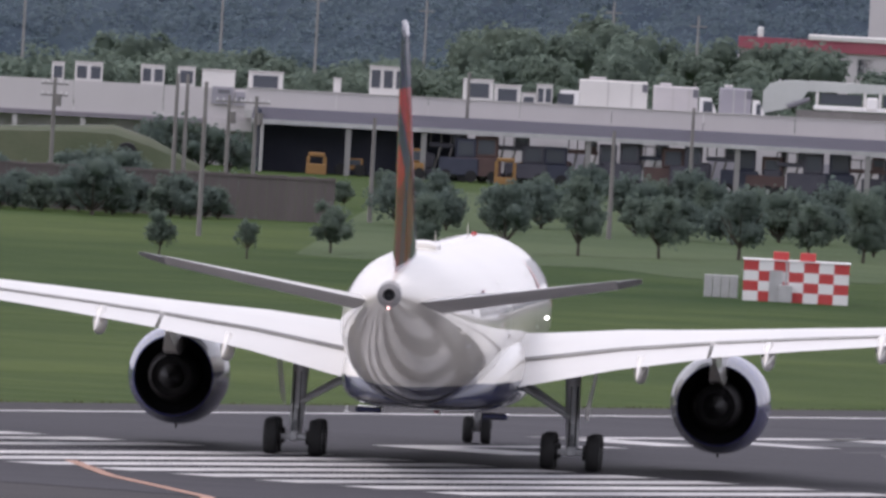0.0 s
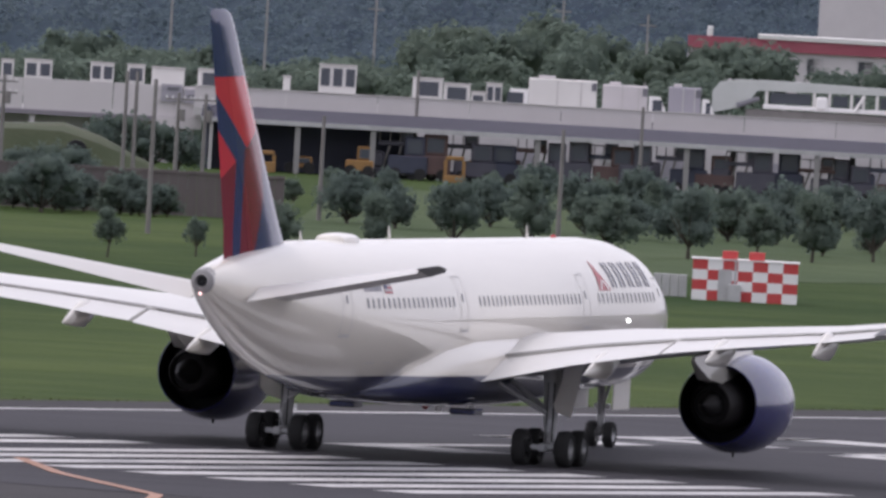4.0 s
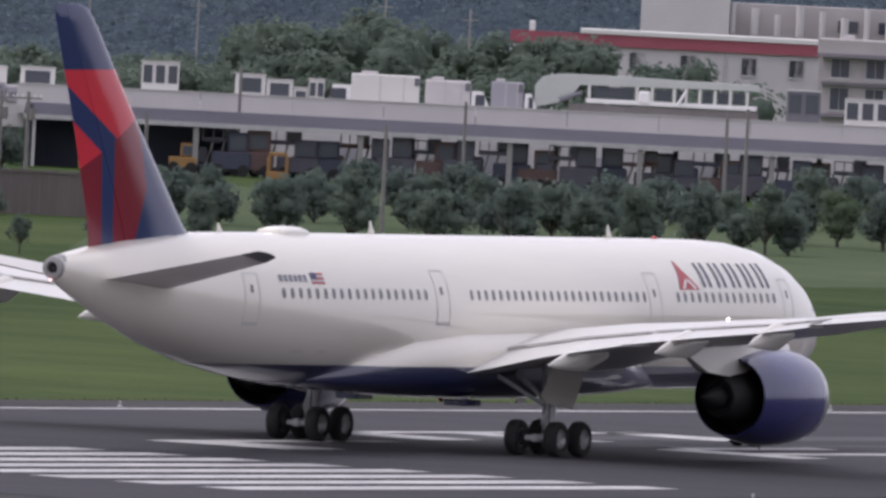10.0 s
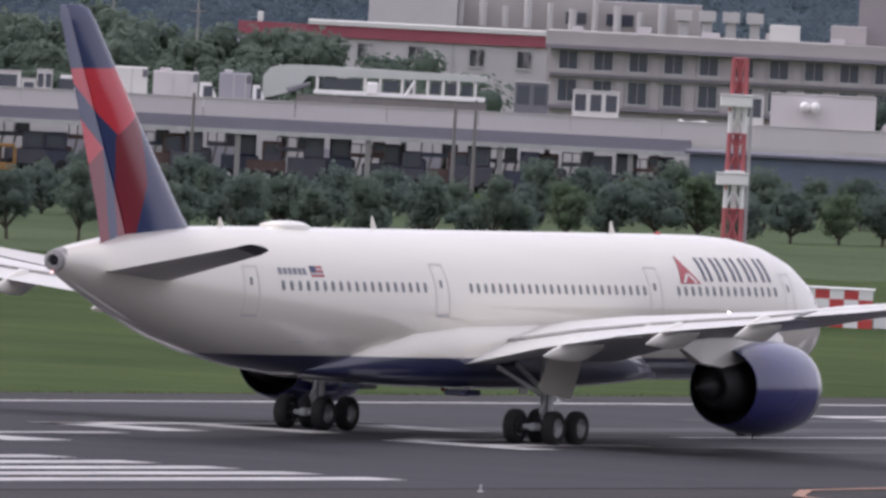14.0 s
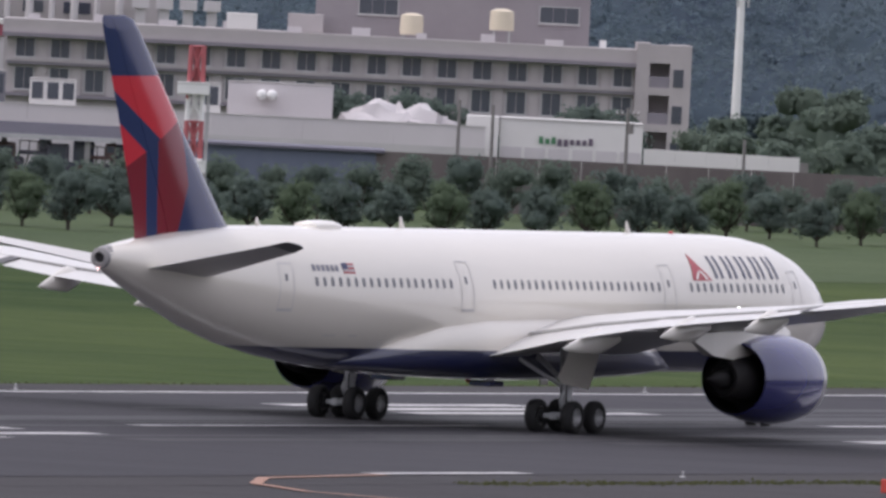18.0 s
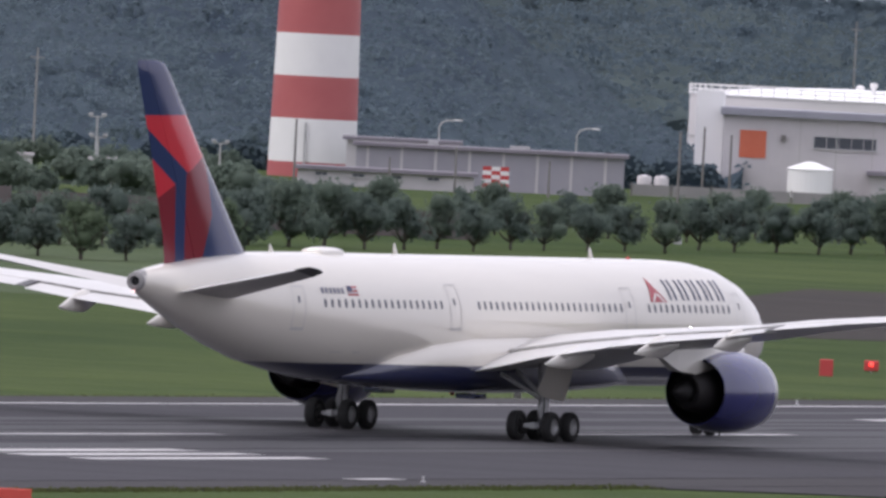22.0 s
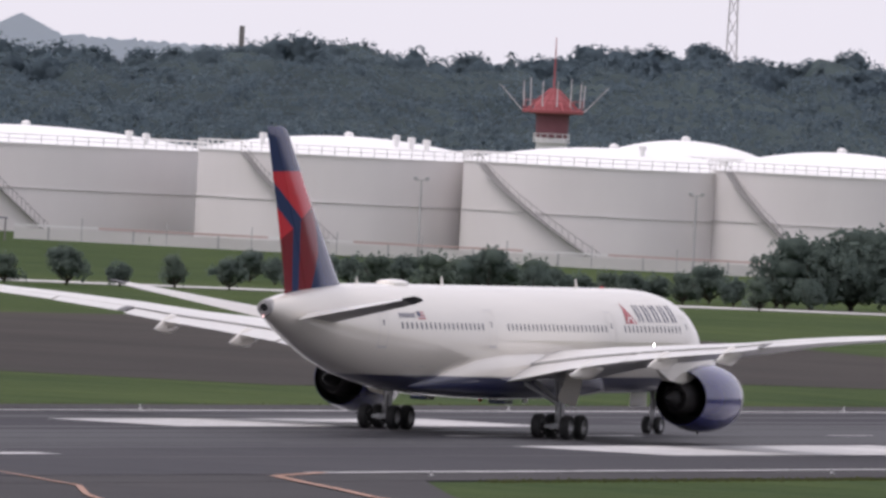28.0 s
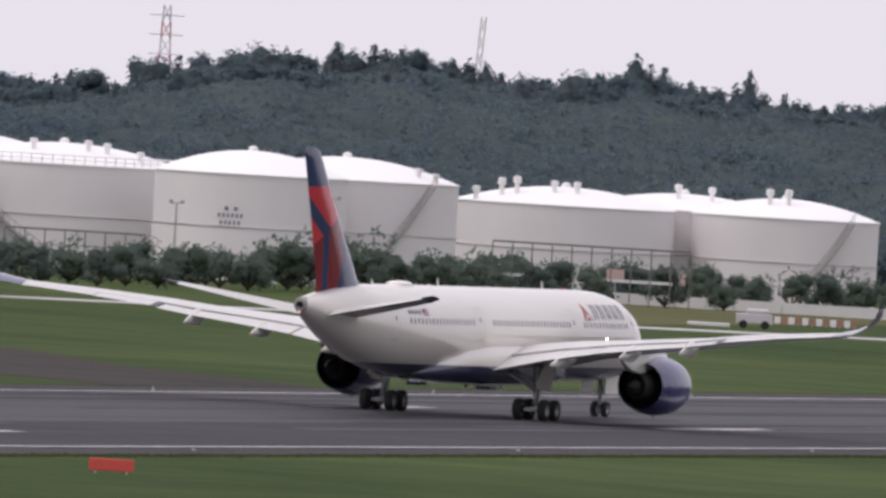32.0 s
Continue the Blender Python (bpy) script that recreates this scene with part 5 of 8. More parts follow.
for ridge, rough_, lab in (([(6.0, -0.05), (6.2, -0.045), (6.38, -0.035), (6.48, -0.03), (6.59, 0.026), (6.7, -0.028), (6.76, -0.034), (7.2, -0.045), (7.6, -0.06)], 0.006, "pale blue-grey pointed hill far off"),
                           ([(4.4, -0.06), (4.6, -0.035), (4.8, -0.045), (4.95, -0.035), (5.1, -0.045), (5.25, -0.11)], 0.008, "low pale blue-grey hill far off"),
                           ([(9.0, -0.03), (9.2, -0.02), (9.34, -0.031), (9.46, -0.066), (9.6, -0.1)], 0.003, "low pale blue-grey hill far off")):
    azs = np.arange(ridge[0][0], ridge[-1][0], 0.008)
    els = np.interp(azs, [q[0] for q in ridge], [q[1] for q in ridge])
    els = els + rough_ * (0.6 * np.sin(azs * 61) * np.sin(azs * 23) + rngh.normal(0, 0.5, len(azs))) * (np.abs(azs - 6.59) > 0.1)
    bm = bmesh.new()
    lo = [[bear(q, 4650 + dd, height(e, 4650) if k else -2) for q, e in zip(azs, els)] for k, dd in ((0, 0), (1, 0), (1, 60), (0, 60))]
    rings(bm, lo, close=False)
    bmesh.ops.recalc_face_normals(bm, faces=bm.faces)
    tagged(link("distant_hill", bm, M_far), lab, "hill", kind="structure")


class Front:
    """A building's front plane, facing the camera's foot: bearings and elevations to metres."""

    def __init__(self, name, mid, dist, label, category):
        self.mid, self.dist = mid, dist
        self.root = tagged(empty(name, facing(mid, dist)), label, category)

    def x(self, az):
        return radians(az - self.mid) * self.dist

    def z(self, el):
        return height(el, self.dist)

    def box(self, name, az0, az1, z0, z1, y0, y1, material, label="", parent=None, bevel=0.0):
        bm = boxed(self.x(az0), self.x(az1), y0, y1, z0, z1, bevel=bevel)
        return part(name, bm, material, parent or self.root, label)

    def window(self, az0, az1, z0, z1, panes=2, y=0.0, frame=None, parent=None):
        """A window set into the front: frame, sill and panes."""
        x0, x1 = self.x(az0), self.x(az1)
        w = empty("window")
        w.parent = parent or self.root
        bm = bmesh.new()
        t = 0.09
        box(bm, x0, x1, y - 0.05, y + 0.1, z0, z0 + t)
        box(bm, x0, x1, y - 0.05, y + 0.1, z1 - t, z1)
        box(bm, x0, x0 + t, y - 0.05, y + 0.1, z0 + t, z1 - t)
        box(bm, x1 - t, x1, y - 0.05, y + 0.1, z0 + t, z1 - t)
        part("window_frame", bm, frame or M_frame, w)
        for i in range(panes):
            a = x0 + t + (x1 - x0 - 2 * t) * i / panes
            b = x0 + t + (x1 - x0 - 2 * t) * (i + 1) / panes
            part("pane", boxed(a + 0.03, b - 0.03, y + 0.02, y + 0.04, z0 + t, z1 - t), M_win, w)
        part("window_sill", boxed(x0 - 0.1, x1 + 0.1, y - 0.14, y + 0.02, z0 - 0.08, z0), M_conc, w)
        return w


M_shutter = mat("dark_grey_shutter", (0.13, 0.13, 0.15), 0.6, col2=(0.17, 0.17, 0.19), scale=1)
M_frame = mat("pale_window_frame", (0.45, 0.45, 0.45), 0.5)
M_deck = mat("deck_wall_paint", (0.54, 0.51, 0.515), 0.8, col2=(0.63, 0.595, 0.6), scale=0.15, bump=0.05, stretch=(1, 1, 0.4))
M_mauve = mat("mauve_fascia_paint", (0.2, 0.18, 0.21), 0.7, col2=(0.25, 0.23, 0.26), scale=0.3)

M_postgrey = mat("grey_post_concrete", (0.24, 0.235, 0.23), 0.85, col2=(0.3, 0.29, 0.285), scale=0.6)
# garage with a parking deck
G = Front("garage", -1.5, 1470, "long low garage with pale deck wall and grey awning", "building")
zt, zb = G.z(-0.634), G.z(-0.684)
for i in range(14):
    a0 = -2.92 + 0.27 * i
    G.box("deck_wall", a0, a0 + 0.268, zb - 0.3, zt, 0, 0.35, M_deck)
G.box("deck_slab", -2.92, 0.86, zb - 0.9, zb - 0.3, 0, 38, M_conc, "concrete parking deck")
G.box("coping", -2.92, 0.86, zt, zt + 0.1, -0.06, 0.42, M_conc)
bm = bmesh.new()
za, zf = height(-0.685, 1462), height(-0.722, 1456)
lo = [[(G.x(-2.885), -8, za), (G.x(-0.14), -8, za)], [(G.x(-2.885), -14, zf), (G.x(-0.14), -14, zf)]]
rings(bm, lo, close=False)
bmesh.ops.solidify(bm, geom=bm.faces[:], thickness=0.18)
awning = part("awning", bm, M_roofgrey, G.root, "blue-grey sloping sheet awning")
part("gutter", boxed(G.x(-2.885), G.x(-0.14), -14.15, -13.95, zf - 0.3, zf + 0.04), M_galv, awning)
for i, a in enumerate((-2.6, -2.38, -1.9, -1.465, -1.085, -0.7, -0.32)):
    G.box("front_post", a - 0.008, a + 0.008, 0, zf - 0.2, -13.9, -13.5, M_postgrey, "grey concrete awning post")
for a in (-2.085, -1.75, -1.61, -1.33, -1.18, -0.98, -0.86, -0.56, -0.43, -0.24):
    G.box("back_post", a - 0.008, a + 0.008, 0, za - 0.15, -8.5, -8.1, M_pole, "dark steel post")
G.box("back_wall", -2.26, -0.14, 0, zb - 0.9, -0.4, -0.05, M_wall, "pale rear wall under the awning")
# Two dark panels are added to give the open bay its shade.
G.box("shadow_bay", -2.87, -2.26, 0, za - 0.1, -8.0, -7.6, M_shade, "dark panel for the shade in the open bay")
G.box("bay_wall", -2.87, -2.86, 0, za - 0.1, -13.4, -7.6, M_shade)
G.box("bay_post", -2.857, -2.848, 0, zf - 0.2, -13.9, -13.5, M_conc, "pale corner post")
G.box("wall_hatch", -1.72, -1.64, 1.9, 2.7, -0.5, -0.42, M_frame)
for a in (-2.0, -1.55, -1.24, -0.95, -0.62):
    G.box("rear_door", a, a + 0.09, 0, 2.6, -0.47, -0.41, M_bluewall, "grey rear door")
G.box("arcade_wall", -0.14, 0.86, 0, zb - 0.9, 0.6, 1.0, M_wall)
for i in range(7):
    a = 0.42 + 0.066 * i
    G.box("arcade_pier", a, a + 0.012, 0, zb - 0.9, 0.1, 0.58, M_whitewall)
W = Front("deck_annex", -3.35, 1474, "pale raised deck wall over a shaded undercroft", "building")
for i in range(4):
    W.box("deck_wall", -3.95 + 0.264 * i, -3.95 + 0.264 * i + 0.262, W.z(-0.728), W.z(-0.636), 0, 0.4, M_deck)
W.box("red_strip", -3.95, -2.915, W.z(-0.742), W.z(-0.728), -0.1, 0.5, M_mauve)
W.box("undercroft", -3.95, -2.915, 0, W.z(-0.742), 2.5, 3.0, M_wall)
W.box("deck_slab", -3.95, -2.915, W.z(-0.745), W.z(-0.728), 0.5, 30, M_conc)
for a in (-3.8, -3.6, -3.4, -3.2, -3.0):
    W.box("pier", a, a + 0.014, 0, W.z(-0.742), 0.1, 0.5, M_conc)
W.box("lower_wall", -3.03, -2.895, W.z(-0.76), W.z(-0.7285), -0.3, 0.3, M_deck, "pale stepped wall end")
# Panels stand in for a grey vehicle-like mass before the wall.
for a0, a1, e0, e1 in ((-3.018, -2.955, -0.683, -0.632), (-2.95, -2.9, -0.685, -0.645)):
    W.box("louvre_panel", a0, a1, W.z(e0), W.z(e1), -0.25, -0.02, M_bluewall, "slate grey panel standing in for a grey vehicle")
for a0, a1, e0, e1 in ((-3.0, -2.965, -0.65, -0.64), (-2.94, -2.912, -0.668, -0.66)):
    W.box("vent_slot", a0, a1, W.z(e0), W.z(e1), -0.3, -0.26, M_shutter, "dark slot added to the panel")


# vehicles and units on the parking deck
def deck_unit(az0, az1, el_top, panes, label, material=M_whitewall, base=None, depth=2.4, y=4.0):
    mid, d = (az0 + az1) / 2, 1470 + y
    u = Front("air_unit" if panes == 3 else "service_box", mid, d, label, "unit")
    z0, z1 = (zb - 0.3) if base is None else base, height(el_top, d)
    body = u.box("body", az0, az1, z0, z1, 0, depth, material, bevel=0.06)
    u.box("roof_lip", az0 - 0.002, az1 + 0.002, z1, z1 + 0.08, -0.06, depth + 0.06, M_conc)
    for i in range(panes):
        a = az0 + (az1 - az0) * (i + 0.14) / panes
        b = az0 + (az1 - az0) * (i + 0.86) / panes
        u.box("grille", a, b, z1 - (z1 - z0) * 0.42, z1 - 0.22, -0.05, 0.02, M_win, "dark square opening")
    return u


for a0, a1, e, n, lab in ((-3.491, -3.455, -0.588, 1, "small white roof housing on the deck"), (-3.423, -3.342, -0.584, 2, "white box housing with dark openings"), (-3.229, -3.16, -0.582, 2, "low white cab-like roof housing"), (-3.121, -3.069, -0.582, 1, "pale grey roof housing"), (-3.049, -2.952, -0.586, 0, "long low pale grey roof housing"), (-2.913, -2.811, -0.584, 1, "pale truck body with a dark window"), (-2.662, -2.64, -0.591, 0, "small white box on the deck"), (-2.557, -2.447, -0.55, 3, "white cooling unit with three square openings"), (-2.281, -2.192, -0.573, 1, "white truck cab with large dark glass"), (-2.189, -2.111, -0.585, 1, "white truck cab with large dark glass"), (-2.108, -2.066, -0.605, 1, "low pale service box with windows"), (-2.064, -2.018, -0.578, 2, "low pale service box with windows"), (-0.487, -0.351, -0.557, 3, "white cooling unit with three square openings"), (-0.659, -0.559, -0.54, 2, "dark shuttered housing on the deck"), (0.02, 0.075, -0.545, 1, "white box beside the mast"), (0.095, 0.405, -0.535, 0, "broad white wall housing with round vents")):
    deck_unit(a0, a1, e, n, lab, M_shutter if "dark" in lab and "shuttered" in lab else M_deck if "vents" in lab else M_whitewall, y=9.0 if a0 < -2.85 else 4.0)


vents = Front("roof_vents", 0.21, 1473, "pair of white round vents on a wall housing", "vent")
for a in (0.195, 0.225):
    bm = bmesh.new()
    tube(bm, (vents.x(a), -0.5, height(-0.57, 1473)), (vents.x(a), 1.2, height(-0.57, 1473)), 0.36, 0.36, 14)
    bmesh.ops.create_uvsphere(bm, u_segments=12, v_segments=6, radius=0.4, matrix=Matrix.Translation((vents.x(a), -0.5, height(-0.57, 1473))))
    part("vent_hood", bm, M_whitep, vents.root, "", True)


def lift_truck(az0, az1, el_top, label, cab_right=True, tilt=0.0):
    """A catering truck: box body on a chassis, cab, wheels."""
    mid, d = (az0 + az1) / 2, 1470 + 5.0
    t = Front("catering_truck", mid, d, label, "truck")
    z0, z1 = zb - 0.3, height(el_top, d)
    L0, L1 = t.x(az0), t.x(az1)
    ln = L1 - L0
    cab = min(1.9, ln * 0.28)
    x0, x1 = (L0, L1 - cab) if cab_right else (L0 + cab, L1)
    bm = boxed(x0, x1 - 0.1, 0, 2.4, z0 + 0.95, z1, bevel=0.07)
    bd = part("box_body", bm, (M_whitewall, M_wall, M_bluewall)[int(abs(az0) * 100) % 3], t.root, "pale box body")
    part("skirt", boxed(x0 + 0.1, x1 - 0.2, -0.03, 0.02, z0 + 0.95, z0 + 1.25), M_shutter, bd, "dark skirt")
    part("roof_hatch", boxed(x0 + ln * 0.1, x0 + ln * 0.28, 0.4, 1.9, z1, z1 + 0.22, bevel=0.05), M_wall, bd)
    part("scissor_arm", tubed((x0 + ln * 0.08, 0.4, z0 + 0.7), (x0 + ln * 0.5, 0.4, z0 + 1.2), 0.06, 0.06, 6), M_shutter, t.root)
    part("front_flap", boxed(x1 - 0.5, x1 - 0.12, -0.05, 0.01, z1 - 0.75, z1 - 0.15), M_shutter, bd, "dark folded platform")
    part("side_rib", boxed(x0 + ln * 0.3, x0 + ln * 0.3 + 0.08, -0.04, 0.0, z0 + 1.0, z1 - 0.1), M_conc, bd)
    part("side_rib", boxed(x0 + ln * 0.55, x0 + ln * 0.55 + 0.08, -0.04, 0.0, z0 + 1.0, z1 - 0.1), M_conc, bd)
    part("chassis", boxed(L0, L1, 0.2, 2.2, z0 + 0.6, z0 + 0.93), M_pole, t.root)
    c0, c1 = (L1 - cab, L1) if cab_right else (L0, L0 + cab)
    bm = bmesh.new()
    sl = 0.5 if cab_right else -0.5
    zc = min(z1 - 0.1, z0 + 2.7)
    rings(bm, [[(c0, 0, z0 + 0.6), (c1, 0, z0 + 0.6), (c1, 0, z0 + 1.5), (c1 - max(0, sl), 0, zc), (c0 - min(0, sl), 0, zc)], [(c0, 2.3, z0 + 0.6), (c1, 2.3, z0 + 0.6), (c1, 2.3, z0 + 1.5), (c1 - max(0, sl), 2.3, zc), (c0 - min(0, sl), 2.3, zc)]], cap0=True, cap1=True)
    bmesh.ops.recalc_face_normals(bm, faces=bm.faces)
    cb = part("cab", bm, M_whitep, t.root, "white cab")
    part("cab_window", boxed(c0 + 0.3, c1 - 0.35, -0.03, 0.01, z0 + 1.6, zc - 0.25), M_win, cb)
    for f in (0.15, 0.3, 0.85):
        bm = bmesh.new()
        xx = L0 + ln * (f if cab_right else 1 - f)
        tube(bm, (xx, -0.05, z0 + 0.45), (xx, 0.3, z0 + 0.45), 0.45, 0.45, 14)
        part("wheel", bm, M_tyre, t.root)
    return t


for a0, a1, e, lab, cr in ((-2.014, -1.735, -0.553, "white box-bodied catering truck on the deck", False), (-1.722, -1.532, -0.56, "pale catering truck with slanted cab", True), (-1.528, -1.39, -0.556, "pale grey box truck parked on the deck", True)):
    lift_truck(a0, a1, e, lab, cr)

# passenger lift vehicle: a long covered bridge over a low chassis
d = 1478
t = Front("lift_vehicle", -1.07, d, "long pale lift vehicle with a covered bridge on struts", "truck")
z0 = zb - 0.3
M_bridge = mat("greenish_grey_paint", (0.42, 0.44, 0.42), 0.6, col2=(0.5, 0.52, 0.5), scale=0.5)
bm = bmesh.new()
x0, x1, xm = t.x(-1.4), t.x(-0.74), t.x(-1.33)
lo = []
for y in (0.0, 2.8):
    lo.append([(x0, y, height(-0.56, d)), (x0 + 0.5, y, height(-0.535, d)), (x0 + 1.8, y, height(-0.524, d)), (xm + 3, y, height(-0.522, d)), (x1, y, height(-0.53, d)), (x1, y, height(-0.546, d)), (x0 + 3.4, y, height(-0.553, d)), (x0 + 2.6, y, height(-0.6, d)), (x0, y, height(-0.625, d))])
rings(bm, lo, cap0=True, cap1=True)
bmesh.ops.recalc_face_normals(bm, faces=bm.faces)
part("bridge", bm, M_bridge, t.root, "greenish grey covered bridge with a hooded end")
part("hood_flap", tubed((x0 + 1.9, -0.12, height(-0.6, d)), (x0 + 3.6, -0.12, height(-0.575, d)), 0.22, 0.16, 8), M_shutter, t.root, "dark slanting hood edge")
part("floor_beam", boxed(t.x(-1.25), t.x(-0.745), 0, 2.8, height(-0.605, d), height(-0.592, d), bevel=0.05), M_whitep, t.root, "white floor beam")
part("chassis", boxed(t.x(-1.3), t.x(-0.74), 0.2, 2.6, z0 + 0.45, height(-0.609, d)), M_pole, t.root, "dark chassis")
for a in (-1.24, -1.1, -1.055, -0.99, -0.955, -0.915, -0.87, -0.825, -0.775):
    part("upright", boxed(t.x(a) - 0.11, t.x(a) + 0.11, 0.05, 0.3, height(-0.592, d), height(-0.55, d)), M_whitewall, t.root)
for a0, a1 in ((-1.23, -1.11), (-1.045, -1.0), (-0.98, -0.96), (-0.905, -0.88), (-0.86, -0.83), (-0.815, -0.785)):
    part("side_window", boxed(t.x(a0), t.x(a1), 0.3, 0.36, height(-0.588, d), height(-0.556, d)), M_win, t.root)
part("driver_cab", boxed(t.x(-1.095), t.x(-1.06), -0.15, 1.6, height(-0.6, d), height(-0.562, d), bevel=0.12), M_whitep, t.root, "white driver's cab")
part("strut", tubed((t.x(-0.98), -0.1, height(-0.6, d)), (t.x(-0.955), -0.1, height(-0.555, d)), 0.12, 0.1, 8), M_whitep, t.root)
for a in (-1.37, -1.265, -1.085, -0.985, -0.885):
    xx = t.x(a)
    part("wheel", tubed((xx, -0.1, z0 + 0.5), (xx, 0.3, z0 + 0.5), 0.5, 0.5, 14), M_tyre, t.root)
    bm = bmesh.new()
    bmesh.ops.create_uvsphere(bm, u_segments=10, v_segments=6, radius=0.5, matrix=Matrix.Translation((xx, -0.12, z0 + 1.05)) @ Matrix.Diagonal((1.2, 0.3, 0.7, 1)))
    part("mudguard", bm, M_whitep, t.root, "white rounded mudguard", True)
# covered loads at the end of the deck
for a0, sc, m in ((-2.4, 0.62, M_deck), (-2.345, 0.7, M_whitewall), (-2.72, 0.6, M_deck), (-0.13, 1.0, M_whitewall), (-0.05, 0.8, M_whitewall), (0.475, 1.15, M_hotel), (0.52, 1.55, M_deck), (0.56, 1.8, M_wall), (0.6, 1.6, M_deck), (0.645, 1.7, M_wall), (0.68, 1.45, M_wall), (0.735, 1.1, M_whitewall)):
    bm = bmesh.new()
    bmesh.ops.create_icosphere(bm, subdivisions=3, radius=1.0)
    for v in bm.verts:
        v.co *= 1 + 0.5 * noise.noise(v.co * 3.0 + Vector((a0 * 31, 0, 0)))
        v.co = Vector((v.co.x * 1.9 * sc, v.co.y * 1.3 * sc, max(-0.05, v.co.z) * 1.65 * sc))
    ob = link("covered_load", bm, m, smooth=True)
    ob.matrix_world = facing(a0, 1475, zb - 0.3)
    tagged(ob, "lumpy load under a pale tarpaulin on the deck", "load")


# machines under the awning
def machine(az, w, h, y, material, label, cat="machine"):
    u = Front("ground_vehicle", az, 1460 + y * 0.4, label, cat)
    part("body", boxed(-w / 2, w / 2, 0, 2.2, 0.45, h * 0.55, bevel=0.08), material, u.root)
    part("cab", boxed(-w * 0.1, w * 0.42, 0.2, 2.0, h * 0.55, h, bevel=0.08), material, u.root)
    part("cab_window", boxed(-w * 0.02, w * 0.34, 0.15, 0.19, h * 0.62, h * 0.92), M_win, u.root)
    for f in (-0.32, 0.32):
        bm = bmesh.new()
        tube(bm, (w * f, -0.05, 0.45), (w * f, 0.3, 0.45), 0.45, 0.45, 14)
        part("wheel", bm, M_tyre, u.root)
    return u


for az, w, h, y in ((-2.6, 2.2, 1.3, -8), (-2.424, 2.1, 2.3, -9.5), (-2.1, 1.5, 1.7, -7)):
    machine(az, w, h, y, M_yellow, "yellow ground-service machine under the awning")
# open steel frames of two yellow machines
for az, w, z0, z1 in ((-2.7, 0.72, 0.5, 1.62), (-2.144, 0.78, 0.25, 1.98)):
    fr = tagged(empty("loader_frame", facing(az, 1455.6)), "yellow open steel loader frame under the awning", "machine")
    for x in (-w + 0.1, w - 0.1):
        part("upright", boxed(x - 0.13, x + 0.13, -0.1, 0.1, z0 + 0.28, z1 - 0.3, bevel=0.03), M_yellow, fr)
    part("top_beam", boxed(-w + 0.1, w - 0.1, -0.1, 0.1, z1 - 0.3, z1, bevel=0.05), M_yellow, fr)
    part("base", boxed(-w - 0.05, w + 0.05, -0.15, 0.6, -0.02, z0 + 0.28, bevel=0.05), M_yellow, fr)
M_darkmach = mat("dark_machine_paint", (0.055, 0.055, 0.075), 0.6, col2=(0.085, 0.08, 0.1), scale=1)
rngm = np.random.default_rng(5)
M_rust = mat("rusty_machine_paint", (0.085, 0.055, 0.055), 0.75, col2=(0.13, 0.08, 0.07), scale=1.2)
M_navymach = mat("dark_blue_machine_paint", (0.03, 0.035, 0.06), 0.6, col2=(0.05, 0.055, 0.085), scale=1)


def loader(az, w, h, y, material, label):
    """A ground-service loader: chassis, engine hood, lifted platform, rails, cab and wheels."""
    u = Front("cargo_loader", az, 1460 + y * 0.4, label, "loader")
    part("chassis", boxed(-w / 2, w / 2, 0.1, 2.2, 0.35, 0.8, bevel=0.06), material, u.root)
    part("hood", boxed(-w * 0.46, -w * 0.08, 0.15, 2.1, 0.8, h * rngm.uniform(0.5, 0.62), bevel=0.16), material, u.root)
    part("platform", boxed(-w * 0.2, w * 0.5, 0.1, 2.2, h * 0.66, h * 0.74, bevel=0.04), material, u.root)
    for f in (-0.1, 0.12, 0.34):
        part("lift_arm", tubed((w * f, 0.3, 0.75), (w * (f + 0.12), 0.3, h * 0.68), 0.09, 0.09, 7), M_pole, u.root)
    for f in (-0.18, 0.02, 0.2, 0.46):
        part("rail_post", tubed((w * f, 0.2, h * 0.72), (w * f, 0.2, h * 0.95), 0.05, 0.05, 6), M_pole, u.root)
    part("rail", tubed((-w * 0.18, 0.2, h * 0.95), (w * 0.46, 0.2, h * 0.93), 0.05, 0.05, 6), M_pole, u.root)
    cab = part("cab", boxed(w * 0.22, w * 0.48, 0.2, 1.6, h * 0.74, h * 1.02, bevel=0.07), material, u.root)
    part("cab_window", boxed(w * 0.26, w * 0.44, 0.13, 0.19, h * 0.82, h * 0.97), M_win, cab)
    for f in (-0.34, 0.3):
        bm = bmesh.new()
        tube(bm, (w * f, -0.02, 0.48), (w * f, 0.32, 0.48), 0.48, 0.48, 14)
        wl = part("wheel", bm, M_tyre, u.root)
        part("hub", tubed((w * f, -0.06, 0.48), (w * f, -0.02, 0.48), 0.2, 0.2, 10), M_galv, wl)
    return u


az = -2.34
k = 0
while az < -0.2:
    m, lab = ((M_darkmach, "dark ground-service loader parked under the awning"), (M_navymach, "dark blue cargo loader parked under the awning"), (M_rust, "rusty brown cargo loader parked under the awning"), (M_darkmach, "dark ground-service loader parked under the awning"))[k % 4]
    if k % 3 != 0:
        machine(az, 2.6 + 0.9 * rngm.random(), 2.9 + 0.9 * rngm.random(), -9.5 + 3 * rngm.random(), m, lab.replace("cargo loader", "tug").replace("loader", "tug"), "tug")
    else:
        loader(az, 3.0 + 1.2 * rngm.random(), 3.3 + 0.6 * rngm.random(), -9 + 3 * rngm.random(), m, lab)
    az += 0.056 + 0.03 * rngm.random()
    k += 1
machine(-0.42, 1.5, 1.9, -10, M_whitep, "small white tug under the awning", "tug")

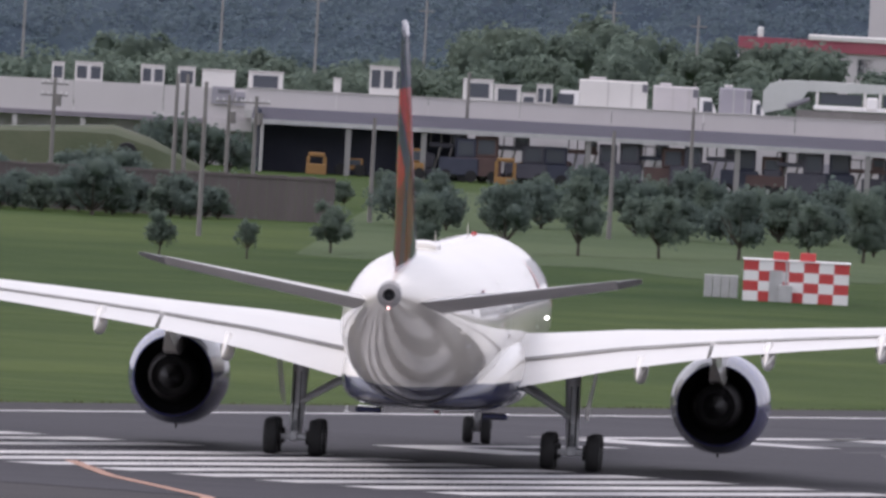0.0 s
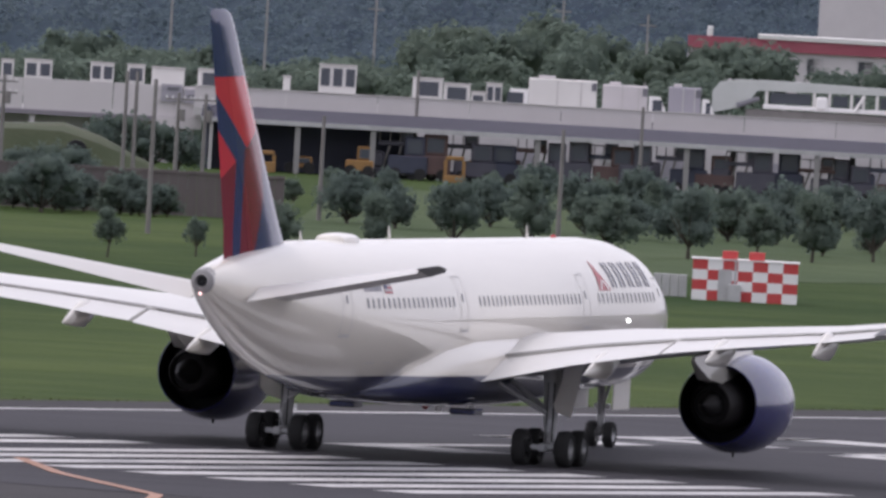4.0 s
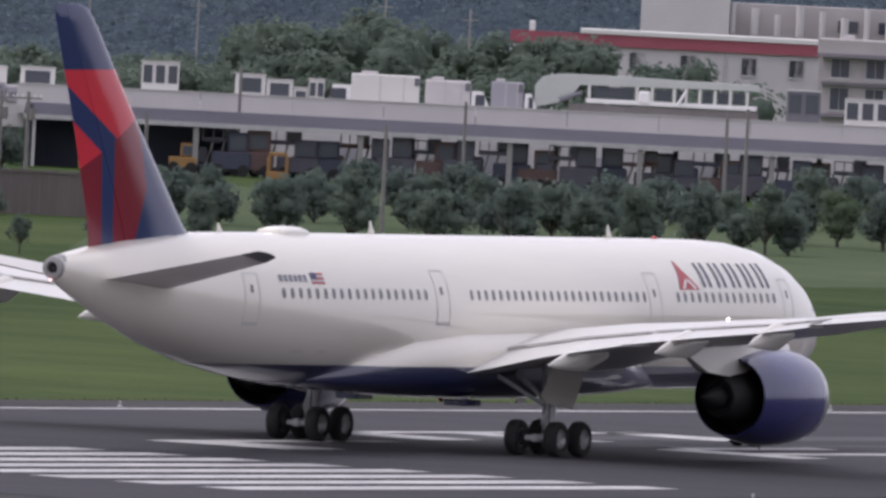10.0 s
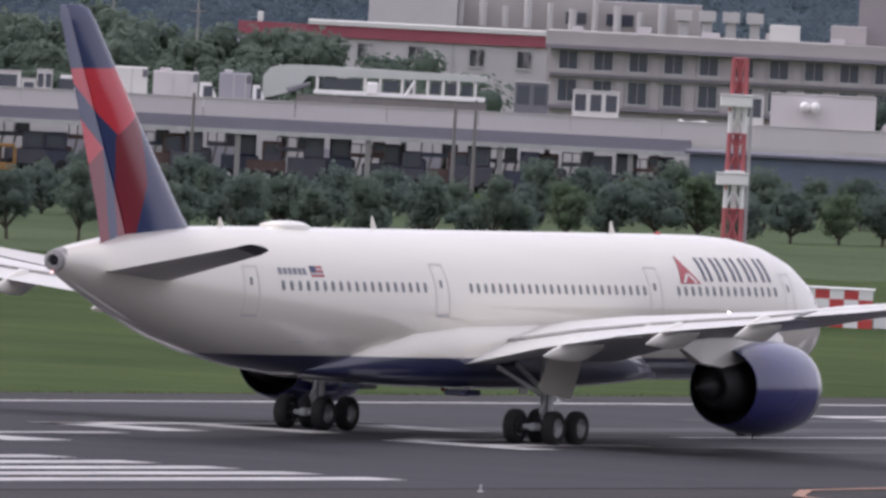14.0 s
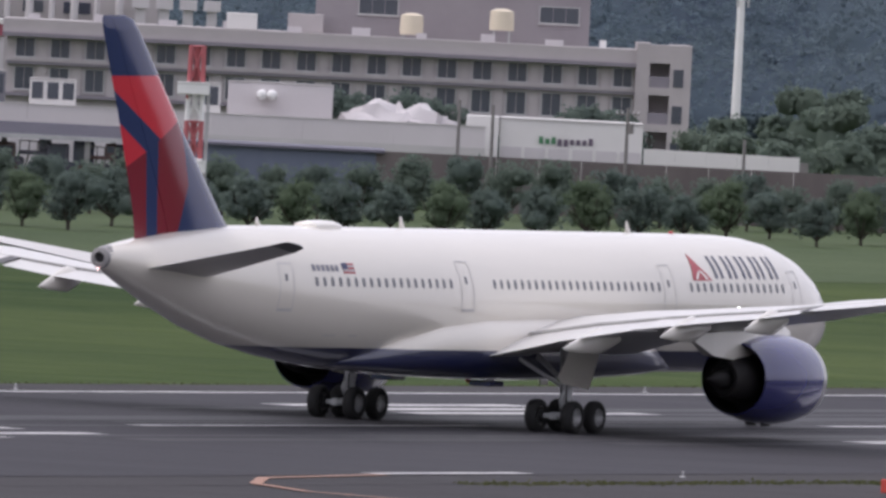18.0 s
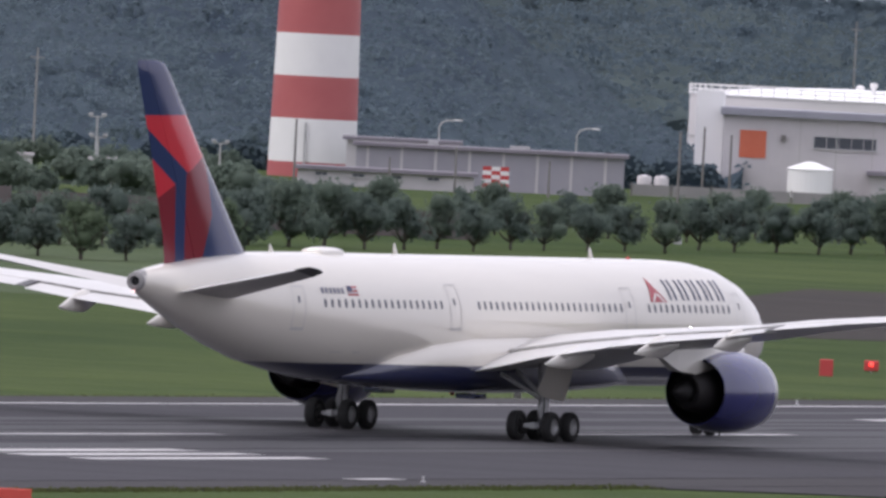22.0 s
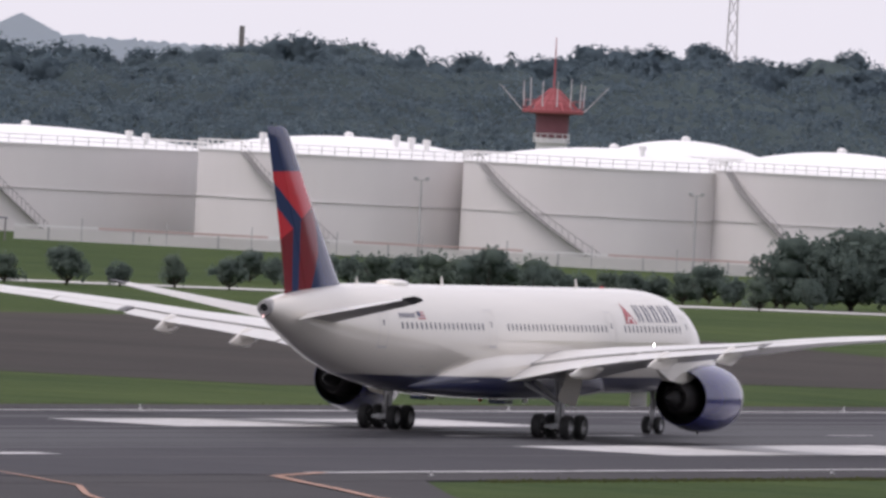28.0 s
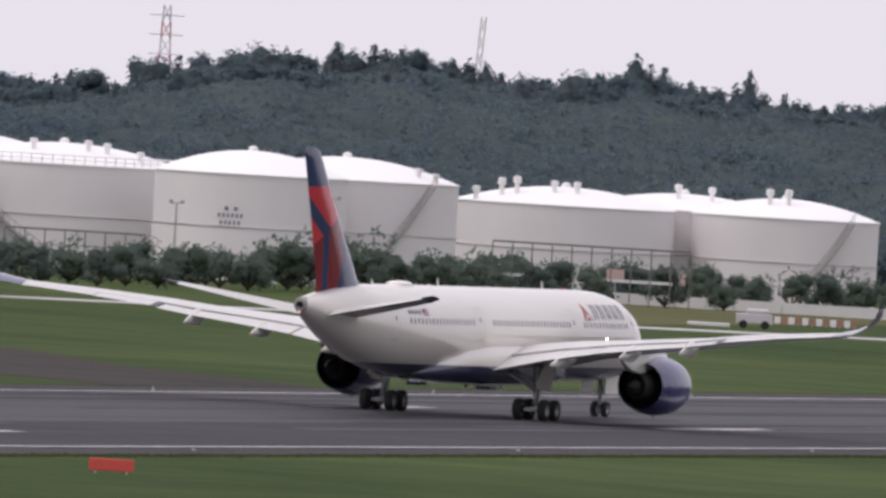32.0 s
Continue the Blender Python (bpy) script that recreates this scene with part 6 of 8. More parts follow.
# slate-blue shed
S = Front("shed", 0.185, 1440, "slate blue sheet-metal shed with a flat roof", "building")
zs = S.z(-0.716)
S.box("wall", -0.135, 0.54, 0, zs - 0.2, 0, 14, M_darkbld)
S.box("roof", -0.15, 0.565, zs - 0.2, zs, -0.5, 14.5, M_roofgrey, "dark overhanging roof edge")
for i in range(12):
    a = -0.13 + 0.054 * i
    S.box("wall_rib", a, a + 0.004, 0, zs - 0.25, -0.08, -0.01, M_darkbld)

# catering building with sign wall, and low wall
C = Front("catering_building", 1.06, 1490, "low white catering building with a green sign", "building")
zc1, zc0 = C.z(-0.605), C.z(-0.735)
C.box("wall", 0.9, 1.32, zc0 - 1.2, zc1, 0, 22, M_whitewall)
C.box("parapet", 0.86, 1.322, zc1, zc1 + 0.14, -0.08, 0.5, M_conc)
C.box("corner_block", 0.8, 0.895, 0, C.z(-0.6), -0.4, 8, M_whitewall)
C.box("lower_band", 0.9, 1.32, 0, zc0 - 1.2, 0.3, 22, M_wall)
for i in range(6):
    a = 0.905 + 0.07 * i
    C.box("bay_frame", a, a + 0.06, C.z(-0.72), C.z(-0.685), -0.06, -0.01, M_wall)
# plain shapes stand for the company's name on the wall
zl = C.z(-0.672)
M_signgreen = mat("green_sign_paint", (0.06, 0.2, 0.09), 0.5)
M_signdark = mat("dull_purple_sign_paint", (0.13, 0.1, 0.14), 0.5)
for i in range(9):
    a = 1.016 + 0.0182 * i
    C.box("sign_shape", a, a + 0.0125, zl - (0.14 if i in (3, 4) else 0.0), zl + (0.55 if i in (0, 2, 8) else 0.4), -0.07, -0.02, M_signgreen if i < 3 else M_signdark, "plain green bar on the sign" if i < 3 else "plain dark bar on the sign")
L = Front("low_wall", 1.55, 1484, "long low white painted boundary wall", "wall")
for i in range(5):
    a = 1.325 + 0.092 * i
    L.box("wall_panel", a, a + 0.0915, 0, height(-0.672 - 0.0008 * i, 1484), 0, 0.5, M_whitewall)
L.box("roof_slope", 1.785, 1.81, 0, L.z(-0.69), 0, 0.4, M_pole)
F = Front("hedge_fence", 1.2, 1440, "brownish weathered boundary fence behind the trees", "fence")
for i in range(13):
    a = 0.52 + 0.125 * i
    F.box("fence_panel", a, a + 0.1235, 0, F.z(-0.718), 0, 0.2, M_wood)
F = Front("hedge_fence", 2.8, 1575, "grey-brown weathered boundary fence before the woods", "fence")
for i in range(11):
    a = 2.16 + 0.125 * i
    F.box("fence_panel", a, a + 0.1235, 0, F.z(-0.728), 0, 0.2, M_wood)
for a0, a1, e in ((2.1, 2.2, -0.618), (2.37, 2.47, -0.62)):
    P = Front("garden_shed", (a0 + a1) / 2, 1745, "small white low shed among trees", "shed")
    P.box("wall", a0, a1, 0, P.z(e) - 0.25, 0, 3, M_whitewall)
    P.box("roof", a0 - 0.006, a1 + 0.006, P.z(e) - 0.25, P.z(e), -0.3, 3.3, M_wall)

# cream building with window rows
H = Front("lodging_house", 0.44, 1760, "cream grey three-storey building with rows of windows", "building")
zr = H.z(-0.3825)
H.box("wall", -0.56, 1.29, 0, H.z(-0.43), 0.4, 16, M_hotel, "cream grey rendered wall")
H.box("parapet", -0.575, 1.3, H.z(-0.4224), zr, -0.5, 16, M_hotel, "deep roof parapet")
H.box("eave_line", -0.575, 1.3, H.z(-0.434), H.z(-0.4224), -0.9, 0.6, M_mauve, "dark mauve eave line")
H.box("balcony_slab", -0.57, 1.29, H.z(-0.506), H.z(-0.4975), -0.3, 0.5, M_hotel, "projecting floor slab")
H.box("floor_band", -0.56, 1.29, H.z(-0.515), H.z(-0.506), -0.22, 0.5, M_mauve, "dark floor band")
H.box("floor_band", -0.56, 1.29, H.z(-0.61), H.z(-0.6), -0.35, 0.5, M_mauve)
for i in range(18):
    a = -0.535 + 0.1035 * i
    for e0, e1 in ((-0.4955, -0.4365), (-0.591, -0.521)):
        H.window(a - 0.002, a + 0.0585, H.z(e0), H.z(e1), 2, y=0.36)
    H.box("wall_pier", a + 0.066, a + 0.093, H.z(-0.6), H.z(-0.434), 0.22, 0.4, M_hotel)
    H.box("drain_pipe", a + 0.0985, a + 0.1005, H.z(-0.6), H.z(-0.434), 0.3, 0.4, M_wall)
# stair tower at the end
H.box("stair_tower", 1.39, 1.452, 0, zr + 0.58, -1, 12, M_hotel, "rendered stair tower")
H.box("stair_back", 1.33, 1.39, 0, zr - 0.2, 1.6, 12, M_hotel)
H.box("stair_pier", 1.29, 1.33, 0, zr + 0.68, -1, 12, M_hotel, "rendered stair pier")
H.box("stair_lintel", 1.33, 1.39, zr - 1.1, zr + 0.55, -1, 4, M_hotel)
for k in range(3):
    H.box("landing", 1.33, 1.39, zr - 4.0 - 3.3 * k, zr - 3.3 - 3.3 * k, -1, 4, M_hotel, "stair landing")
    H.box("stair_rail", 1.33, 1.39, zr - 3.3 - 3.3 * k, zr - 2.3 - 3.3 * k, -0.9, -0.8, M_mauve, "stair railing")
    H.box("landing_glass", 1.4, 1.43, zr - 3.2 - 3.3 * k, zr - 1.6 - 3.3 * k, -1.06, -0.98, M_win)
M_rooftop = mat("pinkish_grey_render", (0.26, 0.235, 0.25), 0.85, col2=(0.32, 0.295, 0.305), scale=0.2, bump=0.05)
ph = H.box("penthouse", 0.34, 1.15, zr, zr + 4.6, 8, 16, M_rooftop, "pinkish grey rooftop storey")
H.box("penthouse_step", 0.34, 0.5, zr, zr + 6.0, 10, 16, M_rooftop)
H.box("penthouse_coping", 0.335, 1.155, zr + 4.6, zr + 4.8, 7.85, 16.1, M_hotel, "", ph)
for a in (0.465, 1.0):
    H.window(a, a + 0.12, zr + 1.9, zr + 3.5, 3, y=7.96, parent=ph)
H.box("plant_box", 0.26, 0.365, zr, zr + 1.7, 5, 7, M_hotel, "low rooftop plant box", bevel=0.05)
for a, r, up in ((0.625, 1.05, 0.3), (0.89, 1.1, 1.1)):
    bm = bmesh.new()
    lathe(bm, [(0.02, 0), (r, 0), (r * 1.02, 0.3), (r, 1.2), (r * 0.96, 1.75), (r * 0.5, 1.95), (0.02, 2.0)], 20, Matrix.Translation((H.x(a), 3.5, zr + up)))
    tk = part("water_tank", bm, mat("cream_tank_plastic", (0.62, 0.55, 0.42), 0.6, col2=(0.68, 0.6, 0.47), scale=1), H.root, "cream roof water tank", True)
    for dx in (-0.7, 0.7):
        part("tank_stand", boxed(H.x(a) + dx - 0.08, H.x(a) + dx + 0.08, 3.0, 4.0, zr, zr + up), M_galv, tk)
H.box("roof_unit", 0.08, 0.17, zr, zr + 1.5, 2, 4, M_whitewall, "white rooftop unit", bevel=0.05)
for i in range(9):
    a = -0.5 + 0.19 * i
    H.box("roof_fitting", a, a + 0.03 + 0.012 * (i % 3), zr, zr + 0.5 + 0.2 * (i % 2), 2.5, 3.5, M_wall)
H.box("dish", 1.18, 1.2, zr, zr + 0.7, 2, 2.3, M_whitep)

# red-banded building and the block behind
R = Front("red_banded_building", -0.91, 1800, "pale building with a red band under its roof", "building")
zr2 = R.z(-0.388)
R.box("wall", -1.48, -0.57, 0, zr2 - 1.5, 0, 14, M_wall)
R.box("roof_edge", -1.275, -0.565, zr2 - 0.4, zr2, -0.6, 14, M_whitewall, "white roof edge")
R.box("red_band", -1.48, -0.567, zr2 - 1.5, zr2 - 0.4, -0.4, 0.4, mat("dull_red_band", (0.29, 0.07, 0.1), 0.7, col2=(0.36, 0.1, 0.13), scale=0.3), "dull red fascia band")
for a in (-1.13, -0.98, -0.8, -0.66):
    R.window(a, a + 0.05, zr2 - 3.6, zr2 - 1.9, 2, y=-0.02)
R.box("wall_pipe", -0.85, -0.843, 0, zr2 - 1.5, -0.2, -0.02, M_galv)
B = Front("plant_block", -0.62, 1840, "grey rooftop plant block with ducts", "building")
zp = B.z(-0.24)
B.box("wall", -1.1, -0.84, 0, zp - 0.6, 0, 12, M_wall)
B.box("wall", -0.84, -0.12, 0, zp - 1.6, 3, 14, M_hotel)
B.box("opening", -0.52, -0.46, zp - 3.9, zp - 2.8, 2.9, 3.0, M_win)
# Flat panel; the shade inside is its colour.
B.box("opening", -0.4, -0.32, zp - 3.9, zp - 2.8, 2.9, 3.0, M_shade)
for i in range(10):
    a = -0.83 + 0.066 * i
    bm = bmesh.new()
    tube(bm, (B.x(a), 1.8, zr2), (B.x(a), 1.8, zp - 1.5 - 0.5 * (i % 3)), 0.28 + 0.1 * (i % 2), None, 12)
    part("duct", bm, M_wall, B.root, "pale grey duct", True)
for i in range(4):
    B.box("cooler", -0.2 + 0.07 * i, -0.15 + 0.07 * i, zp - 3.0, zp - 2.0, -4, -2, M_wall)
    B.box("cooler_stand", -0.19 + 0.07 * i, -0.16 + 0.07 * i, 0, zp - 3.0, -3.6, -2.4, M_wall)
R.box("roof_lamp", -1.425, -1.408, zr2 - 0.4, zr2 + 0.55, -0.3, 0.3, M_whitep, "white roof lamp", bevel=0.08)

# timber fence and mound
F2 = Front("timber_fence", -3.2, 1252, "long brown weathered timber fence", "fence")
for i in range(40):
    a = -3.78 + 0.0285 * i
    F2.box("fence_board", a, a + 0.0275, 0, F2.z(-0.884 + 0.0016 * math.sin(i * 2.1)), 0, 0.12, M_wood)
F2.box("rail", -3.78, -2.64, 2.7, 2.85, -0.08, 0, M_wood)
E = Front("embankment", -3.3, 1330, "grassy embankment with a round culvert behind the fence", "embankment")
M_bank = mat("dry_bank_grass", (0.045, 0.06, 0.03), 0.95, col2=(0.08, 0.085, 0.05), scale=0.35, bump=0.3)
bm = bmesh.new()
prof = [(-4.2, -0.8), (-3.7, -0.79), (-3.42, -0.775), (-3.3, -0.772), (-3.19, -0.805), (-3.05, -0.868), (-2.95, -0.925)]
lo = []
for y, k in ((0, 0.0), (2.5, 0.93), (4, 1.0), (12, 1.0)):
    lo.append([(E.x(q), y, max(-0.3, E.z(e)) * k + (-0.3 if k == 0 else 0.12 * math.sin(9 * q + y))) for q, e in prof])
rings(bm, lo, close=False)
bmesh.ops.recalc_face_normals(bm, faces=bm.faces)
part("bank", bm, M_bank, E.root, "dry grass slope", True)
zc_ = E.z(-0.842)
bm = bmesh.new()
tube(bm, (E.x(-3.258), -0.35, zc_), (E.x(-3.258), 3.0, zc_), 0.72, 0.72, 22)
# Closed tube end, coloured near-black for the shade inside the culvert.
part("culvert", bm, M_dark, E.root, "dark round culvert mouth")


def chequer(fr, az0, az1, z0, z1, cols, rows_n, y=-0.03):
    for i in range(cols):
        for j in range(rows_n):
            a = az0 + (az1 - az0) * i / cols
            b = az0 + (az1 - az0) * (i + 1) / cols
            c, d = z0 + (z1 - z0) * j / rows_n, z0 + (z1 - z0) * (j + 1) / rows_n
            fr.box("panel", a, b, c, d, y, 0, M_redp if (i + j) % 2 else M_whitep)


K1 = Front("equipment_hut", -1.271, 1082, "red and white chequered equipment hut on grass", "hut")
zk = K1.z(-1.056)
K1.box("body", -1.428, -1.118, 0, zk, 0.0, 3.2, M_whitep)
chequer(K1, -1.428, -1.118, 0.0, zk - 0.02, 7, 4)
K1.box("roof", -1.432, -1.114, zk, zk + 0.05, -0.08, 3.3, M_whitep)
for a in (-1.343, -1.264):
    K1.box("roof_box", a, a + 0.046, zk + 0.05, zk + 0.5, 0.4, 1.4, M_redp, "red roof box", bevel=0.03)
K1.box("door", -1.352, -1.312, 0, 1.75, -0.12, -0.04, M_galv, "grey metal door")
K1.box("side_cabinet", -1.322, -1.283, 0, 0.95, -0.7, -0.15, M_galv, bevel=0.03)
K1.box("vent_pipe", -1.305, -1.299, 0.95, zk + 0.02, -0.1, -0.04, M_galv)
K3 = Front("equipment_cabinets", -1.492, 1086, "grey steel cabinets beside the chequered hut", "cabinet")
for i in range(4):
    K3.box("cabinet", -1.542 + 0.025 * i, -1.542 + 0.025 * i + 0.0235, 0, 1.25, 0, 0.7, M_galv, bevel=0.02)
K2 = Front("equipment_hut", 0.255, 1050, "red and white chequered hut beside the mast", "hut")
zk2 = K2.z(-1.1)
K2.box("body", 0.083, 0.425, 0, zk2, 0, 3.2, M_whitep)
chequer(K2, 0.083, 0.425, 0, zk2 - 0.02, 8, 4)
K2.box("roof", 0.078, 0.43, zk2, zk2 + 0.06, -0.1, 3.3, M_whitep)
K2.box("annex", 0.428, 0.51, 0, 1.15, 0.3, 2.0, M_whitep, "white low annex", bevel=0.04)
K2.box("door", 0.2, 0.24, 0, 1.7, -0.12, -0.04, M_galv, "grey metal door")

mast = tagged(empty("lattice_mast", facing(0.0, 1052)), "red and white lattice mast with white antenna boxes", "mast")
zm = 14.2
seg = 2.03
for i in range(7):
    z0, z1 = i * seg, (i + 1) * seg
    hw0, hw1 = 0.52 - 0.026 * i, 0.52 - 0.026 * (i + 1)
    m = M_hazedred if i % 2 == 0 else M_whitep
    for sx, sy in ((-1, -1), (1, -1), (1, 1), (-1, 1)):
        part("mast_leg", tubed((sx * hw0, sy * hw0, z0), (sx * hw1, sy * hw1, z1), 0.14, 0.14, 6), m, mast)
    for sy in (-1, 1):
        part("mast_brace", tubed((-hw0, sy * hw0, z0), (hw1, sy * hw1, z1), 0.07, 0.07, 5), m, mast)
        part("mast_brace", tubed((hw0, sy * hw0, z0), (-hw1, sy * hw1, z1), 0.07, 0.07, 5), m, mast)
        part("mast_rung", tubed((-hw1, sy * hw1, z1 - 0.05), (hw1, sy * hw1, z1 - 0.05), 0.07, 0.07, 5), m, mast)
    for sx in (-1, 1):
        part("mast_brace", tubed((sx * hw0, -hw0, z0), (sx * hw1, hw1, z1), 0.07, 0.07, 5), m, mast)
    part("ladder", boxed(-0.16, 0.16, -0.06, 0.06, z0, z1 - 0.06), m, mast)
for el in (-0.563, -0.793, -1.02):
    z = height(el, 1052)
    b = part("antenna_box", boxed(-1.0, 0.75, -0.95, -0.5, z - 0.32, z + 0.3, bevel=0.06), M_whitep, mast, "white long antenna box")
    part("hood", boxed(-1.02, 0.77, -1.0, -0.5, z + 0.3, z + 0.38), M_whitep, b)
    part("bracket", boxed(-0.5, -0.4, -0.6, -0.3, z - 0.55, z - 0.3), M_redp, b)
part("cable_run", boxed(0.62, 0.8, -0.2, 0.0, 0, 12.0), M_galv, mast)


def warning_board(az, dist, w, h):
    b = Front("runway_sign", az, dist, "low red runway sign board on grass", "sign")
    part("board", boxed(-w / 2, w / 2, -0.12, 0.12, 0.15, h, bevel=0.03), M_redsign, b.root, "plain red sign face")
    for x in (-w * 0.35, w * 0.35):
        part("foot", boxed(x - 0.05, x + 0.05, -0.08, 0.08, -0.05, 0.16), M_galv, b.root)


M_redsign = mat("red_sign_face", (0.55, 0.06, 0.04), 0.5, col2=(0.6, 0.085, 0.06), scale=1.5, emit=0.0)
warning_board(2.16, 768, 2.35, 0.68)
warning_board(9.855, 1036, 2.4, 0.8)


def edge_light(name="edge_light"):
    e = tagged(empty(name), "small white elevated runway edge light", "light")
    bm = bmesh.new()
    lathe(bm, [(0.02, 0.0), (0.14, 0.0), (0.12, 0.03), (0.04, 0.05), (0.04, 0.16), (0.02, 0.16)], 10)
    part("stem", bm, M_galv, e)
    bm = bmesh.new()
    lathe(bm, [(0.02, 0.15), (0.05, 0.16), (0.06, 0.2), (0.04, 0.25), (0.02, 0.26)], 10)
    part("lens", bm, M_galv, e, "", True)
    return e


first = None
for k in range(16):
    for d in (-358.6, -423.2):
        p = rw(630 + 60 * k, d)
        if first is None:
            first = edge_light()
            first.matrix_world = Matrix.Translation((p.x, p.y, PAVED - 0.02))
            ob = first
        else:
            ob = copy_thing(first, Matrix.Translation((p.x, p.y, PAVED - 0.02)))
        tagged(ob, group="runway edge lights")
M_redlamp = mat("lit_red_lens", (1.0, 0.06, 0.04), 0.3, emit=2.0)
for az, dist in ((5.105, 1116), (4.695, 1119), (5.518, 1118), (5.94, 1125)):
    lt = tagged(empty("guard_light", facing(az, dist)), "small lit red guard light in grass", "light", "guard lights")
    part("post", tubed((0, 0, -0.05), (0, 0, 0.55), 0.05, 0.05, 8), M_galv, lt)
    bm = bmesh.new()
    bmesh.ops.create_uvsphere(bm, u_segments=10, v_segments=6, radius=0.13, matrix=Matrix.Translation((0, -0.3, 0.5)))
    part("lens", bm, M_redlamp, lt, "lit red lens")
    part("housing", boxed(-0.42, 0.42, -0.2, 0.2, 0.12, 0.72, bevel=0.05), M_redp, lt, "red painted box")
rb = link("warning_box", boxed(-0.38, 0.38, -0.3, 0.3, -0.02, 0.95, bevel=0.04), M_redp)
rb.matrix_world = facing(4.563, 1104)
tagged(rb, "dull red equipment box standing in grass", "box")
mk = Front("distance_marker", 0.993, 1057, "small pale striped marker post on grass", "marker")
for i in range(3):
    part("panel", boxed(-0.75, 0.75, -0.05, 0.05, 0.1 + 0.42 * i, 0.1 + 0.42 * i + 0.38), mat("weathered_cream_board", (0.4, 0.37, 0.32), 0.8, col2=(0.5, 0.46, 0.4), scale=2) if i != 1 else mat("weathered_tan_board", (0.2, 0.17, 0.12), 0.8, col2=(0.27, 0.22, 0.16), scale=2), mk.root)
for x in (-0.5, 0.5):
    part("leg", boxed(x - 0.05, x + 0.05, 0.06, 0.14, -0.05, 1.3), M_galv, mk.root)


# ---- poles and lamps ----
def utility_pole(az, dist, top_el_, r=0.16, arms=0, lean=0.0):
    z = height(top_el_, dist)
    p = tagged(empty("utility_pole", facing(az, dist)), "dark weathered utility pole with fittings", "pole", "utility poles")
    part("shaft", tubed((0, 0, -0.2), (lean, 0, z), r, r * 0.7, 10), M_pole, p, "", True)
    for i in range(arms):
        part("crossarm", boxed(-0.9, 0.9, -0.06, 0.06, z - 0.5 - 0.75 * i, z - 0.38 - 0.75 * i), M_pole, p)
        for x in (-0.8, -0.4, 0.4, 0.8):
            part("insulator", tubed((x, 0, z - 0.38 - 0.75 * i), (x, 0, z - 0.2 - 0.75 * i), 0.05, 0.04, 6), M_whitep, p)
    if arms:
        part("transformer", tubed((0.28, -0.2, z - 1.9), (0.28, -0.2, z - 1.1), 0.2, 0.2, 10), M_pole, p)


for az, d, e, n in ((-3.48, 1284, -0.63, 2), (-3.12, 1330, -0.6, 0), (-3.09, 1330, -0.6, 0), (-3.035, 1185, -0.62, 0), (-2.965, 1300, -0.655, 1), (-2.885, 1300, -0.655, 1), (-2.535, 1262, -0.7, 0), (-1.83, 1248, -0.7, 0), (-2.265, 1462, -0.55, 0), (-1.6, 1440, -0.62, 0), (-0.83, 1440, -0.61, 0), (-0.77, 1450, -0.6, 0), (0.778, 1442, -0.555, 0), (0.877, 1440, -0.565, 0), (1.273, 1440, -0.555, 1), (1.62, 1440, -0.63, 0)):
    utility_pole(az, d, e, arms=n)
for az, d, e in ((4.1, 1616, -0.457), (2.97, 1900, -0.477), (3.444, 1895, -0.537), (3.72, 1895, -0.563), (3.25, 1898, -0.575), (5.775, 1900, -0.43), (6.19, 1900, -0.455), (4.17, 1990, -0.44), (4.25, 1990, -0.46)):
    utility_pole(az, d, e, 0.14)
bm = boxed(-0.35, 0.35, -0.3, 0.3, 0, 0.6, bevel=0.03)
ob = link("pole_cabinet", bm, M_galv)
ob.matrix_world = facing(4.107, 1614)
tagged(ob, "pale grey cabinet beside a pole", "cabinet")


def floodlight(az, dist, el_top, curved=False):
    z = height(el_top, dist)
    p = tagged(empty("street_lamp", facing(az, dist)), "grey steel lamp post with lamp heads", "lamp", "lamp posts")
    part("shaft", tubed((0, 0, -0.2), (0, 0, z), 0.14, 0.09, 10), M_galv, p, "", True)
    if curved:
        bm = bmesh.new()
        pts = [Vector((0, 0, z)), Vector((0.25, 0, z + 0.45)), Vector((0.8, 0, z + 0.7)), Vector((1.7, 0, z + 0.75))]
        for a, b in zip(pts, pts[1:]):
            tube(bm, a, b, 0.08, 0.08, 8)
        part("arm", bm, M_galv, p, "", True)
        part("lamp_head", boxed(1.5, 2.3, -0.15, 0.15, z + 0.66, z + 0.84, bevel=0.04), M_whitep, p)
    else:
        part("arm", boxed(-0.7, 0.7, -0.06, 0.06, z - 0.1, z + 0.02), M_galv, p)
        for x in (-0.6, 0.6):
            part("lamp_head", boxed(x - 0.22, x + 0.22, -0.2, 0.1, z + 0.02, z + 0.3, bevel=0.04), M_galv, p)


for az, d, e, c in ((2.058, 1620, -0.57, False), (2.39, 1700, -0.56, False), (2.385, 1760, -0.5, False), (7.79, 1990, -0.405, False), (8.6, 1990, -0.41, False), (10.0, 1960, -0.42, False), (9.24, 1960, -0.38, False), (10.46, 1960, -0.38, False), (3.795, 1950, -0.485, True), (3.39, 1950, -0.48, True), (2.75, 1800, -0.56, False)):
    floodlight(az, d, e, c)
ms = tagged(empty("white_mast", facing(1.589, 1900)), "tall white tapered steel mast", "mast")
part("shaft", tubed((0, 0, 0), (0, 0, 17.5), 0.48, 0.34, 14), M_whitep, ms, "", True)
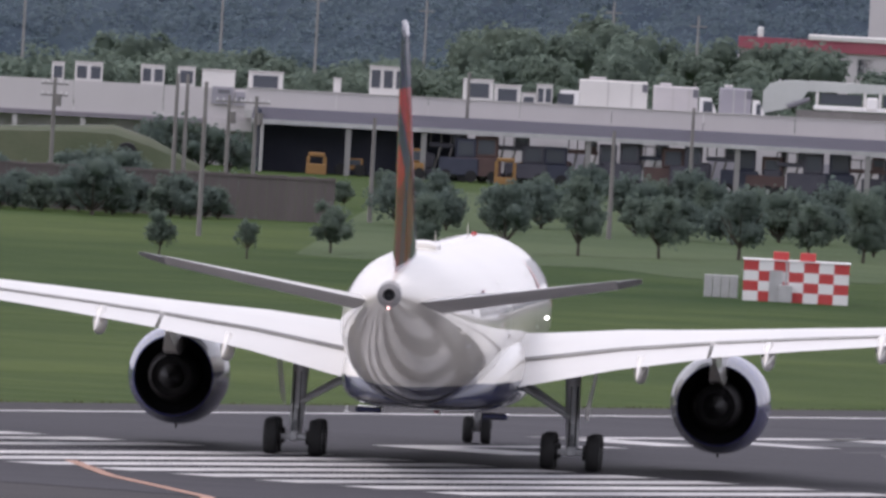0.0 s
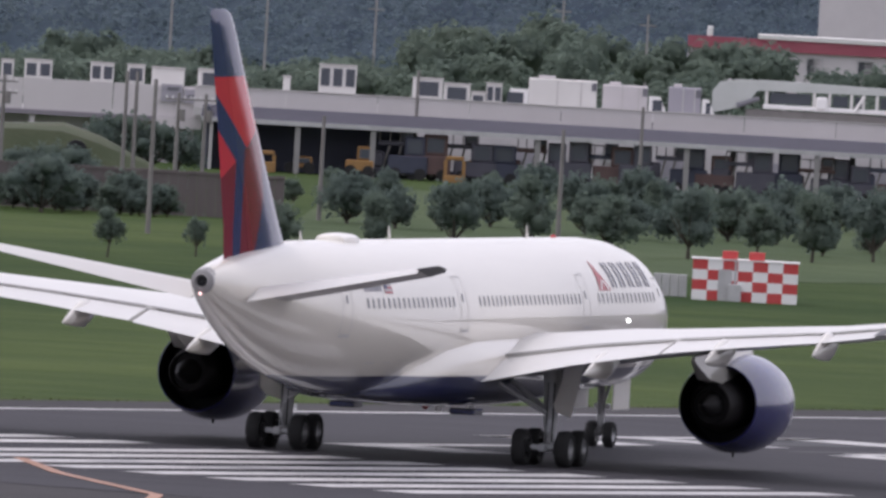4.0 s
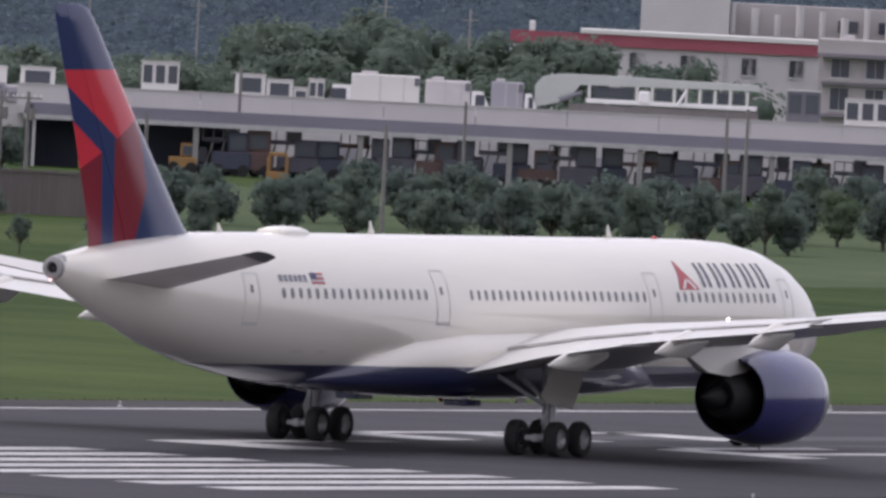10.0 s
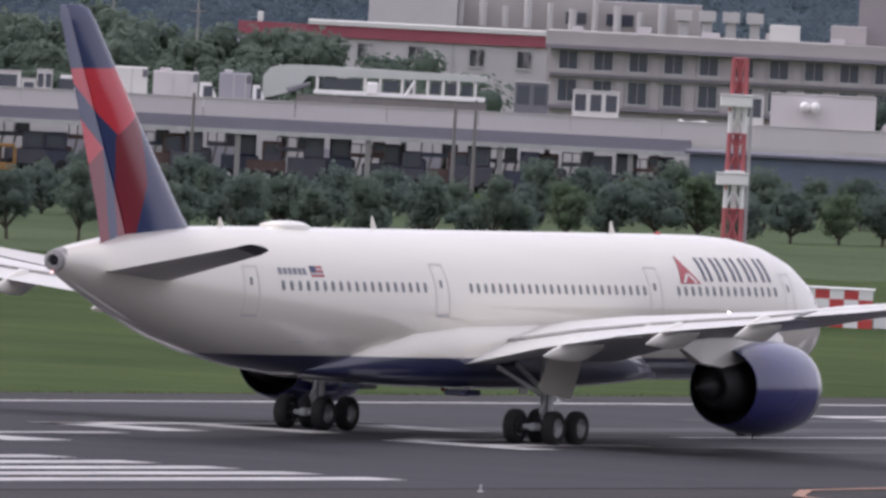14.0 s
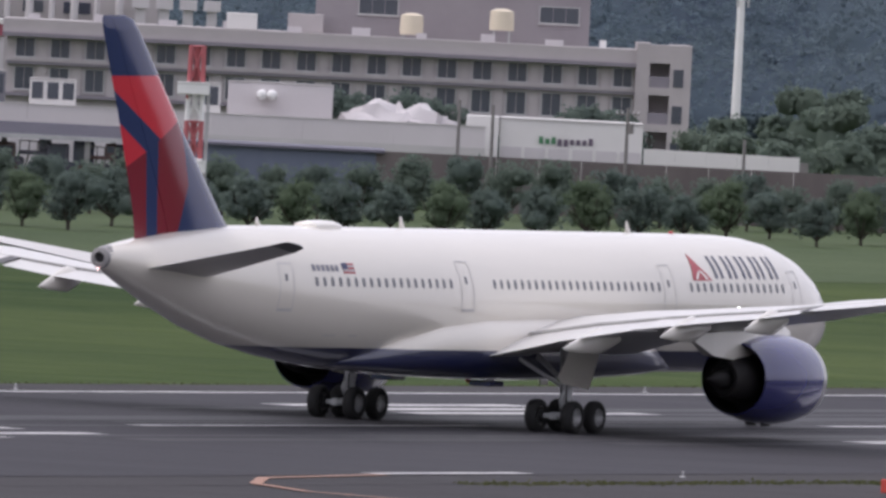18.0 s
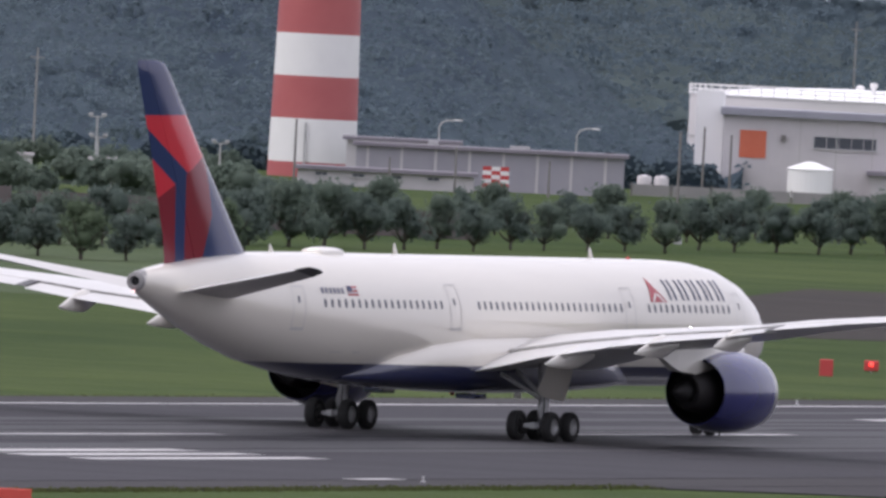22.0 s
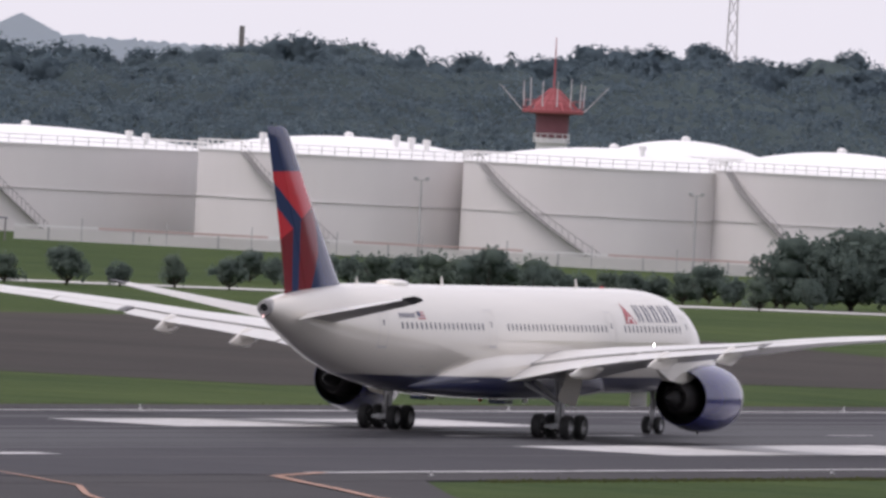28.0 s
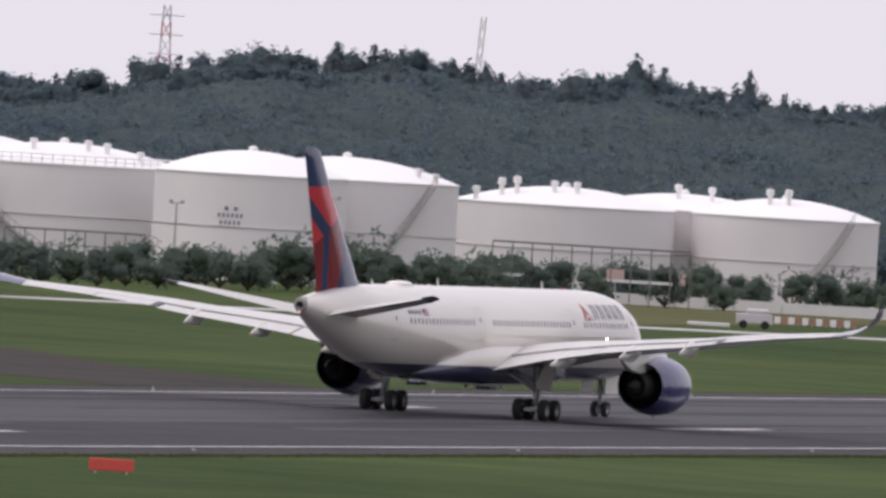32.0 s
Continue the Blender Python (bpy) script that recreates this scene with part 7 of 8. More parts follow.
for i in range(3):
    a = 2.1 * i
    part("antenna", boxed(math.cos(a) * 0.7 - 0.12, math.cos(a) * 0.7 + 0.12, math.sin(a) * 0.7 - 0.1, math.sin(a) * 0.7 + 0.1, 14.2, 15.6), M_galv, ms)
    part("antenna_arm", tubed((0, 0, 14.8), (math.cos(a) * 0.7, math.sin(a) * 0.7, 14.8), 0.06, 0.06, 6), M_galv, ms)
for az, d, z in ((-3.58, 1700, 15.5), (-3.0, 1700, 14), (-2.72, 1680, 12.5), (-2.4, 1690, 12.0), (-1.85, 1680, 12.8), (-1.6, 1650, 12.2), (2.2, 1900, 12), (4.6, 2250, 18), (4.72, 2250, 18), (5.02, 2240, 17)):
    b = tagged(empty("power_pole", facing(az, d)), "slim grey power pole among trees", "pole", "power poles")
    part("shaft", tubed((0, 0, -0.3), (0, 0, z), 0.13, 0.09, 8), M_postgrey, b, "", True)
    part("crossarm", boxed(-0.7, 0.7, -0.05, 0.05, z - 1.0, z - 0.88), M_postgrey, b)

# ---- banded tower and low buildings ----
tw = tagged(empty("banded_tower", facing(3.021, 1969)), "broad red and white banded round tower", "tower")
edges = [0, 1.5, 5.9, 10.2, 14.5, 18.8, 23.1, 27.4]
for i, (z0, z1) in enumerate(zip(edges, edges[1:])):
    r0, r1 = 4.5 - 0.0185 * z0 * 1.1, 4.5 - 0.0185 * z1 * 1.1
    bm = bmesh.new()
    lathe(bm, [(r0, z0), (r1, z1)], 40, cap1=(i == len(edges) - 2))
    part("band", bm, (mat("pinkish_tower_red", (0.4, 0.095, 0.1), 0.6, col2=(0.45, 0.125, 0.125), scale=0.3) if i % 2 == 0 else M_whitep), tw, "", True)
part("cable", boxed(-0.9, -0.7, -4.6, -4.4, 0, 5.5), M_galv, tw)
for (nm, a0, a1, e, d, m, lab) in (("control_building", 3.15, 3.94, -0.535, 1925, M_bluewall, "long low lavender-grey building with flat roof"), ("pump_house", 2.98, 3.5, -0.612, 1905, M_wall, "low pale building with a mauve roof edge"), ("rear_house", 3.12, 3.45, -0.52, 1950, M_wall, "pale grey rear building")):
    q = Front(nm, (a0 + a1) / 2, d, lab, "building")
    z1 = q.z(e)
    q.box("wall", a0, a1, 0, z1 - 0.35, 0, 9, m)
    q.box("roof", a0 - 0.012, a1 + 0.012, z1 - 0.35, z1, -0.6, 9.4, M_mauve, "mauve-grey roof edge")
    k = a0 + 0.05
    while k < a1 - 0.06 and nm != "control_building":
        q.window(k, k + 0.04, 0.9, min(1.9, z1 - 0.5) if z1 > 2 else z1 - 0.5, 2, y=-0.04)
        k += 0.11
    if nm == "control_building":
        for k in range(8):
            q.box("wall_pier", 3.18 + 0.1 * k, 3.188 + 0.1 * k, 0, z1 - 0.4, -0.16, -0.01, M_wall)
        q.box("vent", 3.36, 3.39, z1, z1 + 0.5, 2, 3, M_galv)
        q.box("vent", 3.6, 3.66, z1, z1 + 0.35, 2, 3, M_galv)
sg = Front("chequered_sign", 3.562, 1912, "red and white chequered sign panel", "sign")
chequer(sg, 3.524, 3.602, 0.1, sg.z(-0.588), 3, 6, y=-0.08)
sg.box("post", 3.555, 3.569, -0.05, sg.z(-0.588), 0, 0.2, M_galv)
for a in (4.0, 4.05):
    q = Front("storage_tank", a, 1960, "small pale round storage tank", "tank")
    bm = bmesh.new()
    lathe(bm, [(0.02, 2.1), (0.6, 1.95), (0.75, 1.7), (0.75, 0), (0.02, 0)], 18)
    part("shell", bm, M_wall, q.root, "", True)

# ---- fuel depot ----
D = Front("depot", 4.86, 2020, "grey two-storey depot building with strip windows", "building")
zd = D.z(-0.378)
D.box("wall", 4.225, 5.5, 0, zd - 0.75, 0, 18, M_wall, "pale grey panel wall")
D.box("fascia", 4.215, 5.51, zd - 0.75, zd, -0.8, 18.5, mat("grey_blue_fascia", (0.27, 0.27, 0.32), 0.65, col2=(0.33, 0.33, 0.37), scale=0.3), "grey-blue roof fascia")
# Sunlit end: its brightness is put into the colour.
D.box("end_wall", 4.14, 4.222, 0, D.z(-0.332), 6, 12, M_litwhite, "white end wall, sunlight put into its colour")
for i in range(10):
    a = 4.45 + 0.107 * i
    D.box("panel_joint", a, a + 0.003, 0, zd - 0.8, -0.03, -0.005, M_conc)
D.box("orange_door", 4.274, 4.352, D.z(-0.523), D.z(-0.442), -0.08, -0.01, mat("orange_door_paint", (0.55, 0.125, 0.06), 0.6, col2=(0.6, 0.16, 0.09), scale=0.8), "orange panel door")
for a0, a1, e0, e1, n in ((4.49, 4.678, -0.487, -0.449, 5), (4.812, 4.906, -0.443, -0.412, 3), (4.94, 5.03, -0.443, -0.412, 3), (5.062, 5.127, -0.443, -0.414, 2), (5.236, 5.33, -0.44, -0.414, 3), (5.37, 5.46, -0.44, -0.414, 3), (5.236, 5.315, -0.597, -0.572, 2), (4.725, 4.775, -0.585, -0.56, 2), (4.865, 4.915, -0.588, -0.563, 2), (5.35, 5.42, -0.597, -0.572, 2)):
    D.window(a0, a1, D.z(e0), D.z(e1), n, y=-0.03)
for a0, a1 in ((4.79, 4.848), (4.945, 5.045)):
    D.box("bay", a0, a1, D.z(-0.52), D.z(-0.45), -1.0, -0.02, M_wall, "projecting wall box", bevel=0.03)
    D.box("bay_base", a0, a1, D.z(-0.526), D.z(-0.52), -1.05, -0.02, M_mauve)
D.box("canopy", 4.652, 5.12, D.z(-0.556), D.z(-0.543), -5, -0.02, M_mauve, "mauve-grey flat canopy")
D.box("canopy_wall", 4.665, 5.105, 0, D.z(-0.556), -4.2, -0.05, M_wall)
for a in (4.73, 4.87):
    D.window(a, a + 0.05, D.z(-0.59), D.z(-0.566), 2, y=-4.25)
D.box("brick_door", 4.99, 5.03, 0, 1.6, -4.3, -4.21, mat("brick_red_door", (0.35, 0.12, 0.09), 0.7))
D.box("wall_lamp", 4.395, 4.41, D.z(-0.47), D.z(-0.452), -0.4, -0.02, M_pole)
bm = bmesh.new()
lathe(bm, [(0.02, 0), (2.35, 0), (2.35, 2.9), (2.45, 2.95), (2.3, 3.1), (0.5, 3.75), (0.02, 3.8)], 28)
ob = link("white_storage_tank", bm, M_litwhite, smooth=False)
ob.matrix_world = facing(4.486, 2010)
tagged(ob, "small white storage tank with conical roof", "tank")
tp = tagged(empty("braced_pole", facing(5.195, 1975)), "dark pole braced by slanting struts", "pole")
part("shaft", tubed((0, 0, 0), (0, 0, height(-0.37, 1975)), 0.16, 0.11, 8), M_pole, tp)
part("brace", tubed((-1.1, 0, 0), (0, 0, 3.6), 0.1, 0.1, 8), M_pole, tp)
part("brace", tubed((1.9, 0, 0), (0, 0, 4.2), 0.1, 0.1, 8), M_pole, tp)
part("crossarm", boxed(-0.9, 0.9, -0.06, 0.06, 4.7, 4.85), M_pole, tp)
part("transformer", boxed(-0.5, 0.5, -0.3, 0.3, 3.9, 4.6), M_pole, tp)
V = Front("depot_wing", 5.95, 2012, "long low grey depot wing with flat roof", "building")
zv = V.z(-0.522)
V.box("wall", 5.5, 6.39, 0, zv - 0.4, 0, 12, M_wall)
V.box("fascia", 5.49, 6.405, zv - 0.4, zv, -0.8, 12.4, MATS["grey_blue_fascia"], "grey-blue roof fascia")
for a0, a1, e0, e1, n in ((5.592, 5.722, -0.57, -0.546, 4), (5.875, 6.008, -0.571, -0.548, 4), (6.232, 6.284, -0.569, -0.548, 2)):
    V.window(a0, a1, V.z(e0), V.z(e1), n, y=-0.03)
V.box("generator", 6.043, 6.145, 0, 1.4, -3.2, -1.2, M_pole, "dark generator housing", bevel=0.05)
Q = Front("pipe_rack", 6.41, 1965, "grey steel pipe rack with a flat cover", "rack")
zq = Q.z(-0.578)
Q.box("cover", 6.25, 6.58, zq - 0.12, zq, -1, 2, M_roofgrey)
for i in range(9):
    a = 6.26 + 0.039 * i
    Q.box("post", a, a + 0.005, 0, zq - 0.12, -0.6, -0.4, M_pole)
    Q.box("rail", a, min(6.575, a + 0.039), 0.95, 1.02, -0.55, -0.48, M_pole)


SF = Front("site_fence", 5.2, 1945, "low grey site fence before the depot", "fence")
for i in range(22):
    a = 3.96 + 0.118 * i
    SF.box("fence_panel", a + 0.006, a + 0.116, 0.1, 1.25, 0, 0.08, M_postgrey)
    SF.box("fence_post", a, a + 0.005, -0.05, 1.4, -0.04, 0.12, M_pole)

# ---- fuel tanks ----
def fuel_tank(az, front, r, z_wall, rise, label, vents=(), stair=None, rail=True, weld=2):
    """A round steel tank. front: distance of its near side."""
    d = front + r
    t = tagged(empty("fuel_tank", facing(az, d)), label, "tank", "fuel tanks")
    n = 72
    k = weld + 1
    for i in range(k):
        z0, z1 = z_wall * i / k, z_wall * (i + 1) / k
        bm = bmesh.new()
        rr = r - 0.015 * i
        lathe(bm, [(rr, z0), (rr, z1)], n)
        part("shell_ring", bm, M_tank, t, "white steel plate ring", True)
    bm = bmesh.new()
    prof = [(r - 0.02, z_wall - 0.01), (r + 0.12, z_wall), (r + 0.1, z_wall + 0.12)]
    for i in range(1, 9):
        u = i / 8
        prof.append((r * (1 - u) + 0.02, z_wall + 0.12 + rise * (1 - (1 - u) ** 2)))
    lathe(bm, prof, n)
    # Lighter than the shell: light from above is put into the colour.
    part("roof", bm, M_litwhite, t, "white domed roof, sky brightness in its colour", True)
    for i in range(1, k):
        bm = bmesh.new()
        lathe(bm, [(r + 0.0, z_wall * i / k - 0.06), (r + 0.1, z_wall * i / k - 0.05), (r + 0.1, z_wall * i / k + 0.05), (r, z_wall * i / k + 0.06)], n)
        part("stiffener", bm, M_conc, t)
    if rail:
        bm = bmesh.new()
        lathe(bm, [(r + 0.0, z_wall + 0.98), (r + 0.1, z_wall + 1.04), (r + 0.0, z_wall + 1.1)], n)
        lathe(bm, [(r + 0.01, z_wall + 0.53), (r + 0.08, z_wall + 0.58), (r + 0.01, z_wall + 0.63)], n)
        for i in range(n):
            a = 2 * math.pi * i / n
            tube(bm, ((r + 0.04) * math.cos(a), (r + 0.04) * math.sin(a), z_wall), ((r + 0.04) * math.cos(a), (r + 0.04) * math.sin(a), z_wall + 1.05), 0.055, 0.055, 4, caps=False)
        part("guard_rail", bm, M_whitep, t, "white roof guard rail")
    for x, h in vents:
        y = -r * 0.55
        u = 1 - min(1, math.hypot(x, y) / r)
        zz = z_wall + rise * (1 - (1 - u) ** 2)
        bm = bmesh.new()
        lathe(bm, [(0.26, zz - 0.2), (0.26, zz + h * 0.6), (0.42, zz + h * 0.62), (0.42, zz + h), (0.02, zz + h * 1.05)], 12, Matrix.Translation((x, y, 0)))
        part("roof_vent", bm, M_whitep, t, "", True)
    bm = bmesh.new()
    zz = z_wall + rise
    lathe(bm, [(0.5, zz - 0.1), (0.5, zz + 0.4), (0.2, zz + 0.6), (0.02, zz + 0.62)], 12)
    part("roof_hatch", bm, M_whitep, t, "", True)
    if stair is not None:
        a0, a1 = stair                       # angles from the near side, in degrees, top to bottom
        bm = bmesh.new()
        lo, hi = [], []
        ns = 22
        for i in range(ns + 1):
            f = i / ns
            a = radians(-90 + a0 + (a1 - a0) * f)
            z = z_wall * (1 - f)
            lo.append((Vector(((r + 0.08) * math.cos(a), (r + 0.08) * math.sin(a), z)), Vector(((r + 0.95) * math.cos(a), (r + 0.95) * math.sin(a), z))))
        for (p, q), (p2, q2) in zip(lo, lo[1:]):
            vs = [bm.verts.new(v) for v in (p, q, q2, p2)]
            bm.faces.new(vs)
            tube(bm, q, q + Vector((0, 0, 1.0)), 0.03, 0.03, 4, caps=False)
            tube(bm, q + Vector((0, 0, 1.0)), q2 + Vector((0, 0, 1.0)), 0.035, 0.035, 4, caps=False)
            tube(bm, q + Vector((0, 0, -0.12)), q2 + Vector((0, 0, -0.12)), 0.09, 0.09, 4, caps=False)
        part("stairway", bm, M_postgrey, t, "slanting grey stair up the tank")
    return t


lab_flat = "large white steel fuel tank with low roof and rail"
lab_dome = "white steel fuel tank with bright domed roof"


def flat(az, half, front, el, rise, vents, stair):
    r = radians(half) * (front + radians(half) * front)
    return fuel_tank(az, front, r, height(el, front), rise, lab_flat, vents, stair, True, 1)


flat(4.62, 0.5, 2140, -0.345, 1.2, ((1.5, 1.3), (3.4, 1.3), (5.2, 1.3)), None)
flat(5.58, 0.53, 2120, -0.35, 1.2, ((4.4, 1.3), (6.0, 1.3), (7.6, 1.3)), None)
flat(6.62, 0.54, 2060, -0.36, 1.8, ((-12.5, 1.3), (-10.8, 1.3), (-9.2, 1.3), (11, 1.2), (12.8, 1.2)), (-22, 8))
flat(7.57, 0.44, 2040, -0.35, 2.0, ((-9, 1.3), (-7.5, 1.3), (5, 1.3), (6.6, 1.3), (8.2, 1.3)), (-42, -2))
flat(8.35, 0.44, 2025, -0.345, 2.0, ((3, 1.2),), (-58, -2))
flat(9.02, 0.39, 2020, -0.335, 2.4, (), (-54, -5))
fuel_tank(8.56, 2110, 11, height(-0.325, 2110), 2.6, lab_dome, (), None, True, 1)
flat(9.66, 0.36, 2030, -0.33, 2.2, ((-3.2, 1.2), (2.5, 1.2), (4.5, 1.2), (8, 1.1)), (-62, 0))
fuel_tank(9.38, 2090, 11, height(-0.325, 2090), 2.6, lab_dome, (), None, False, 1)
E1 = fuel_tank(10.215, 2005, 10.0, height(-0.326, 2010), 2.4, "white steel fuel tank with bright dome and dark plate marks", ((6.5, 0.6),), None, False, 1)
fuel_tank(10.493, 2022, 11.8, height(-0.325, 2022), 2.3, lab_dome, ((7.5, 1.0), (9.3, 1.0)), (47, 8), False, 1)
fuel_tank(11.14, 2060, 11.8, height(-0.362, 2060), 1.9, lab_dome, ((-9.5, 1.5), (-6.8, 1.9), (-5.2, 1.9), (-1.2, 1.3), (1.2, 1.3)), None, False, 1)
fuel_tank(11.49, 2075, 11.0, height(-0.355, 2075), 1.7, lab_dome, ((-0.7, 1.6), (2.9, 1.6)), None, False, 1)
fuel_tank(11.79, 2065, 10.0, height(-0.36, 2065), 2.0, lab_dome, ((-1.8, 1.7), (0.2, 1.7)), (42, 5), False, 1)
# unreadable marks on the near tank: plain dark bars on its shell
zz = height(-0.45, 2005)
for row, (n, w, dz) in enumerate(((2, 0.5, 0.55), (6, 0.32, -0.15), (5, 0.32, -0.9))):
    for i in range(n):
        x = -2.1 + (i - (n - 1) / 2) * (0.95 if row == 0 else 0.46)
        bm = bmesh.new()
        for a, b in ((x, x + w * 0.8),):
            rr = 10.03
            vs = [bm.verts.new((px, -math.sqrt(rr * rr - px * px), zz + dz + h)) for px, h in ((a, 0), (b, 0), (b, 0.42), (a, 0.42))]
            bm.faces.new(vs)
        part("plate_mark", bm, M_greyletter, E1, "plain dark bar")
# bund wall, rails and pipework before the tanks
U = Front("bund_wall", 8.4, 1990, "low pale concrete bund wall before the tanks", "wall")
for i in range(14):
    a = 6.6 + 0.4 * i
    U.box("wall_panel", a, a + 0.398, 0, 1.15, 0, 0.4, M_whitewall)
pk = mat("pinkish_pipe_paint", (0.5, 0.36, 0.33), 0.6, col2=(0.58, 0.45, 0.42), scale=0.5)
for i in range(9):
    a = 6.6 + 0.25 * i
    U.box("pipe", a, a + 0.248, 1.35, 1.55, -1.4, -1.2, pk if i % 3 else M_whitep)
    U.box("pipe_stand", a + 0.1, a + 0.106, 0, 1.35, -1.4, -1.2, M_galv)
    U.box("fence_post", a + 0.2, a + 0.203, 0, 2.4, -2.6, -2.5, M_galv)
for az0, az1, e, d in ((10.935, 11.52, -0.472, 1975), (9.5, 9.915, -0.518, 1975)):
    fr = Front("pipe_gantry", (az0 + az1) / 2, d, "dark steel pipe gantry frame before the tanks", "gantry")
    zf2 = fr.z(e)
    n = int((az1 - az0) / 0.058)
    fr.box("top_beam", az0, az1, zf2 - 0.2, zf2, -0.1, 0.1, M_pole)
    fr.box("mid_rail", az0, az1, zf2 * 0.62, zf2 * 0.62 + 0.08, -0.05, 0.05, M_pole)
    for i in range(n + 1):
        a = az0 + (az1 - az0) * i / n
        fr.box("post", a - 0.002, a + 0.002, 0, zf2 - 0.2, -0.07, 0.07, M_pole)
    fr.box("pipe", az0 + 0.03, az1 - 0.05, zf2 * 0.4, zf2 * 0.4 + 0.3, 0.4, 0.7, M_whitep)
for a in (11.3, 11.48):
    u = Front("pink_sign", a, 1985, "faded reddish sign panel before the tanks", "sign")
    part("panel", boxed(-0.9, 0.9, 0, 0.1, 2.3, 3.6), pk, u.root)
    part("post", boxed(-0.08, 0.08, 0.1, 0.2, -0.05, 3.0), M_galv, u.root)

# ---- red antenna tower, masts, crane ----
rt = tagged(empty("antenna_tower", facing(8.165, 2260)), "red antenna platform tower above the tanks", "tower")
h0 = height(-0.262, 2260)
part("shaft", (lambda b: (lathe(b, [(1.9, 0), (1.8, h0)], 16), b)[1])(bmesh.new()), M_whitep, rt, "white steel shaft", True)
bm = bmesh.new()
lathe(bm, [(1.75, h0), (1.85, h0 + 0.1), (1.95, h0 + 2.6), (2.3, h0 + 2.8)], 20)
part("drum", bm, mat("dull_mauve_red_paint", (0.2, 0.075, 0.095), 0.8, col2=(0.25, 0.1, 0.115), scale=0.6), rt, "dull mauve-red drum under the platform", True)
bm = bmesh.new()
for i in range(14):
    a = 2 * math.pi * i / 14
    tube(bm, (2.05 * math.cos(a), 2.05 * math.sin(a), h0 - 0.5), (2.05 * math.cos(a), 2.05 * math.sin(a), h0 + 0.45), 0.06, 0.06, 5)
for dz in (-0.05, 0.45):
    lathe(bm, [(2.02, h0 + dz - 0.05), (2.1, h0 + dz), (2.02, h0 + dz + 0.05)], 20)
lathe(bm, [(1.8, h0 - 0.62), (2.15, h0 - 0.6), (2.15, h0 - 0.5), (1.8, h0 - 0.48)], 20)
part("lower_gallery", bm, M_whitep, rt, "white railed lower gallery")
bm = bmesh.new()
lathe(bm, [(2.2, h0 + 2.75), (3.55, h0 + 2.85), (3.6, h0 + 3.2), (3.3, h0 + 3.25), (0.02, h0 + 3.25)], 20)
part("platform", bm, M_hazedred, rt, "haze-muted red round platform")
bm = bmesh.new()
for i in range(16):
    a = 2 * math.pi * i / 16
    c, q = math.cos(a), math.sin(a)
    tube(bm, (3.45 * c, 3.45 * q, h0 + 3.2), (3.45 * c, 3.45 * q, h0 + 4.35), 0.06, 0.06, 5)
    tube(bm, (3.1 * c, 3.1 * q, h0 + 3.2), (0.45 * c, 0.45 * q, h0 + 5.7), 0.09, 0.07, 5)
    tube(bm, (3.45 * c, 3.45 * q, h0 + 4.3), (3.45 * math.cos(a + 0.393), 3.45 * math.sin(a + 0.393), h0 + 4.3), 0.05, 0.05, 5)
part("deck_framework", bm, M_hazedred, rt, "red railing and peaked framework")
bm = bmesh.new()
lathe(bm, [(2.3, h0 + 3.2), (2.1, h0 + 3.9), (1.2, h0 + 4.7), (0.5, h0 + 5.4), (0.02, h0 + 5.5)], 12)
part("equipment", bm, M_hazedred, rt, "red peaked equipment housing")
part("mast", tubed((0, 0, h0 + 5.3), (0, 0, height(0.034, 2260)), 0.14, 0.05, 6), M_hazedred, rt)
for i in range(13):
    a = 2 * math.pi * i / 13
    c, q = math.cos(a), math.sin(a)
    part("whip_antenna", tubed((3.5 * c, 3.5 * q, h0 + 3.6), (3.6 * c, 3.6 * q, h0 + 6.2 + 0.35 * (i % 3)), 0.09, 0.06, 5), M_wall, rt, "pale grey whip antenna")
for sx in (-1, 1):
    part("slanting_antenna", tubed((sx * 3.6, -0.3, h0 + 3.1), (sx * 6.3, -0.3, h0 + 6.0), 0.07, 0.05, 5), M_wall, rt, "pale slanting antenna")


def lattice(name, az, dist, el_top, w0, w1, colours, label, lean=0.0):
    z = height(el_top, dist)
    t = tagged(empty(name, facing(az, dist)), label, "mast")
    n = 12
    for i in range(n):
        z0, z1 = z * i / n, z * (i + 1) / n
        a0, a1 = w0 + (w1 - w0) * i / n, w0 + (w1 - w0) * (i + 1) / n
        bm = bmesh.new()
        x0, x1 = lean * z0, lean * z1
        for sx, sy in ((-1, -1), (1, -1), (1, 1), (-1, 1)):
            tube(bm, (x0 + sx * a0, sy * a0, z0), (x1 + sx * a1, sy * a1, z1), 0.12, 0.12, 5)
        for sy in (-1, 1):
            tube(bm, (x0 - a0, sy * a0, z0), (x1 + a1, sy * a1, z1), 0.07, 0.07, 4)
            tube(bm, (x0 + a0, sy * a0, z0), (x1 - a1, sy * a1, z1), 0.07, 0.07, 4)
        part("lattice_section", bm, colours[i % len(colours)], t)
    return t


# Pale wall grey and muted red carry the haze on these far masts.
lattice("grey_lattice_mast", 8.68, 2980, 0.3, 1.3, 0.45, [M_wall], "pale grey lattice mast beyond the woods")
py = lattice("power_pylon", 9.938, 3000, 0.158, 1.8, 0.5, [M_hazedred, M_wall], "red and white lattice power pylon beyond the woods")
zt2 = height(0.158, 3000)
for k in (1.5, 4.5, 7.5):
    part("crossarm", boxed(-2.6, 2.6, -0.12, 0.12, zt2 - k - 0.14, zt2 - k), M_wall, py)
lattice("crane_jib", 10.835, 2960, 0.18, 0.5, 0.35, [M_whitep, M_whitep], "white slanting crane jib beyond the woods", lean=0.055)
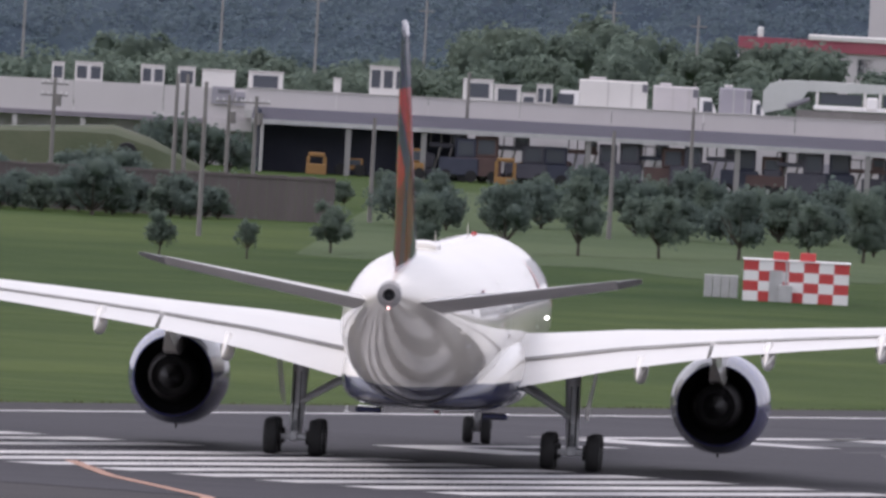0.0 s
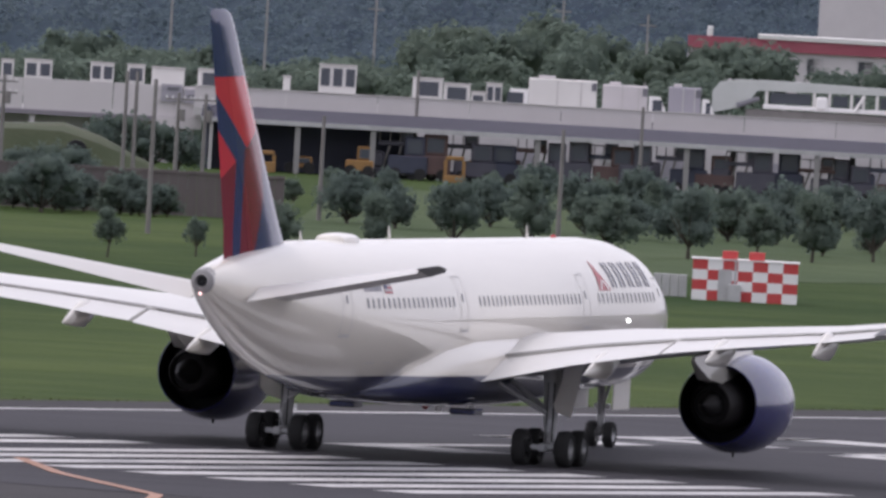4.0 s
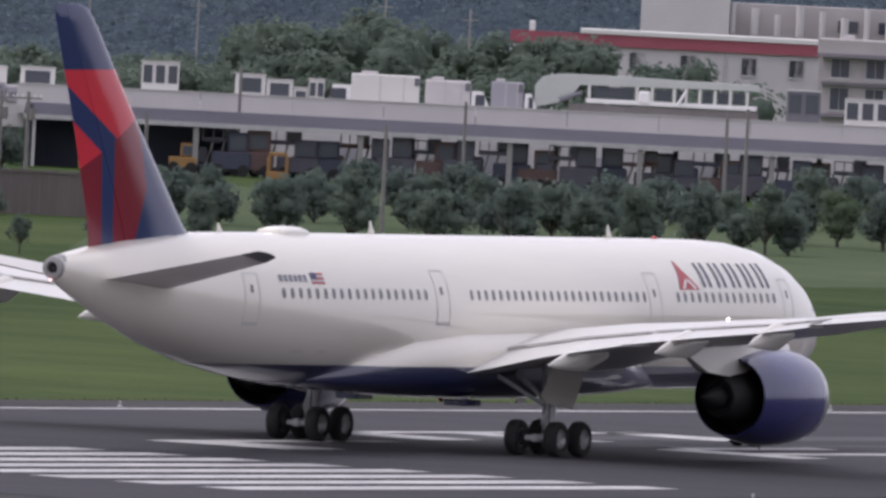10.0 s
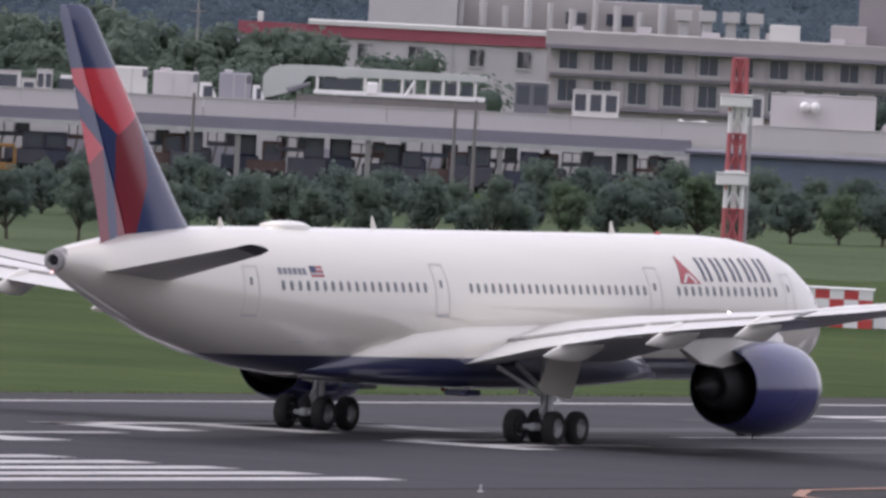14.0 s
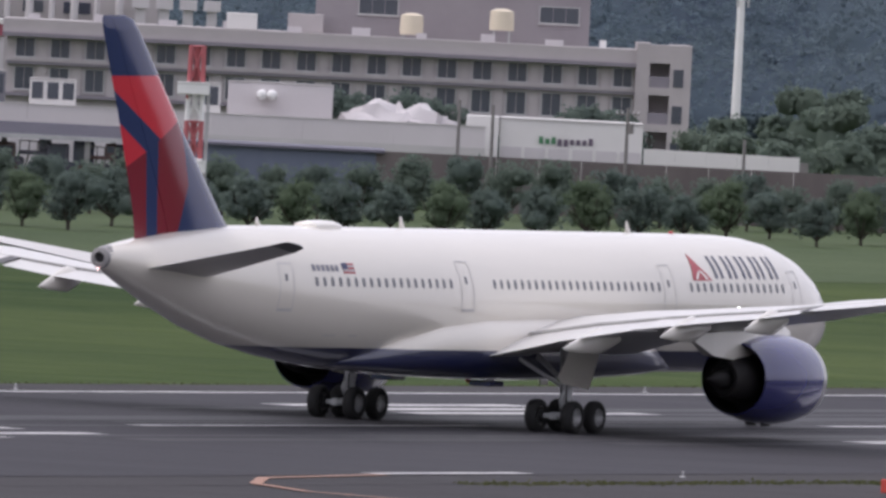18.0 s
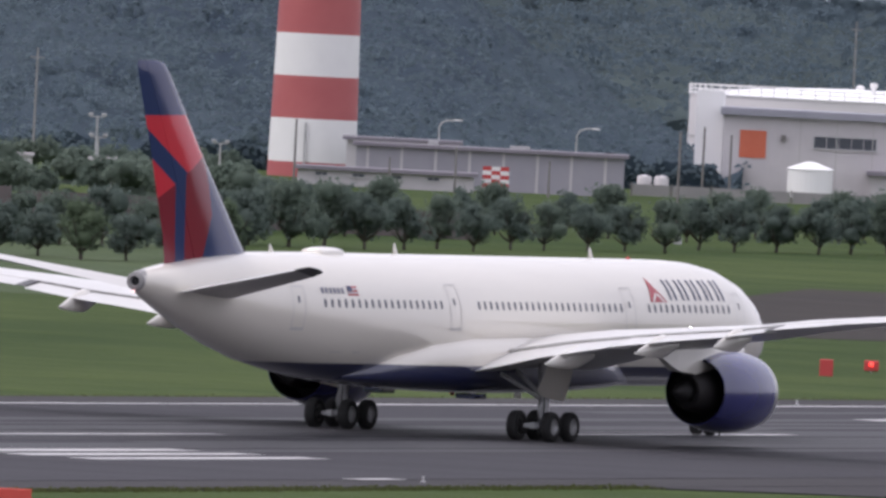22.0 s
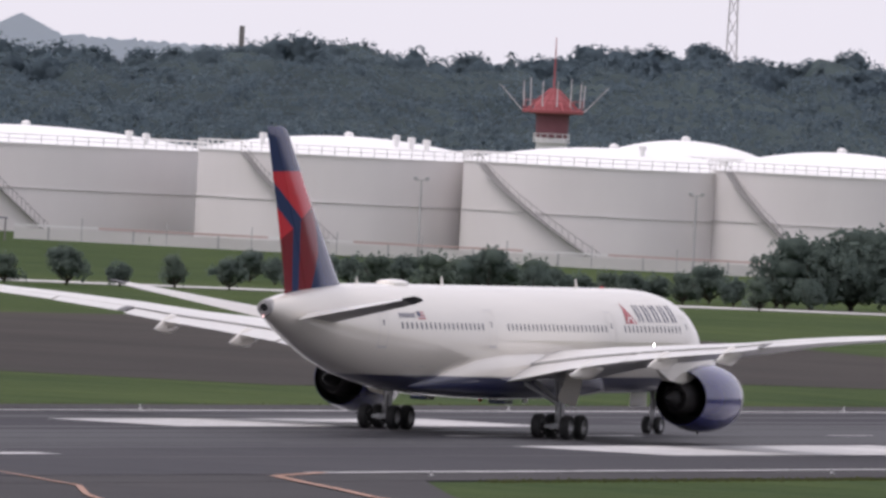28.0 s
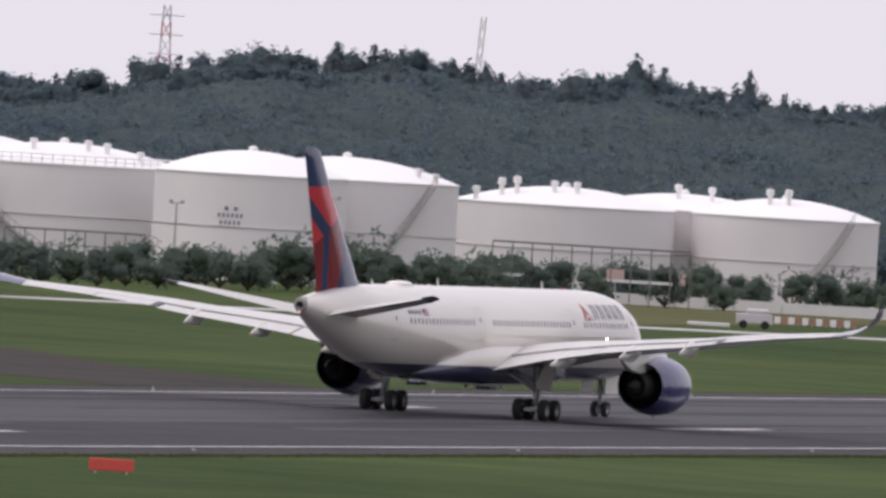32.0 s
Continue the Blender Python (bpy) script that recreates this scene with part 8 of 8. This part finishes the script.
ob = link("chimney", boxed(-0.4, 0.4, 0, 0.8, 0, height(0.02, 2950)), M_pole)
ob.matrix_world = facing(7.24, 2950)
tagged(ob, "dark slim chimney above the woods", "chimney")

# ---- vehicles by the far hedgerow ----
for a0, a1, z1, m, lab in ((11.52, 11.645, 0.45, M_whitewall, "long low white concrete block row"), (11.662, 11.77, 1.9, M_wall, "grey truck with a tarpaulin body")):
    u = Front("far_truck" if z1 > 1 else "block_row", (a0 + a1) / 2, 1852, lab, "truck" if z1 > 1 else "blocks")
    u.box("body", a0, a1, 0.0 if z1 < 1 else 0.5, z1 * 0.75, 0, 2, m, bevel=0.05)
    if z1 > 1:
        u.box("hood", a0 + 0.03, a1 - 0.01, z1 * 0.75, z1, 0.2, 1.8, m, bevel=0.15)
        for f in (0.2, 0.8):
            bm = bmesh.new()
            xx = u.x(a0 + (a1 - a0) * f)
            tube(bm, (xx, -0.06, 0.4), (xx, 0.3, 0.4), 0.4, 0.4, 12)
            part("wheel", bm, M_tyre, u.root)
bar = Front("barrier_row", 11.9, 1900, "row of orange and white barrier boards", "barrier")
for i in range(12):
    a = 11.775 + 0.0205 * i
    bar.box("barrier_board", a, a + 0.018, 0.1, 0.75, 0, 0.3, M_orange if i % 2 else M_whitep)
    bar.box("foot", a + 0.006, a + 0.012, -0.02, 0.1, 0, 0.5, M_galv)

# ---- rough grass along the paved edges and over the field ----
rngt = np.random.default_rng(77)


def tufts(name, n, s0, s1, d0, d1, size, label, edge=False):
    s = rngt.uniform(s0, s1, n)
    d = rngt.normal(d0, d1, n) if edge else rngt.uniform(d0, d1, n)
    x = s * math.sin(TH) + d * math.cos(TH)
    y = s * math.cos(TH) - d * math.sin(TH)
    z = rngt.uniform(0.02, size * 0.5, n)
    co, fa = leaf_cloud(rngt, np.stack([x, y, z], 1), size, per=2, flat=0.6, out=np.tile((0.0, -1.0, 0.35), (n, 1)), loose=0.3)
    tagged(new(name, quads_mesh(name, co, fa, M_tuft)), label, "grass", kind="stuff")


M_tuft = mat("rough_grass_blades", (0.08, 0.1, 0.035), 0.9, col2=(0.13, 0.13, 0.06), scale=0.05, spec=0.1, island=0.12, thin=0.5)
tufts("grass_edge", 9000, 600, 1500, -428.8, 0.4, 0.09, "ragged grass along the far runway shoulder", True)
tufts("grass_edge", 6000, 664, 764, -354.6, 0.5, 0.12, "ragged grass along the near runway shoulder", True)
tufts("grass_edge", 9000, 925, 1400, -353.6, 0.45, 0.13, "ragged grass along the near runway shoulder", True)
M_meadow = mat("pale_meadow_grass", (0.052, 0.076, 0.036), 0.95, col2=(0.085, 0.112, 0.056), scale=0.12, bump=0.4, spec=0.1)
edge_n = [bear(a, 1146 + 8 * math.sin(5.1 * a) + 5 * math.sin(13 * a) + 34 * max(0.0, a + 0.6)) for a in np.arange(-2.75, 2.9, 0.1)]
edge_f = [bear(a, 1408 + 40 * max(0.0, a)) for a in np.arange(2.8, -2.76, -0.35)]
sheet("meadow", edge_n + edge_f, 0.025, M_meadow, "pale rough meadow grass under the young trees", "grass", thick=0.05)
M_dry = mat("dry_olive_grass", (0.07, 0.078, 0.03), 0.95, col2=(0.12, 0.115, 0.05), scale=0.08, bump=0.3, spec=0.1)
sheet("dry_grass", [bear(a, depth_of(e)) for a, e in ((10.55, -0.748), (11.0, -0.725), (11.5, -0.69), (12.1, -0.655), (12.8, -0.62))] + [bear(a, depth_of(e)) for a, e in ((12.8, -0.585), (12.1, -0.605), (11.37, -0.632), (10.76, -0.668), (10.4, -0.7))], 0.03, M_dry, "dry olive grass strip before the hedgerow", "grass", thick=0.04)


def motions():
    """The airliner rolls along the ground and its wheels turn with it."""
    track = [
        (0, -30.03, 743.83, 88.92),
        (0.5, -30.03, 744.96, 87.35),
        (1, -29.94, 745.43, 85.75),
        (1.5, -29.84, 746.14, 84.20),
        (2, -29.71, 746.93, 82.72),
        (2.5, -29.57, 747.81, 81.31),
        (3, -29.41, 748.77, 80.00),
        (3.5, -29.21, 749.78, 78.71),
        (5.5, -28.07, 754.59, 73.49),
        (6, -27.68, 756.02, 72.28),
        (6.5, -27.24, 757.52, 71.13),
        (7, -26.74, 759.13, 70.04),
        (7.5, -26.17, 760.86, 68.98),
        (8, -25.54, 762.70, 67.98),
        (8.5, -24.85, 764.64, 67.03),
        (9, -24.09, 766.66, 66.16),
        (9.5, -23.27, 768.74, 65.40),
        (10, -22.37, 770.92, 64.77),
        (10.5, -21.41, 773.23, 64.29),
        (11, -20.36, 775.65, 63.95),
        (11.5, -19.22, 778.20, 63.71),
        (12, -17.99, 781.02, 63.55),
        (12.5, -16.65, 783.98, 63.41),
        (13, -15.21, 787.17, 63.26),
        (13.5, -13.64, 790.60, 63.11),
        (14, -11.87, 794.27, 62.97),
        (14.5, -9.89, 798.20, 62.80),
        (16.5, 0.82, 817.92, 61.86),
        (17, 4.21, 823.92, 61.69),
        (17.5, 7.90, 830.46, 61.53),
        (18, 11.88, 837.57, 61.35),
        (18.5, 16.17, 845.22, 61.11),
        (19, 20.76, 853.41, 60.84),
        (19.5, 25.67, 862.23, 60.59),
        (20, 30.90, 871.49, 60.38),
        (20.5, 36.45, 881.34, 60.26),
        (21, 42.32, 891.82, 60.24),
        (21.5, 48.51, 902.87, 60.29),
        (22, 54.99, 914.52, 60.37),
        (22.5, 61.75, 926.79, 60.45),
        (23, 68.79, 939.69, 60.53),
        (23.5, 76.09, 953.10, 60.60),
        (24, 83.66, 967.05, 60.69),
        (24.5, 91.48, 981.46, 60.77),
        (25, 99.55, 996.31, 60.80),
        (25.5, 107.88, 1011.73, 60.80),
        (27.5, 144.02, 1079.37, 60.54),
        (28, 153.78, 1097.47, 60.55),
        (28.5, 163.81, 1116.14, 60.58),
        (29, 174.10, 1135.31, 60.50),
        (29.5, 184.64, 1154.79, 60.37),
        (30, 195.37, 1174.35, 60.24),
        (30.5, 206.23, 1193.50, 60.13),
        (31, 217.32, 1212.73, 60.07),
        (31.5, 228.67, 1232.14, 60.06),
        (32, 240.34, 1251.99, 60.05),
    ]
    walk(airliner, [(t, pose(x, y, PAVED, 0, 0, turn)) for t, x, y, turn in track])
    times = np.arange(0, 32 * FPS + 1) / FPS
    ts = [row[0] for row in track]
    xs, ys = np.interp(times, ts, [row[1] for row in track]), np.interp(times, ts, [row[2] for row in track])
    step = np.hypot(np.diff(xs), np.diff(ys))
    for hub, r in WHEELS:
        turns = np.concatenate([[0.0], np.cumsum(np.minimum(np.degrees(step / r), 80.0))])
        x, y, z = hub.location
        walk(hub, [(float(t), pose(x, y, z, 0, float(turn), 0)) for t, turn in zip(times, turns)])
    # the rudder kicks to starboard as the turn ends
    axis = (RUDDER_TOP - RUDDER_HINGE).normalized()
    kick = ((0, 0), (11.0, 0), (11.4, 14), (12.2, 14), (12.5, 0), (13.2, 0), (13.5, 7), (14.0, 12), (14.6, 11), (16.4, 0), (17.0, 6), (17.6, 5), (18.2, 0), (32, 0))
    walk(rudder, [(t, Matrix.Translation(RUDDER_HINGE) @ Matrix.Rotation(radians(d), 4, axis)) for t, d in kick])
    # the elevators swing down, stay down through the turn and come level again
    for el, hinge, axis in ELEVATORS:
        swing = ((0, 6), (1.45, 5), (1.7, -4), (2, -7), (2.4, -11), (3, -16), (6, -16), (7, -14), (8, -7), (9, 0), (18, 0), (22, -4), (25.5, -9), (28, -10), (32, -10))
        walk(el, [(t, Matrix.Translation(hinge) @ Matrix.Rotation(radians(d), 4, axis)) for t, d in swing])


motions()
